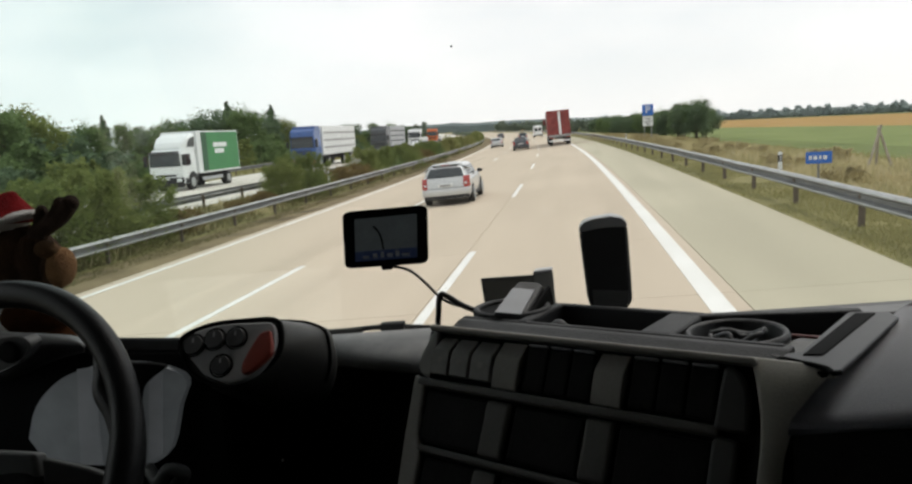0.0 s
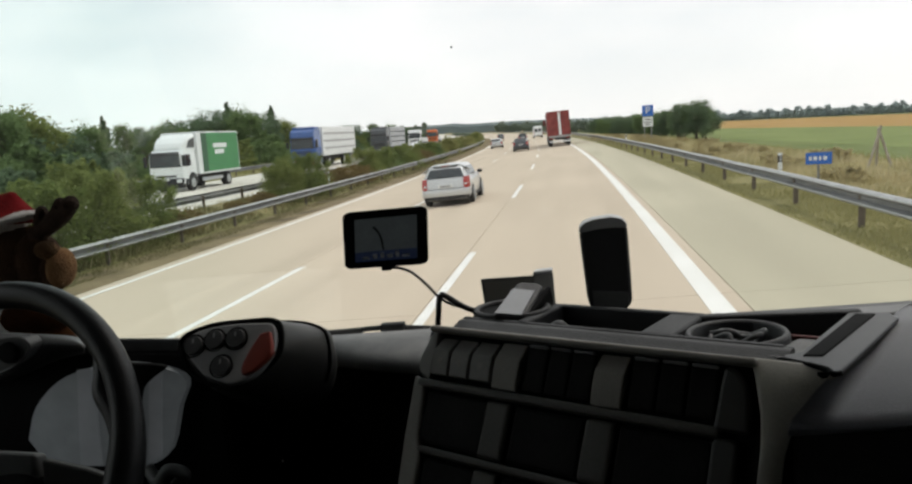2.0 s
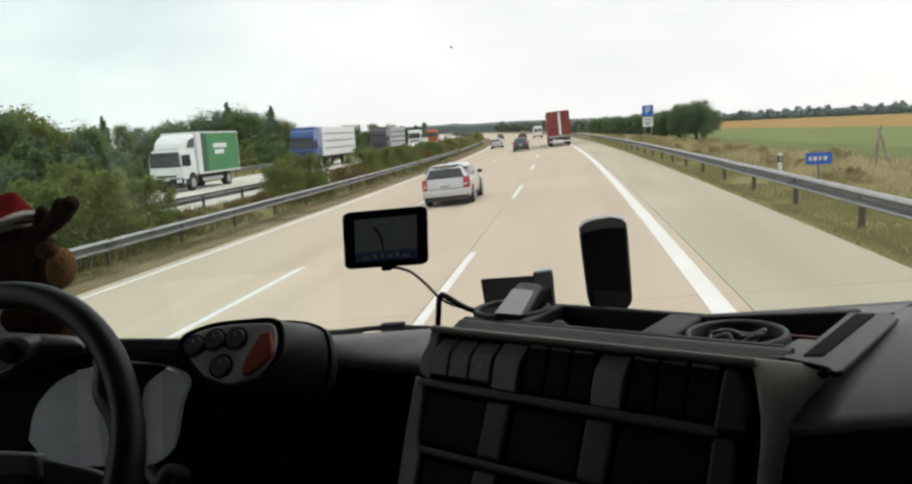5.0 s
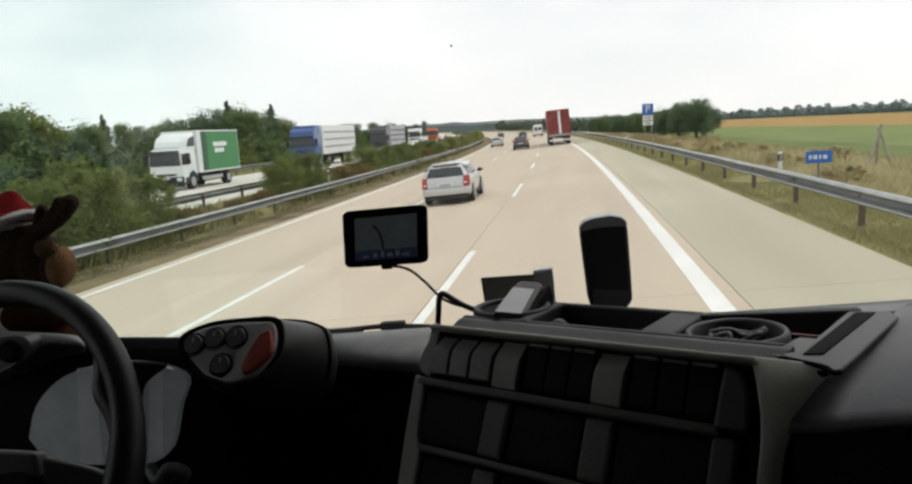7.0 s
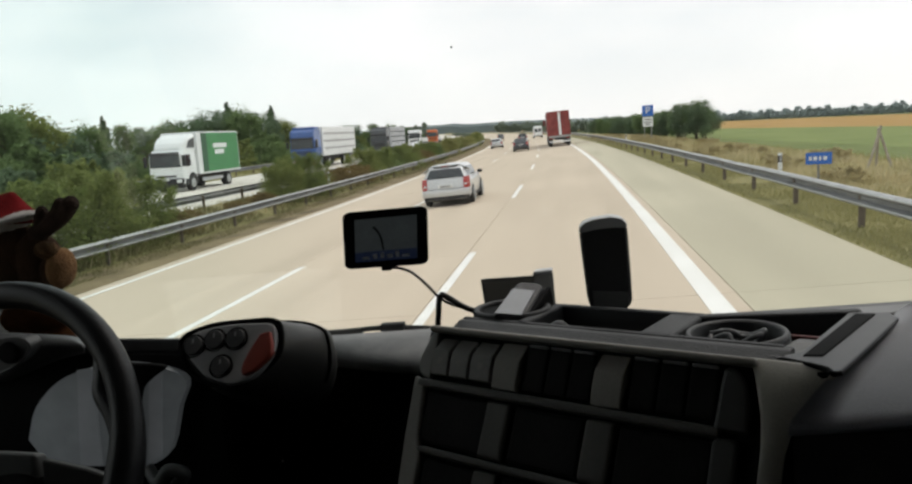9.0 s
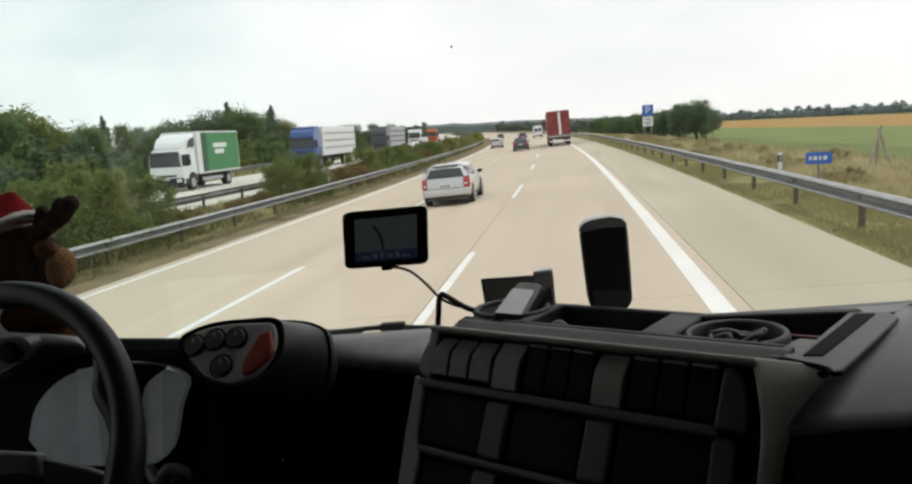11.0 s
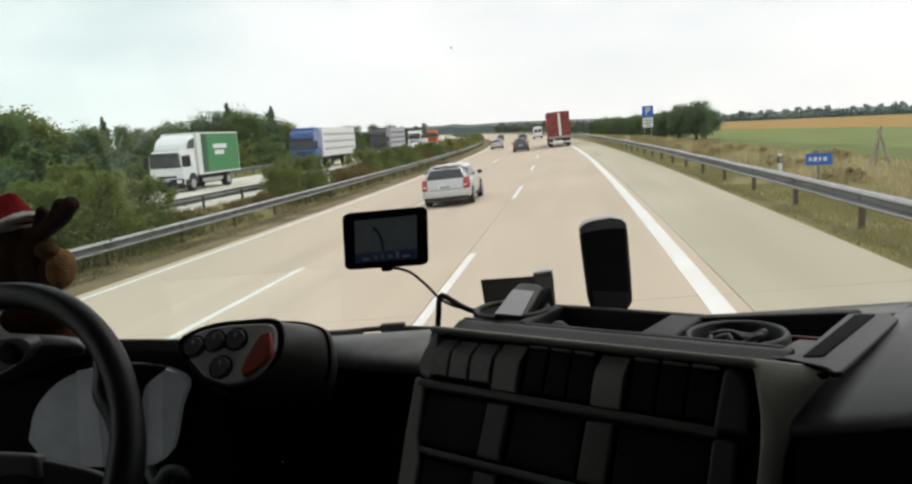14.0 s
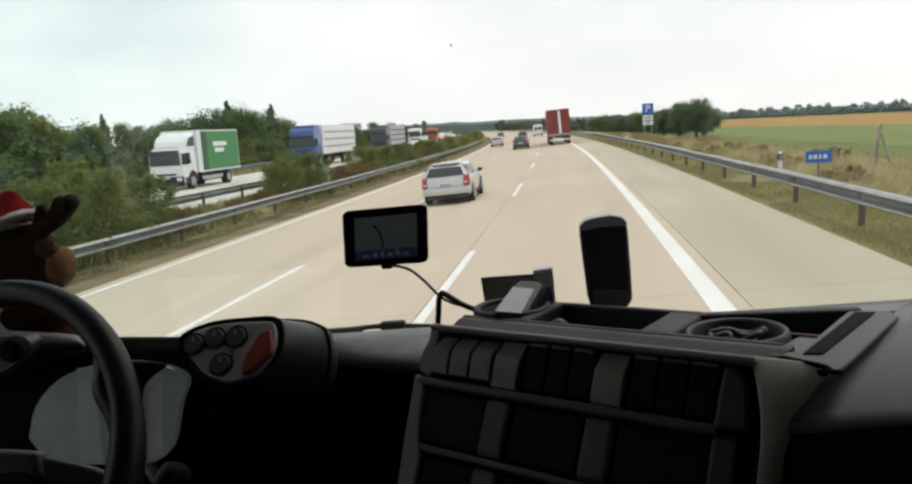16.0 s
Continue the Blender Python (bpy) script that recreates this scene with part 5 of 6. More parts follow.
flatbed_lorry(at(-22.2, 140.0), "white lorry with a low open load bed", WHITE_PAINT)
flatbed_lorry(at(-22.0, 172.0), "orange lorry with a low open load bed", ORANGE_PAINT)
car(at(-19.3, 118) @ pose(0, 4.4, 0, 0, 0, 180), WHITE_PAINT, "white oncoming car beyond the median", False, False)
box_lorry(at(-22.6, 43.7))


# ---- the lorry cab round the camera: metres from the eye, x right, y ahead, z up ----
BASE = {}


def cab_thing(name, base, label, category, group=""):
    t = thing(name, CAB @ Matrix.Translation(base), label, category, group)
    BASE[t.name] = Vector(base)
    return t


def cab_part(name, bm, mat, parent, label="", smooth=False):
    """A part given in cab coordinates, under a cab thing or under one of its parts."""
    off = Matrix.Translation(-BASE[parent.name]) if parent.name in BASE else None
    return part(name, bm, mat, parent, label, off, smooth)


def cab_sheet(name, rows, mat, parent, label="", thick=0.008):
    """A smooth moulded skin through rows of points."""
    bm = bmesh.new()
    net = [[bm.verts.new(p) for p in spline(r, 4)] for r in zip(*[spline(q, 4) for q in zip(*rows)])]
    for a, b in zip(net, net[1:]):
        for i in range(len(a) - 1):
            bm.faces.new((a[i], a[i + 1], b[i + 1], b[i]))
    bmesh.ops.recalc_face_normals(bm, faces=bm.faces[:])
    bmesh.ops.solidify(bm, geom=bm.faces[:], thickness=thick)
    bmesh.ops.recalc_face_normals(bm, faces=bm.faces[:])
    return cab_part(name, bm, mat, parent, label, True)


def cab_shell(name, bm, mat, label):
    ob = link(name, bm, mat)
    ob.matrix_world = CAB
    return tagged(ob, label, "cab shell", kind="structure")


# shell: roof, rear wall, sides with window openings, floor, pillars, glass
cab_shell("ceiling", box((-1.42, -0.9, 0.80), (1.30, 1.34, 0.86)), CEILING, "pale grey cab roof lining")
cab_shell("wall_rear", box((-1.42, -0.96, -1.5), (1.30, -0.9, 0.86)), CEILING, "plain grey rear wall of the cab")
cab_shell("floor", box((-1.42, -0.96, -1.56), (1.30, 1.75, -1.5)), PLASTIC_BLACK, "black rubber cab floor")
for s, x in ((-1, -1.42), (1, 1.24)):
    side = "left" if s < 0 else "right"
    cab_shell("wall_" + side, box((x, -0.9, -1.5), (x + 0.06, 1.7, -0.36)), PLASTIC_BLACK, "black lower door panel of the cab")
    # unseen; reaches forward to cut the window light on the toy
    cab_shell("wall_" + side + "_rear", box((x, -0.9, -0.36), (x + 0.06, 0.45, 0.80)), CEILING, "plain grey cab side behind the window")
    cab_shell("wall_" + side + "_top", box((x, 0.45, 0.52), (x + 0.06, 1.34, 0.80)), CEILING, "grey rail over the side window")
    cab_shell("pillar_" + side, prism([(x, 1.48, -0.40), (x + 0.06, 1.48, -0.40), (x + 0.06, 1.62, -0.40), (x, 1.62, -0.40)], (0, -0.22, 1.25)), PLASTIC, "dark windscreen pillar")
# unseen; added to keep side-window light out of the windscreen's mirror image
cab_shell("wall_left_front", box((-1.42, 0.98, -0.36), (-1.36, 1.46, 0.52)), PLASTIC, "unseen dark panel added to block light from the driver's window")
cab_shell("wall_front", box((-1.42, 1.60, -1.5), (1.30, 1.66, -0.45)), PLASTIC_BLACK, "black bulkhead under the windscreen")
cab_shell("sun_visor_rail", box((-1.42, 1.24, 0.66), (1.30, 1.46, 0.82), 0.02), PLASTIC, "dark header over the windscreen")
pane = cab_shell("windscreen", prism([(-1.36, 1.575, -0.44), (1.24, 1.575, -0.44), (1.24, 1.38, 0.70), (-1.36, 1.38, 0.70)], (0, 0.006, 0)), WINDSCREEN, "clear windscreen of the lorry")
pane.visible_shadow = False

cab_shell("cab_base", box((-1.38, -0.92, -2.37), (1.26, 1.62, -1.56)), PLASTIC_BLACK, "plain black underside of the lorry cab")

# ---- dashboard ----
dash = cab_thing("dashboard", (-0.4, 1.25, -1.5), "black and grey moulded plastic lorry dashboard", "dashboard")
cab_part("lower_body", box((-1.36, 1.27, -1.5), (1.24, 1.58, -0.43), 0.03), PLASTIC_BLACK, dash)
cab_part("driver_top", prism([(-1.36, 1.115, -0.2275), (-1.36, 1.24, -0.268), (-0.60, 1.24, -0.318), (-0.60, 1.115, -0.2785)], (0, 0, -0.03), 0.006, 3), PLASTIC, dash, "ribbed dark dashboard top")
cab_part("windscreen_ledge", prism([(-1.36, 1.34, -0.362), (-1.36, 1.56, -0.41), (1.24, 1.56, -0.41), (1.24, 1.34, -0.362)], (0, 0, -0.06), 0.01), PLASTIC, dash)
cab_sheet("middle_top", [[(-0.62 + 0.125 * i, y - 0.055 * bow * (i / 3) ** 2 + 0.135 * bow * (1 - i / 3) ** 2, z) for i in range(4)] for y, z, bow in
                         ((1.385, -0.364, 0.0), (1.31, -0.353, 0.15), (1.270, -0.353, 0.5), (1.243, -0.359, 0.85), (1.230, -0.368, 1.0), (1.226, -0.381, 1.04))], DASH_MID, dash, "mottled grey dashboard top curving down")
# lower dashboard skin painted black for the shade it falls into
cab_sheet("knee_panel", [[(-0.66 + 0.138 * i, y - 0.055 * (i / 3) ** 2 + 0.135 * (1 - i / 3) ** 2, z) for i in range(4)] for y, z in ((1.250, -0.372), (1.242, -0.40), (1.235, -0.55), (1.22, -0.80))], PLASTIC_BLACK, dash, "black panel standing in for shade below the dashboard top")
# out of sight; added for the pale reflection it leaves in the windscreen
paper = cab_thing("paper_sheet", (-0.83, 1.42, -0.375), "pale sheet of paper lying under the windscreen", "paper")
cab_part("sheet", prism([(-1.08, 1.345, -0.354), (-0.600, 1.345, -0.354), (-0.560, 1.545, -0.399), (-0.96, 1.545, -0.399)], (0, 0, -0.002)), PAPER, paper)
sheet = bmesh.new()
rows = [[Vector((xl + (1.24 - xl) * q, yl + (yr - yl) * q, z)) for q in (0.0, 0.04, 0.15, 0.3, 0.5, 0.75, 1.0)] for xl, yl, yr, z in
        ((0.44, 1.125, 1.15, -0.301), (0.405, 1.065, 1.11, -0.291), (0.328, 0.955, 1.01, -0.291), (0.256, 0.846, 0.90, -0.293), (0.217, 0.788, 0.84, -0.296), (0.184, 0.740, 0.79, -0.302),
         (0.177, 0.730, 0.782, -0.305), (0.174, 0.7255, 0.778, -0.310), (0.174, 0.726, 0.778, -0.316))]
grid = [[sheet.verts.new(p) for p in r] for r in rows]
for a, b in zip(grid, grid[1:]):
    for i in range(6):
        sheet.faces.new((a[i], a[i + 1], b[i + 1], b[i]))
bmesh.ops.solidify(sheet, geom=sheet.faces[:], thickness=0.008)
bmesh.ops.recalc_face_normals(sheet, faces=sheet.faces[:])
cab_part("passenger_top", sheet, PLASTIC_PALE, dash, "smooth grey passenger dashboard top", True)
cab_part("passenger_body", prism([(0.178, 0.732, -0.314), (0.60, 0.754, -0.314), (1.24, 0.784, -0.314), (1.24, 1.13, -0.314), (0.43, 1.11, -0.314)], (0, 0.09, -1.02), 0.004), PLASTIC, dash)
cab_part("rear_edge", box((0.352, 1.105, -0.345), (1.24, 1.150, -0.3060), 0.004, 3), PLASTIC_GREY, dash, "pale dusty rear edge")
cab_part("tray_support", prism([(-0.22, 1.12, -0.345), (0.22, 0.86, -0.345), (0.42, 1.10, -0.345), (0.40, 1.26, -0.345), (-0.20, 1.30, -0.345)], (0, 0, -0.5)), PLASTIC_BLACK, dash)

# instrument cluster behind the wheel
cluster = cab_part("instrument_surround", prism([(-1.34, 1.10, -0.250), (-0.60, 1.10, -0.300), (-0.60, 1.10, -0.75), (-1.34, 1.10, -0.75)], (0, 0.09, 0), 0.01), PLASTIC_BLACK, dash)
face = spline([(-0.957, 1.085, -0.424), (-0.932, 1.085, -0.3685), (-0.881, 1.085, -0.3255), (-0.824, 1.085, -0.3078), (-0.76, 1.085, -0.303), (-0.69, 1.085, -0.314), (-0.652, 1.085, -0.338),
               (-0.672, 1.085, -0.382), (-0.700, 1.085, -0.454), (-0.745, 1.085, -0.479), (-0.80, 1.085, -0.478), (-0.868, 1.085, -0.4745), (-0.911, 1.085, -0.473), (-0.939, 1.085, -0.456)], 3)
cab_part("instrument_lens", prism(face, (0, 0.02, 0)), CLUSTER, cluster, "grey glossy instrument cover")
# pale strips painted on the cover as reflections
cab_part("middle_pane", prism([(-0.842, 1.0835, -0.308), (-0.812, 1.0835, -0.306), (-0.826, 1.0835, -0.474), (-0.868, 1.0835, -0.474)], (0, 0.0012, 0)), CLUSTER_SHEEN, cluster, "paler strip painted as an upright reflection")
cab_part("side_pane", prism([(-0.716, 1.0835, -0.330), (-0.690, 1.0835, -0.316), (-0.716, 1.0835, -0.462), (-0.742, 1.0835, -0.474)], (0, 0.0012, 0)), CLUSTER_SHEEN, cluster)
cab_part("dial_divider", prism(spline([(-0.80, 1.083, -0.298), (-0.735, 1.083, -0.300), (-0.677, 1.083, -0.308), (-0.706, 1.083, -0.328), (-0.727, 1.083, -0.350), (-0.744, 1.083, -0.417), (-0.762, 1.083, -0.474), (-0.79, 1.083, -0.47), (-0.80, 1.083, -0.38)], 4), (0, -0.012, 0), 0.003), PLASTIC_BLACK, cluster, "black divider between the dials")

# a small point of light, painted as a white dot
cab_part("indicator", ball((-0.5718, 1.2202, -0.5393), (0.0023, 0.0012, 0.003)), SIGN_WHITE, dash, "tiny white dot standing in for a point of light")
# small light switch at the far end
rim = spline([(-0.985, 1.03, -0.236), (-0.9246, 1.03, -0.2349), (-0.8982, 1.03, -0.2338), (-0.8833, 1.03, -0.2367), (-0.8747, 1.03, -0.2448), (-0.8753, 1.03, -0.2524), (-0.8823, 1.03, -0.2614), (-0.895, 1.03, -0.2721), (-0.9195, 1.03, -0.284), (-0.9537, 1.03, -0.2955), (-0.985, 1.03, -0.300)], 3)
pod2 = cab_part("light_switch_plate", prism(rim, (0, 0.030, 0), 0.003), PLASTIC, dash, "dark teardrop light switch plate")
cab_part("plate_rim", tube(rim, 0.0024, 7), COWL, pod2, smooth=True)
cab_part("knob", cylinder(0.0185, 0.0165, 0.010, pose(-0.9115, 1.032, -0.2567, 90, 0, 0), 28, bevel=0.003), PLASTIC_BLACK, pod2)
# cowl over the instruments
cab_sheet("instrument_cowl", [[(-1.0346, 1.105, -0.2409), (-0.9681, 1.105, -0.2454), (-0.9247, 1.105, -0.2504), (-0.8818, 1.105, -0.2553), (-0.8483, 1.105, -0.2615), (-0.8373, 1.105, -0.2713)],
                              [(-1.0200, 1.082, -0.2440), (-0.9560, 1.082, -0.2490), (-0.9130, 1.082, -0.2530), (-0.8700, 1.082, -0.2560), (-0.8360, 1.082, -0.2610), (-0.8240, 1.084, -0.2700)],
                              [(-1.0121, 1.075, -0.2640), (-0.9471, 1.075, -0.2670), (-0.9043, 1.075, -0.2680), (-0.8613, 1.075, -0.2655), (-0.8295, 1.076, -0.2655), (-0.8170, 1.079, -0.2712)],
                              [(-1.0334, 1.082, -0.3260), (-0.9640, 1.082, -0.3147), (-0.9173, 1.082, -0.3013), (-0.8766, 1.082, -0.2877), (-0.8429, 1.082, -0.2799), (-0.8199, 1.083, -0.2764)]], COWL, dash, "dull grey rounded cowl over the instruments", 0.004)

# switch pod with four round knobs and the hazard key
pod_rings = [[(-0.624, 1.036, -0.274), (-0.620, 1.048, -0.255), (-0.574, 1.056, -0.242), (-0.514, 1.057, -0.240), (-0.477, 1.056, -0.241), (-0.462, 1.050, -0.252), (-0.460, 1.031, -0.283), (-0.483, 1.016, -0.307), (-0.528, 1.004, -0.326), (-0.558, 1.006, -0.323), (-0.584, 1.011, -0.314), (-0.606, 1.020, -0.300)],
             [(-0.683, 1.170, -0.309), (-0.669, 1.170, -0.287), (-0.618, 1.170, -0.274), (-0.560, 1.170, -0.272), (-0.493, 1.170, -0.275), (-0.453, 1.170, -0.283), (-0.430, 1.170, -0.300), (-0.433, 1.170, -0.365), (-0.478, 1.170, -0.424), (-0.573, 1.170, -0.425), (-0.638, 1.170, -0.395), (-0.679, 1.170, -0.351)]]


def closed_ring(pts):
    return spline([pts[-1], *pts, pts[0], pts[1]], 4)[4:-8]


front, rear_ring = [closed_ring(r) for r in pod_rings]
heart = sum(front, Vector()) / len(front)
skin = [[heart + (p - heart) * 0.93 + Vector((0, 0.002, 0)) for p in front], front, [p.lerp(q, 0.04) + Vector((0, 0, 0.0015)) for p, q in zip(front, rear_ring)]]
skin += [[p.lerp(q, t) for p, q in zip(front, rear_ring)] for t in (0.12, 0.4, 0.75, 1.0)]
skin.append([q + Vector((-0.024, 0.07, -0.03)) for q in rear_ring])
cab_part("pod_housing", loft(skin), SPOKE_DARK, dash, "dark rounded switch housing", True)
cab_part("pod_rim", tube([p + Vector((0, -0.001, 0)) for p in front], 0.0034, 7, closed=True), PLASTIC_BLACK, dash, "black lip round the switch panel", True)
cab_part("pod_end", tube([p.lerp(q, 0.90) + Vector((0, 0, 0.0006)) for p, q in zip(front[8:30], rear_ring[8:30])], 0.0035, 6), PLASTIC_BLACK, dash, "", True)

def leaned(x, z, lift=0.0):
    """A spot on the switch panel, which leans back: its foot is nearer to the driver."""
    y = 1.048 + 0.62 * (z + 0.242) - lift
    return Vector((x, 1.048, z)) * (y / 1.048)


def leaned_prism(pts, lift, depth, bevel=0.003):
    return prism([leaned(x, z, lift) for x, z in spline_2d(pts)], (0, depth * 0.85, -depth * 0.5), bevel)


def spline_2d(pts):
    return [(p.x, p.y) for p in spline([(a, b, 0) for a, b in pts], 4)]


pod = cab_part("switch_panel", leaned_prism([(-0.627, -0.278), (-0.606, -0.252), (-0.557, -0.242), (-0.500, -0.242), (-0.473, -0.248), (-0.478, -0.284), (-0.508, -0.318), (-0.556, -0.335), (-0.600, -0.319)], 0.0, 0.02), POD_GREY, dash, "grey switch panel")
for x, z in ((-0.607, -0.272), (-0.571, -0.265), (-0.536, -0.265), (-0.568, -0.307)):
    spot = Matrix.Translation(leaned(x, z)) @ pose(0, 0, 0, 58, 0, 0)
    k = cab_part("knob", cylinder(0.0152, 0.0145, 0.006, spot, 24, bevel=0.0015), PLASTIC, pod)
    cab_part("knob_mark", box((-0.0015, 0.003, 0.0055), (0.0015, 0.010, 0.0066), m=spot), PLASTIC_GREY, k)
    cab_part("knob_ring", tube([spot @ Vector((0.0172 * math.cos(a), 0.0172 * math.sin(a), 0.001)) for a in [2 * math.pi * i / 24 for i in range(24)]], 0.0016, 6, closed=True), PLASTIC_BLACK, pod)
cab_part("hazard_key", leaned_prism([(-0.481, -0.255), (-0.484, -0.290), (-0.512, -0.313), (-0.535, -0.322), (-0.536, -0.308), (-0.518, -0.282), (-0.497, -0.258)], 0.010, 0.012), HAZARD, pod, "dull red hazard key")

# ---- centre console, turned towards the driver ----
O3 = Vector((-0.23, 1.10, -0.285))
CU = Vector((0.85717, -0.51504, 0.0))
CV = Vector((0.24970, 0.41556, 0.87462))     # up along the sloping face
CN = CU.cross(CV)                             # out of the face
FACE = Matrix.Translation(O3) @ Matrix((CU, CV, CN)).transposed().to_4x4()
console = cab_thing("centre_console", (0.0, 1.1, -1.5), "dark centre console with grey dividers and switch rows", "console")
cab_part("body", prism([(-0.022, 0.0, -0.002), (0.550, 0.0, -0.002), (0.546, -0.014, -0.002), (0.514, -0.07, -0.002), (0.500, -0.14, -0.002), (0.495, -0.62, -0.002), (0.0, -0.62, -0.002), (-0.010, -0.20, -0.002), (-0.026, -0.07, -0.002)], (0, 0, -0.16), 0.006, m=FACE), PLASTIC_BLACK, console, "black console body")


def face_box(name, a0, a1, v0, v1, c0, c1, mat, parent, bevel=0.004, label="", seg=2):
    return cab_part(name, box((a0, -v1, c0), (a1, -v0, c1), bevel, seg, m=FACE), mat, parent, label)


def facet(name, a0, a1, v0, v1, c, mat, label=""):
    """A key whose upper third leans back from its face."""
    w = v1 - v0
    return cab_part(name, prism([(a0, -v0, -0.008), (a0, -v0, -c * 0.25), (a0, -v0 - 0.38 * w, c), (a0, -v0 - 0.62 * w, c), (a0, -v1, c * 0.75), (a0, -v1, 0)], (a1 - a0, 0, 0), 0.0022, 3, m=FACE), mat, console, label)


face_box("top_bar", -0.012, 0.476, -0.004, 0.006, -0.004, 0.014, TRIM, console, 0.005, "grey top trim bar", 3)
cab_sheet("end_panel", [[FACE @ Vector((a0 + (a1 - a0) * q, v, 0.010 - 0.010 * q * q - lean)) for q in (0.0, 0.35, 0.7, 1.0)] for a0, a1, v, lean in
                        ((0.466, 0.556, 0.004, 0.016), (0.470, 0.553, -0.006, 0.010), (0.477, 0.542, -0.020, 0.004), (0.483, 0.531, -0.038, 0.0), (0.488, 0.521, -0.058, 0.0), (0.491, 0.514, -0.085, 0.0), (0.492, 0.511, -0.128, 0.0), (0.492, 0.511, -0.36, 0.0))], PANEL, console, "plain brownish end panel flaring at its top", 0.004)
# middle and lower bars, like the lower dividers, take the shaded trim copy
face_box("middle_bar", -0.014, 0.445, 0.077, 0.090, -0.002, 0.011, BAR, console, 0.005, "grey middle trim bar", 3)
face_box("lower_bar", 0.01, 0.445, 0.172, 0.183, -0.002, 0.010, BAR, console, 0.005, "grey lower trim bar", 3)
cab_part("side_frame", prism([q for q in ((-0.022, -0.074, 0.0), (-0.002, -0.080, 0.0), (0.003, -0.100, 0.0), (0.010, -0.160, 0.0), (0.024, -0.190, 0.0), (0.030, -0.40, 0.0), (0.0, -0.40, 0.0), (-0.007, -0.24, 0.0), (-0.016, -0.16, 0.0))], (0, 0, 0.010), 0.004, m=FACE), TRIM, console, "grey-brown side frame")
cab_part("upper_end", prism(spline([(0.006, -0.004, -0.004), (-0.004, -0.003, -0.004), (-0.0095, -0.0105, -0.004), (-0.0155, -0.0265, -0.004), (-0.0213, -0.0434, -0.004), (-0.0211, -0.0596, -0.004), (-0.0139, -0.0712, -0.004), (-0.0012, -0.0757, -0.004), (0.006, -0.076, -0.004)], 3), (0, 0, 0.011), 0.004, 3, m=FACE), BUTTON, console, "dull grey rounded end of the switch row")
for a0, a1 in ((0.008, 0.039), (0.043, 0.077), (0.081, 0.117)):
    b = facet("push_button", a0, a1, 0.011, 0.069, 0.013, BUTTON)
    face_box("button_mark", (a0 + a1) / 2 - 0.004, (a0 + a1) / 2 + 0.004, 0.044, 0.052, 0.0115, 0.0132, TRIM, b, 0.0)
for a0, a1 in ((0.122, 0.164), (0.279, 0.321)):
    facet("divider", a0, a1, 0.008, 0.076, 0.012, TRIM, "grey upright divider")
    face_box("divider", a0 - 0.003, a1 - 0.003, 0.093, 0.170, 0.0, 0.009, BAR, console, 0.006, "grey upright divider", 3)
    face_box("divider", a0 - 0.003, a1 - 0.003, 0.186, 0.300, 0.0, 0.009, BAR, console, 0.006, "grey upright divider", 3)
for a0, a1 in ((0.170, 0.276), (0.327, 0.437)):
    w = (a1 - a0) / 3
    for i in range(3):
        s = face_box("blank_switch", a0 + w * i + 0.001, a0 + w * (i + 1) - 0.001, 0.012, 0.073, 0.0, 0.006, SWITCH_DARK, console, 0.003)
        # pale strip paints the highlight along the switch's top edge
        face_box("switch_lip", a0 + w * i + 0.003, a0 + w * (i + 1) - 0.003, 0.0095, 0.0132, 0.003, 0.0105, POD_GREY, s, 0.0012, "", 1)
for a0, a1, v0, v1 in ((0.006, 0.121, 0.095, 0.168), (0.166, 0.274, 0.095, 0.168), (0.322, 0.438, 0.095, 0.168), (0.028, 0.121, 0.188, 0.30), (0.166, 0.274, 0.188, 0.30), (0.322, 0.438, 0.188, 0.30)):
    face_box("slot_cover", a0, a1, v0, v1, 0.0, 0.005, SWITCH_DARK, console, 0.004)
cab_part("end_cap", prism(spline([(0.4375, -0.0815, 0.0), (0.4388, -0.0485, 0.0), (0.4412, -0.0175, 0.0), (0.4455, -0.0108, 0.0), (0.456, -0.0125, 0.0), (0.4675, -0.025, 0.0), (0.4745, -0.043, 0.0), (0.477, -0.0815, 0.0)], 4), (0, 0, 0.012), 0.005, 3, m=FACE), SPOKE_DARK, console, "rounded dim end cap")
cab_part("lower_cap", prism([(0.452 + p[0], -0.200 + p[1], 0.0) for p in round_rect(0.031, 0.224, 0.010)], (0, 0, 0.009), 0.005, 3, m=FACE), SPOKE_DARK, console, "dark lower end cap")

# storage tray on top of the console
CW = Vector((0.51504, 0.85717, 0.0))
TRAY = Matrix.Translation(O3 + Vector((0, 0, 0.002))) @ Matrix((CU, CW, Vector((0, 0, 1)))).transposed().to_4x4()
tray = cab_thing("storage_tray", O3 + Vector((0.2, 0.0, -0.06)), "dark moulded storage tray with cup holder and wells", "storage tray")


def tray_box(name, a0, a1, b0, b1, z0, z1, mat, parent, bevel=0.005, label=""):
    return cab_part(name, box((a0, b0, z0), (a1, b1, z1), bevel, 3, m=TRAY), mat, parent, label)


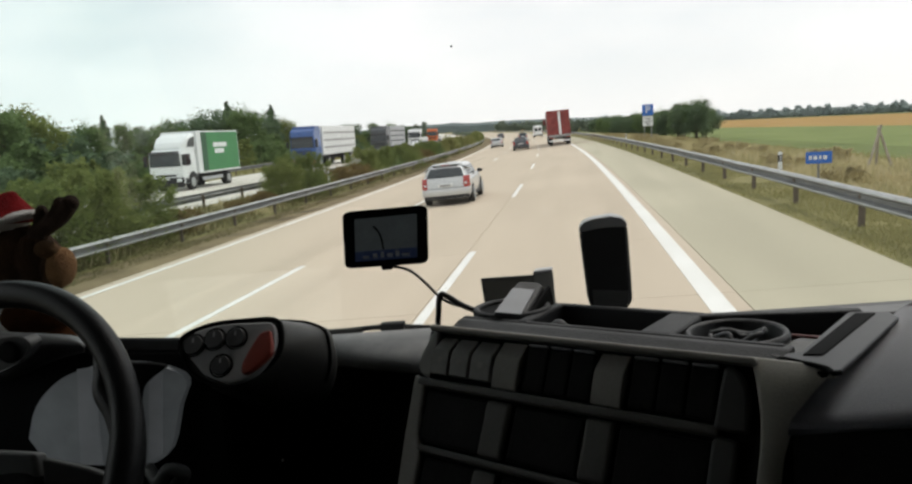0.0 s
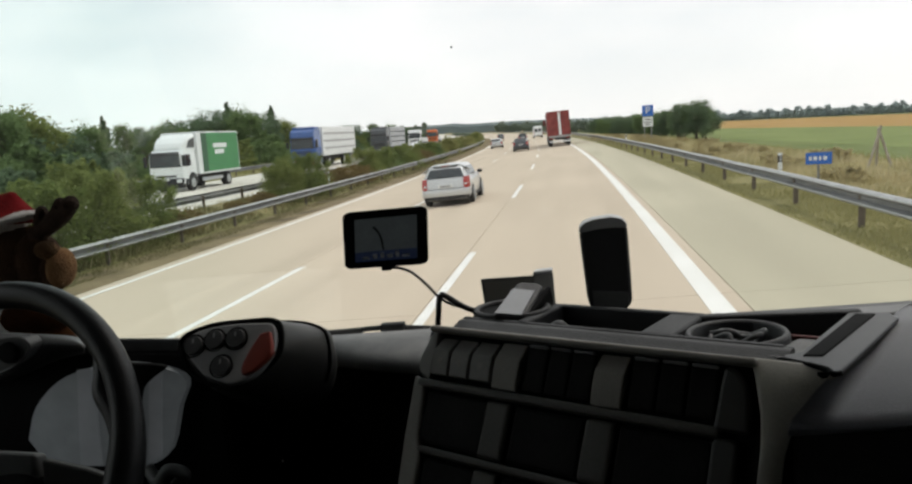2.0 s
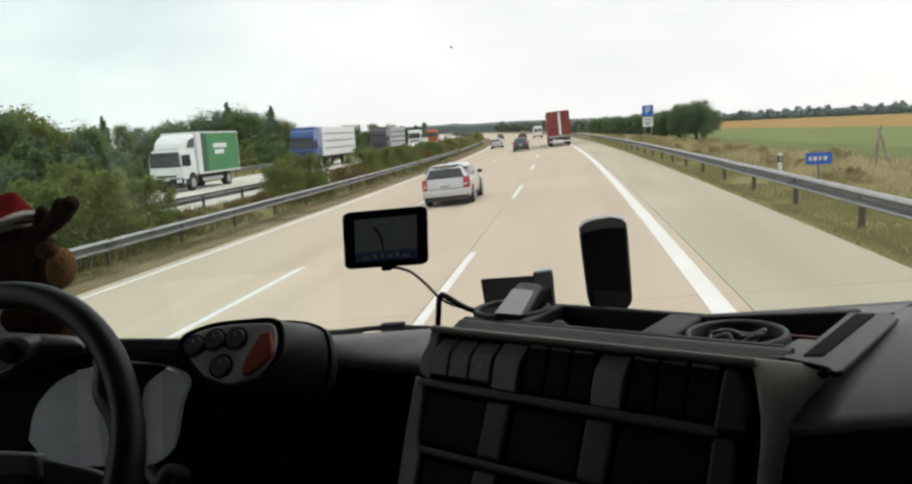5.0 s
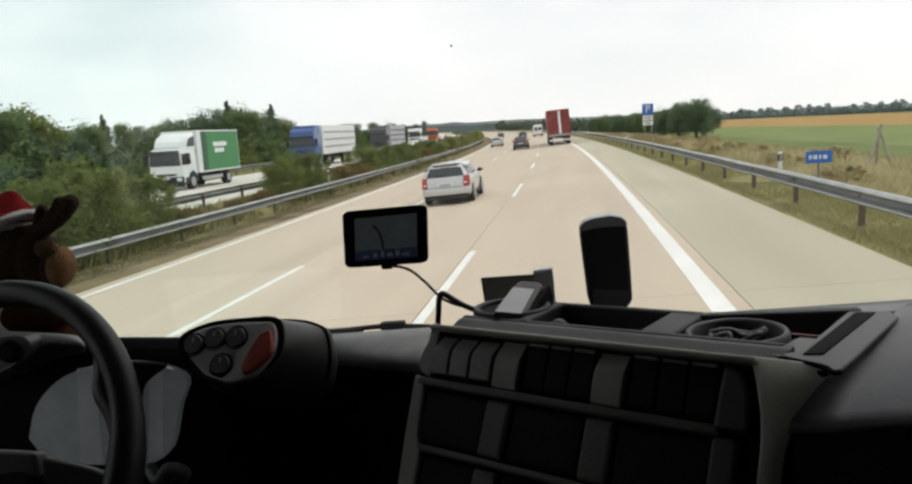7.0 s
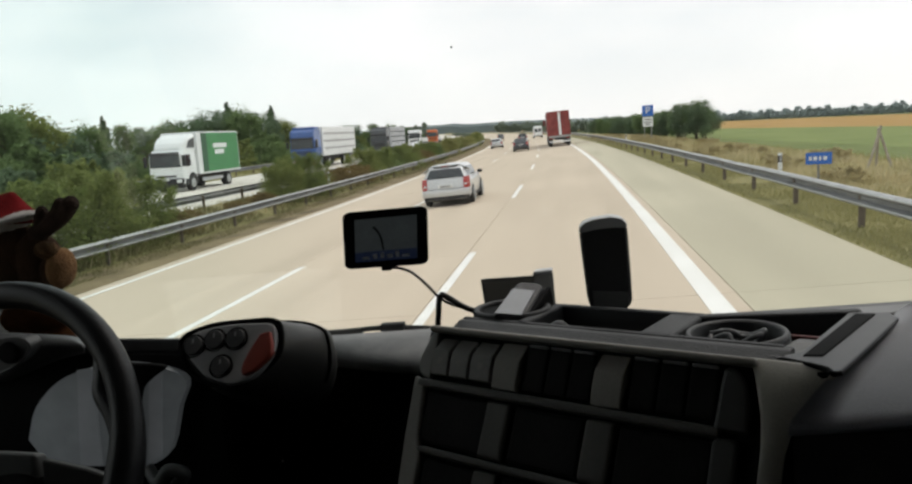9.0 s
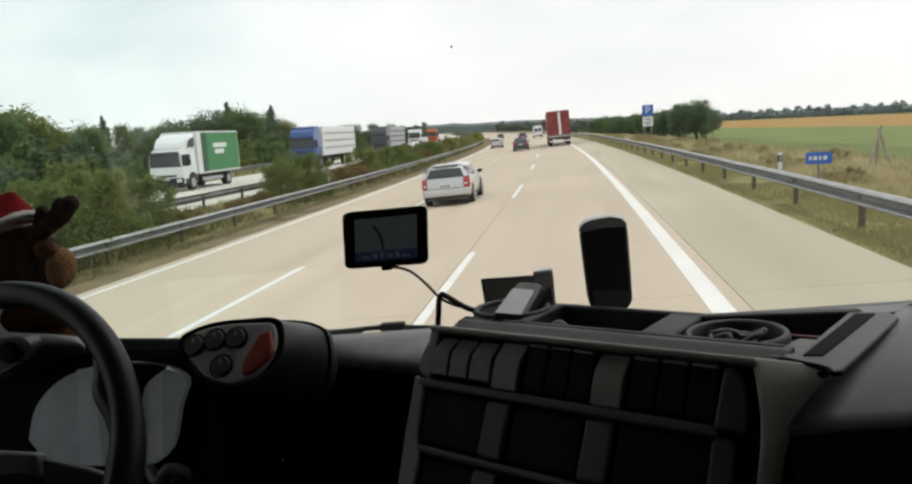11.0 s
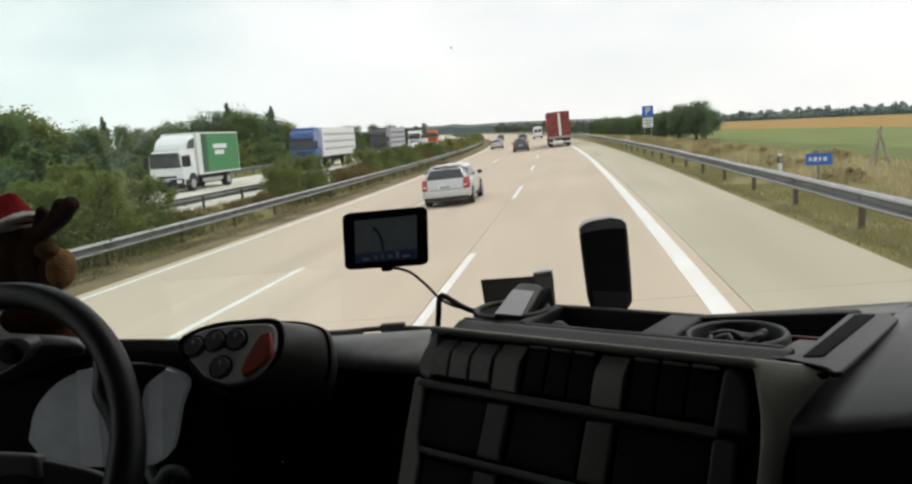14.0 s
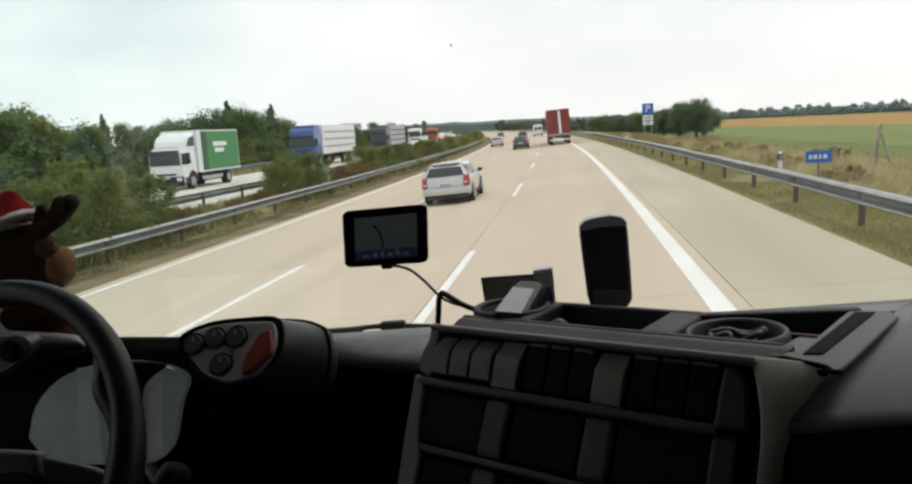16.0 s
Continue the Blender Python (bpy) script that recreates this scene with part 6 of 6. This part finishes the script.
tray_box("tray_floor", -0.02, 0.56, 0.02, 0.262, -0.062, -0.050, PLASTIC_BLACK, tray)
cab_part("front_rim", prism([(-0.005, 0.010, -0.016), (-0.005, 0.050, 0.0), (-0.005, 0.068, 0.0), (-0.005, 0.068, -0.055), (-0.005, 0.010, -0.055)], (0.500, 0, 0), 0.003, m=TRAY), PLASTIC, tray, "dark sloping front rim")
tray_box("rim_edge", -0.005, 0.485, 0.058, 0.069, -0.010, 0.0015, TRAY_GREY, tray, 0.003)
# paler plastic here puts the light on the floor into its colour
cab_part("corner_floor", prism([(0.462, 0.040, -0.004), (0.516, 0.026, -0.004), (0.522, 0.150, -0.014), (0.520, 0.215, -0.034), (0.470, 0.195, -0.034), (0.474, 0.150, -0.018)], (0, 0, -0.010), 0.003, 3, m=TRAY), DASH_MID, tray, "sloping floor beside the vent, coloured paler to look lit")
cab_part("holder_lobe", prism([(0.05 + 0.066 * math.cos(a), 0.118 + 0.058 * math.sin(a), 0.0) for a in [2 * math.pi * i / 28 for i in range(28)]], (0, 0, -0.055), 0.004, m=TRAY), PLASTIC, tray)
# black disc laid on the lobe paints the shade of a hollow
cab_part("holder_hole", prism([(0.044 + 0.050 * math.cos(a), 0.122 + 0.042 * math.sin(a), 0.0012) for a in [2 * math.pi * i / 28 for i in range(28)]], (0, 0, -0.02), m=TRAY), PLASTIC_BLACK, tray, "black disc standing in for the holder's dark hollow")
cab_part("holder_rim", tube([TRAY @ Vector((0.048 + 0.060 * math.cos(a), 0.120 + 0.052 * math.sin(a), 0.002)) for a in [2 * math.pi * i / 32 for i in range(32)]], 0.006, 8, closed=True), TRAY_GREY, tray, smooth=True)
tray_box("divider", 0.296, 0.346, 0.060, 0.168, -0.055, 0.002, TRAY_GREY, tray, 0.006)
tray_box("side_wall", 0.098, 0.118, 0.060, 0.172, -0.055, 0.003, TRAY_GREY, tray, 0.005)
tray_box("back_rim", 0.095, 0.345, 0.163, 0.176, -0.055, 0.003, PLASTIC, tray, 0.004)
cab_part("back_rim", prism([(0.327, 0.150, 0.002), (0.515, 0.232, 0.002), (0.530, 0.240, 0.002), (0.522, 0.256, 0.002), (0.327, 0.170, 0.002)], (0, 0, -0.057), 0.004, 3, m=TRAY), TRAY_GREY, tray)
cab_part("end_rim", prism([(0.494, 0.034, 0.0), (0.493, 0.0215, 0.0), (0.5187, 0.0118, 0.0), (0.5347, 0.0070, 0.0), (0.5475, 0.0000, 0.0), (0.5545, -0.0110, 0.0), (0.560, -0.004, 0.0), (0.564, 0.05, 0.0), (0.5735, 0.224, 0.0), (0.560, 0.246, 0.0), (0.514, 0.240, 0.0), (0.506, 0.050, 0.0)], (0, 0, -0.006), 0.002, 3, m=TRAY), BOX_GREY, tray)
cab_part("corner_lip", tube(spline([TRAY @ Vector(q) for q in ((0.4890, 0.0210, -0.006), (0.4950, 0.0190, -0.0015), (0.5187, 0.0108, -0.001), (0.5347, 0.0060, -0.001), (0.5480, -0.0012, -0.001), (0.5545, -0.0110, -0.001), (0.5605, -0.004, -0.002))], 4), 0.0030, 7), PLASTIC_BLACK, tray, "black lip along the tray corner", True)
cab_part("vent", prism([(0.5128, 0.0326, 0.0018), (0.5322, 0.0395, 0.0018), (0.5459, 0.2313, 0.0018), (0.5235, 0.2253, 0.0018)], (0, 0, -0.008), 0.001, m=TRAY), PLASTIC_BLACK, tray, "long black air vent")
ring, n = [], 36
bm = bmesh.new()
for r, z in ((0.062, -0.055), (0.062, -0.006), (0.059, -0.001), (0.0555, -0.001), (0.053, -0.005), (0.051, -0.050)):
    ring.append([bm.verts.new(TRAY @ Vector((0.410 + r * 1.05 * math.cos(2 * math.pi * i / n), 0.112 + r * math.sin(2 * math.pi * i / n), z))) for i in range(n)])
for a, b in zip(ring, ring[1:]):
    for i in range(n):
        bm.faces.new((a[i], a[(i + 1) % n], b[(i + 1) % n], b[i]))
bmesh.ops.recalc_face_normals(bm, faces=bm.faces[:])
cab_part("cup_ring", bm, PLASTIC, tray, "round cup holder ring", True)

coil = cab_thing("cord_coil", TRAY @ Vector((0.41, 0.112, -0.05)), "tangled grey cord lying in the cup holder", "cord")
rng = np.random.default_rng(9)
knot = [TRAY @ Vector((0.41 + (0.022 + 0.014 * math.sin(i * 1.7)) * math.cos(i * 0.83), 0.112 + (0.022 + 0.013 * math.sin(i * 1.1)) * math.sin(i * 0.83), -0.044 + 0.045 * i / 34 + 0.006 * rng.normal())) for i in range(35)]
cab_part("cord", tube(spline(knot, 4), 0.0036, 7), BOX_GREY, coil, smooth=True)
lump = cab_thing("plug", TRAY @ Vector((0.15, 0.11, -0.05)), "small round black plug lying in the tray", "plug")
cab_part("plug_body", ball(TRAY @ Vector((0.145, 0.105, -0.028)), (0.019, 0.015, 0.024)), BOX_GREY, lump, smooth=True)
red_bit = cab_thing("lighter", TRAY @ Vector((0.46, 0.21, -0.05)), "small red lighter lying in the tray", "lighter")
cab_part("lighter_body", box((0.452, 0.168, -0.023), (0.500, 0.175, -0.0175), 0.002, 3, m=TRAY), LIGHTER_RED, red_bit)

# ---- steering wheel ----
HUB = Vector((-0.814, 0.831, -0.354))
tl, yw = radians(25.5), radians(-4.6)
WN = Vector((math.sin(yw) * math.cos(tl), -math.cos(yw) * math.cos(tl), math.sin(tl)))
WA = Vector((0, 0, 1)).cross(WN).normalized()
WB = WN.cross(WA)
WHEEL = Matrix.Translation(HUB) @ Matrix((WA, WB, WN)).transposed().to_4x4()
sw = cab_thing("steering_wheel", HUB, "black worn leather steering wheel with grey spokes", "steering wheel")
circle = [2 * math.pi * i / 64 for i in range(64)]
cab_part("rim", tube([WHEEL @ Vector((0.2275 * math.cos(a), 0.2275 * math.sin(a), 0)) for a in circle], 0.020, 12, closed=True,
                 radii=[0.0195 + 0.004 * max(0, math.cos(2 * (a + 0.10))) ** 6 for a in circle]), LEATHER, sw, smooth=True)
cab_part("hub", prism([(p[0], p[1] - 0.06, -0.05) for p in round_rect(0.17, 0.12, 0.05)], (0, 0, 0.03), 0.012, 3, m=WHEEL), PLASTIC_BLACK, sw)
for sgn in (-1, 1):
    a = radians(-38)
    tip = (sgn * 0.222 * math.cos(a), 0.222 * math.sin(a), -0.004)
    cab_part("spoke", tube(spline([(WHEEL @ Vector(q)) for q in ((sgn * 0.06, -0.08, -0.03), (sgn * 0.14, -0.11, -0.02), tip)], 4), 0.022, 10), PLASTIC_GREY, sw, smooth=True)
cab_part("hub_cover", prism([(-0.90, 0.845, -0.338), (-0.787, 0.84, -0.343), (-0.737, 0.84, -0.348), (-0.742, 0.84, -0.395), (-0.745, 0.84, -0.43), (-0.90, 0.845, -0.43)], (0, 0.025, -0.01), 0.006, 3), SPOKE_GREY, sw, "grey wheel hub cover")
cab_part("spoke_cover", prism([(-0.733, 0.843, -0.356), (-0.672, 0.843, -0.371), (-0.640, 0.843, -0.384), (-0.645, 0.843, -0.43), (-0.741, 0.843, -0.43)], (0, 0.02, -0.008), 0.006, 3), SPOKE_DARK, sw)
cab_part("grip_pad", tube(spline([WHEEL @ Vector((q[0] * math.cos(radians(q[1])), q[0] * math.sin(radians(q[1])), -0.004)) for q in ((0.226, 40), (0.211, 32), (0.202, 26), (0.212, 17), (0.224, 5))], 5), 0.018, 9, radii=None), LEATHER, sw, smooth=True)
cab_part("column", cylinder(0.045, 0.05, 0.30, WHEEL @ pose(0, -0.10, -0.05, 165, 0, 0), 24), PLASTIC_BLACK, sw)
cab_part("stalk", tube(spline([(-0.99, 0.95, -0.385), (-0.90, 0.945, -0.403), (-0.845, 0.94, -0.412)], 4), 0.011, 9), PLASTIC_GREY, sw, "grey column stalk", True)
cab_part("stalk_end", tube([(-0.845, 0.94, -0.412), (-0.838, 0.94, -0.413), (-0.832, 0.94, -0.414)], 0.014, 10), PLASTIC_BLACK, sw, smooth=True)
cab_part("ignition_key", tube(spline([(-0.70, 1.02, -0.455), (-0.675, 1.00, -0.47), (-0.655, 1.00, -0.45), (-0.635, 1.01, -0.462), (-0.66, 1.02, -0.485)], 5), 0.010, 8), SPOKE_GREY, sw, smooth=True)

# ---- plush reindeer on the dashboard ----
bm = bmesh.new()


def lump_of(bm, center, radii, index, turned=0):
    before = set(bm.faces)
    ball((0, 0, 0), radii, bm, Matrix.Translation(center) @ pose(0, 0, 0, 0, turned, 0), 20, 14)
    for f in set(bm.faces) - before:
        f.material_index, f.smooth = index, True


lump_of(bm, (-1.065, 1.29, -0.305), (0.07, 0.05, 0.05), 4)
lump_of(bm, (-1.065, 1.29, -0.252), (0.074, 0.05, 0.040), 4)          # body
lump_of(bm, (-1.050, 1.25, -0.132), (0.066, 0.06, 0.066), 0)          # head
lump_of(bm, (-0.995, 1.235, -0.140), (0.044, 0.04, 0.056), 0)         # cheek
lump_of(bm, (-0.955, 1.222, -0.160), (0.022, 0.032, 0.036), 0, 6)     # snout
lump_of(bm, (-0.934, 1.212, -0.153), (0.0215, 0.032, 0.037), 2, 10)   # muzzle
lump_of(bm, (-0.946, 1.198, -0.117), (0.022, 0.020, 0.0165), 6, 14)   # brow
lump_of(bm, (-1.042, 1.235, -0.064), (0.066, 0.055, 0.0135), 3, -12)  # hat brim
before = set(bm.faces)
tube(spline([(-1.046, 1.24, -0.056), (-1.042, 1.24, -0.040), (-1.034, 1.24, -0.024), (-1.026, 1.24, -0.010)], 3), 0.05, 18, bm, radii=[0.058, 0.058, 0.054, 0.049, 0.042, 0.035, 0.027, 0.019, 0.012, 0.006])
for f in set(bm.faces) - before:                                      # pointed hat
    f.material_index, f.smooth = 1, True
for pts, r in ((((-0.988, 1.225, -0.090), (-0.958, 1.222, -0.080), (-0.920, 1.22, -0.060), (-0.896, 1.215, -0.040)), 0.0150), (((-0.948, 1.222, -0.070), (-0.931, 1.22, -0.054), (-0.919, 1.22, -0.039)), 0.0125),
               (((-0.980, 1.225, -0.084), (-0.970, 1.225, -0.064), (-0.963, 1.225, -0.049)), 0.0110)):
    before = set(bm.faces)
    tube(spline(pts, 5), r, 10, bm)
    for f in set(bm.faces) - before:
        f.material_index, f.smooth = 5, True
    lump_of(bm, pts[-1], (r, r, r), 5)
rough_toy = link("plush_toy", bm, [PLUSH, FELT_RED, PLUSH_PALE, PLUSH_WHITE, ORANGE_TOY, PLUSH_DARK, PLUSH_BROW])
skin_of = rough_toy.modifiers.new("skin", "REMESH")
skin_of.mode, skin_of.voxel_size, skin_of.use_smooth_shade = "VOXEL", 0.0028, True
me = bpy.data.meshes.new_from_object(rough_toy.evaluated_get(bpy.context.evaluated_depsgraph_get()))
rough_toy.modifiers.clear()
picked = []
for face_ in me.polygons:
    near = rough_toy.closest_point_on_mesh(face_.center)
    picked.append(rough_toy.data.polygons[near[3]].material_index)
me.materials.clear()
for m_ in rough_toy.data.materials:
    me.materials.append(m_)
me.polygons.foreach_set("material_index", picked)
me.polygons.foreach_set("use_smooth", [True] * len(me.polygons))
bpy.data.objects.remove(rough_toy)
toy = new("plush_toy", me)
toy.matrix_world = CAB
tagged(toy, "brown plush reindeer toy wearing a red and white hat", "toy")

# ---- navigation device ----
nav = cab_thing("navigation_device", (-0.312, 1.16, -0.19), "black portable navigation device with a dim map screen", "navigation device")
outline = []
for p in round_rect(1.0, 1.0, 0.09, 6):
    s_, t_ = p[0] + 0.5, p[1] + 0.5
    q = Vector((-0.3848, 1.15, -0.1885)).lerp(Vector((-0.2475, 1.15, -0.1905)), s_).lerp(Vector((-0.3775, 1.15, -0.0985)).lerp(Vector((-0.2385, 1.15, -0.0995)), s_), t_)
    outline.append(q + Vector((0, 0, 0.003 * (1 - (2 * s_ - 1) ** 2) * (1 if t_ > 0.5 else -0.3))))
body = cab_part("housing", prism(outline, (-0.006, 0.022, -0.003)), PLASTIC_BLACK, nav)
screen = cab_part("screen", prism([(-0.3585, 1.1485, -0.111), (-0.257, 1.1485, -0.111), (-0.2645, 1.1485, -0.1795), (-0.3655, 1.1485, -0.1785)], (0, 0.003, 0)), SCREEN, nav, "dim grey-green map")
cab_part("status_bar", prism([(-0.3638, 1.1478, -0.163), (-0.2628, 1.1478, -0.163), (-0.2645, 1.1478, -0.1795), (-0.3655, 1.1478, -0.1785)], (0, 0.001, 0)), SCREEN_BLUE, screen)
cab_part("route_line", tube(spline([(-0.329, 1.1476, -0.124), (-0.322, 1.1476, -0.133), (-0.318, 1.1476, -0.146), (-0.317, 1.1476, -0.162)], 5), 0.0016, 6), SCREEN_DARK, screen)
for x, w, h in ((-0.352, 0.010, 0.004), (-0.335, 0.007, 0.007), (-0.322, 0.005, 0.009), (-0.312, 0.009, 0.006), (-0.298, 0.006, 0.010), (-0.288, 0.012, 0.004)):
    cab_part("bar", box((x, 1.1470, -0.175), (x + w, 1.1475, -0.175 + h)), PHONE_GREY, screen)
cab_part("socket", box((-0.326, 1.152, -0.197), (-0.308, 1.168, -0.187), 0.003), PLASTIC_BLACK, nav)
cab_part("mount_arm", tube(spline([(-0.315, 1.170, -0.147), (-0.34, 1.25, -0.158), (-0.375, 1.38, -0.174), (-0.402, 1.48, -0.186)], 4), 0.010, 8), PLASTIC_BLACK, nav, smooth=True)
cab_part("suction_cup", cylinder(0.032, 0.024, 0.018, pose(-0.405, 1.512, -0.188, 80, 0, 0), 24), PLASTIC_BLACK, nav)
cord = cab_thing("power_cable", (-0.21, 1.19, -0.285), "thin black power cable looping down to the tray", "cable")
cab_part("cable", tube(spline([(-0.318, 1.165, -0.194), (-0.300, 1.165, -0.196), (-0.280, 1.168, -0.206), (-0.258, 1.17, -0.229), (-0.240, 1.17, -0.251), (-0.222, 1.18, -0.266), (-0.200, 1.19, -0.277), (-0.178, 1.19, -0.290)], 6), 0.0024, 7), CABLE, cord, smooth=True)
cab_part("cable_loop", tube(spline([(-0.178, 1.185, -0.284), (-0.205, 1.18, -0.270), (-0.228, 1.17, -0.250), (-0.236, 1.168, -0.246), (-0.241, 1.168, -0.255), (-0.244, 1.17, -0.272), (-0.250, 1.18, -0.300), (-0.252, 1.19, -0.332)], 6), 0.0048, 7), CABLE, cord, smooth=True)

# ---- handset, box and phone behind the tray ----
hand_set = cab_thing("handheld_device", (0.03, 1.22, -0.30), "upright black handheld device with a silver top", "handset")
cab_part("casing", prism([(-0.0101, 1.2000, -0.1737), (-0.0072, 1.2000, -0.1609), (0.0062, 1.2000, -0.1537), (0.0407, 1.2000, -0.1514), (0.0591, 1.2000, -0.1568), (0.0647, 1.2000, -0.1656), (0.0653, 1.2000, -0.1804), (0.0651, 1.2000, -0.2420), (0.0643, 1.2000, -0.2873), (0.0542, 1.2000, -0.3008), (-0.0013, 1.2000, -0.2968), (-0.0061, 1.2000, -0.2763), (-0.0083, 1.2000, -0.2266)], (0, 0.035, 0), 0.006, 3), PLASTIC, hand_set)
cab_part("silver_cap", prism([(-0.0107, 1.1970, -0.1695), (-0.0090, 1.1970, -0.1613), (-0.0021, 1.1970, -0.1545), (0.0119, 1.1970, -0.1502), (0.0409, 1.1970, -0.1478), (0.0566, 1.1970, -0.1520), (0.0640, 1.1970, -0.1596), (0.0652, 1.1970, -0.1680), (0.0483, 1.1970, -0.1665), (0.0304, 1.1970, -0.1658), (0.0123, 1.1970, -0.1669), (-0.0016, 1.1970, -0.1694)], (0, 0.040, 0), 0.0025, 3), SILVER_EDGE, hand_set, "silver rounded top")
# paler grey carries the glare seen on the keypad
cab_part("keypad", prism([(0.0032, 1.1985, -0.2642), (0.0583, 1.1985, -0.2704), (0.0588, 1.1985, -0.2865), (0.0518, 1.1985, -0.2955), (0.0027, 1.1985, -0.2919)], (0, 0.003, 0), 0.001), SPOKE_GREY, hand_set, "keypad with its glare painted in grey")
cab_part("foot", box((0.0, 1.20, -0.345), (0.055, 1.26, -0.296), 0.008), PLASTIC_BLACK, hand_set)
carton = cab_thing("electronics_box", (-0.13, 1.36, -0.36), "flat black box with a grey end standing on the dashboard", "box")
cab_part("front", prism([(-0.194, 1.33, -0.256), (-0.096, 1.33, -0.257), (-0.100, 1.33, -0.37), (-0.188, 1.33, -0.37)], (-0.004, 0.03, -0.006), 0.003), BUTTON, carton)
cab_part("front_panel", prism([(-0.188, 1.3285, -0.263), (-0.104, 1.3285, -0.264), (-0.107, 1.3285, -0.36), (-0.182, 1.3285, -0.36)], (0, 0.002, 0), 0.0008), TRIM, carton)
cab_part("end", prism([(-0.099, 1.328, -0.255), (-0.064, 1.345, -0.256), (-0.064, 1.345, -0.37), (-0.106, 1.328, -0.37)], (-0.002, 0.03, -0.006), 0.002), BUTTON, carton)
# silver piece paints the highlight on the box's top edge
cab_part("rim", prism([(-0.0985, 1.324, -0.2495), (-0.0645, 1.340, -0.2505), (-0.0645, 1.372, -0.2525), (-0.096, 1.360, -0.2515)], (0, 0, -0.007), 0.003, 3), SILVER_EDGE, carton, "pale rim painted for the top edge's highlight")
phone = cab_thing("mobile_phone", (-0.12, 1.13, -0.283), "grey mobile phone leaning in a round holder", "phone")
cab_part("case", prism([(-0.151, 1.12, -0.274), (-0.104, 1.12, -0.280), (-0.084, 1.18, -0.2595), (-0.076, 1.20, -0.2515), (-0.083, 1.205, -0.2455), (-0.110, 1.205, -0.2415), (-0.117, 1.20, -0.2435)], (0.006, 0.006, -0.012), 0.003, 3), PLASTIC, phone)
# the sky's reflection on the screen is put into its grey colour
cab_part("glass", prism([(-0.147, 1.1215, -0.2715), (-0.107, 1.1215, -0.2775), (-0.088, 1.182, -0.2545), (-0.122, 1.182, -0.2485)], (0.0, -0.001, 0.0015)), PHONE_GREY, phone, "screen painted grey as if reflecting the sky")
cab_part("cradle", prism([(-0.104, 1.13, -0.283), (-0.070, 1.205, -0.252), (-0.066, 1.215, -0.30), (-0.098, 1.15, -0.31)], (0.008, -0.002, 0), 0.003), PLASTIC_BLACK, phone)

# ---- wiper resting below the windscreen ----
wip = cab_thing("windscreen_wiper", (-0.45, 1.64, -0.42), "black windscreen wiper resting at the glass edge", "wiper")
cab_part("blade", tube(spline([(-0.64, 1.60, -0.410), (-0.55, 1.60, -0.404), (-0.45, 1.60, -0.402), (-0.33, 1.60, -0.413)], 4), 0.006, 6), RUBBER, wip, smooth=True)
cab_part("arm_joint", box((-0.470, 1.59, -0.410), (-0.414, 1.61, -0.3915), 0.004, 3), RUBBER, wip)
cab_part("blade_cap", box((-0.60, 1.594, -0.412), (-0.512, 1.606, -0.3985), 0.003, 3), BAR, wip, "dull grey end of the blade")

# ---- a speck of dirt on the glass ----
speck = cab_thing("dirt_speck", (-0.2222, 1.4665, 0.1726), "tiny dark speck stuck on the windscreen glass", "speck")
cab_part("speck_body", ball((-0.2222, 1.4665, 0.1726), (0.0022, 0.0012, 0.0022)), RUBBER, speck)


# ---- concrete slabs of the near carriageway ----
for x0, x1 in LANES:
    slab = quad_box("slab", x1 - x0 - 0.008, 4.994, 0.05, CONCRETE_GREY if x0 > 4 else CONCRETE)
    for i in range(41):
        s = new("slab", slab)
        s.parent = road
        s.matrix_local = at((x0 + x1) / 2, -2.5 + 5 * i, 0.0015 * random.uniform(-1, 1))
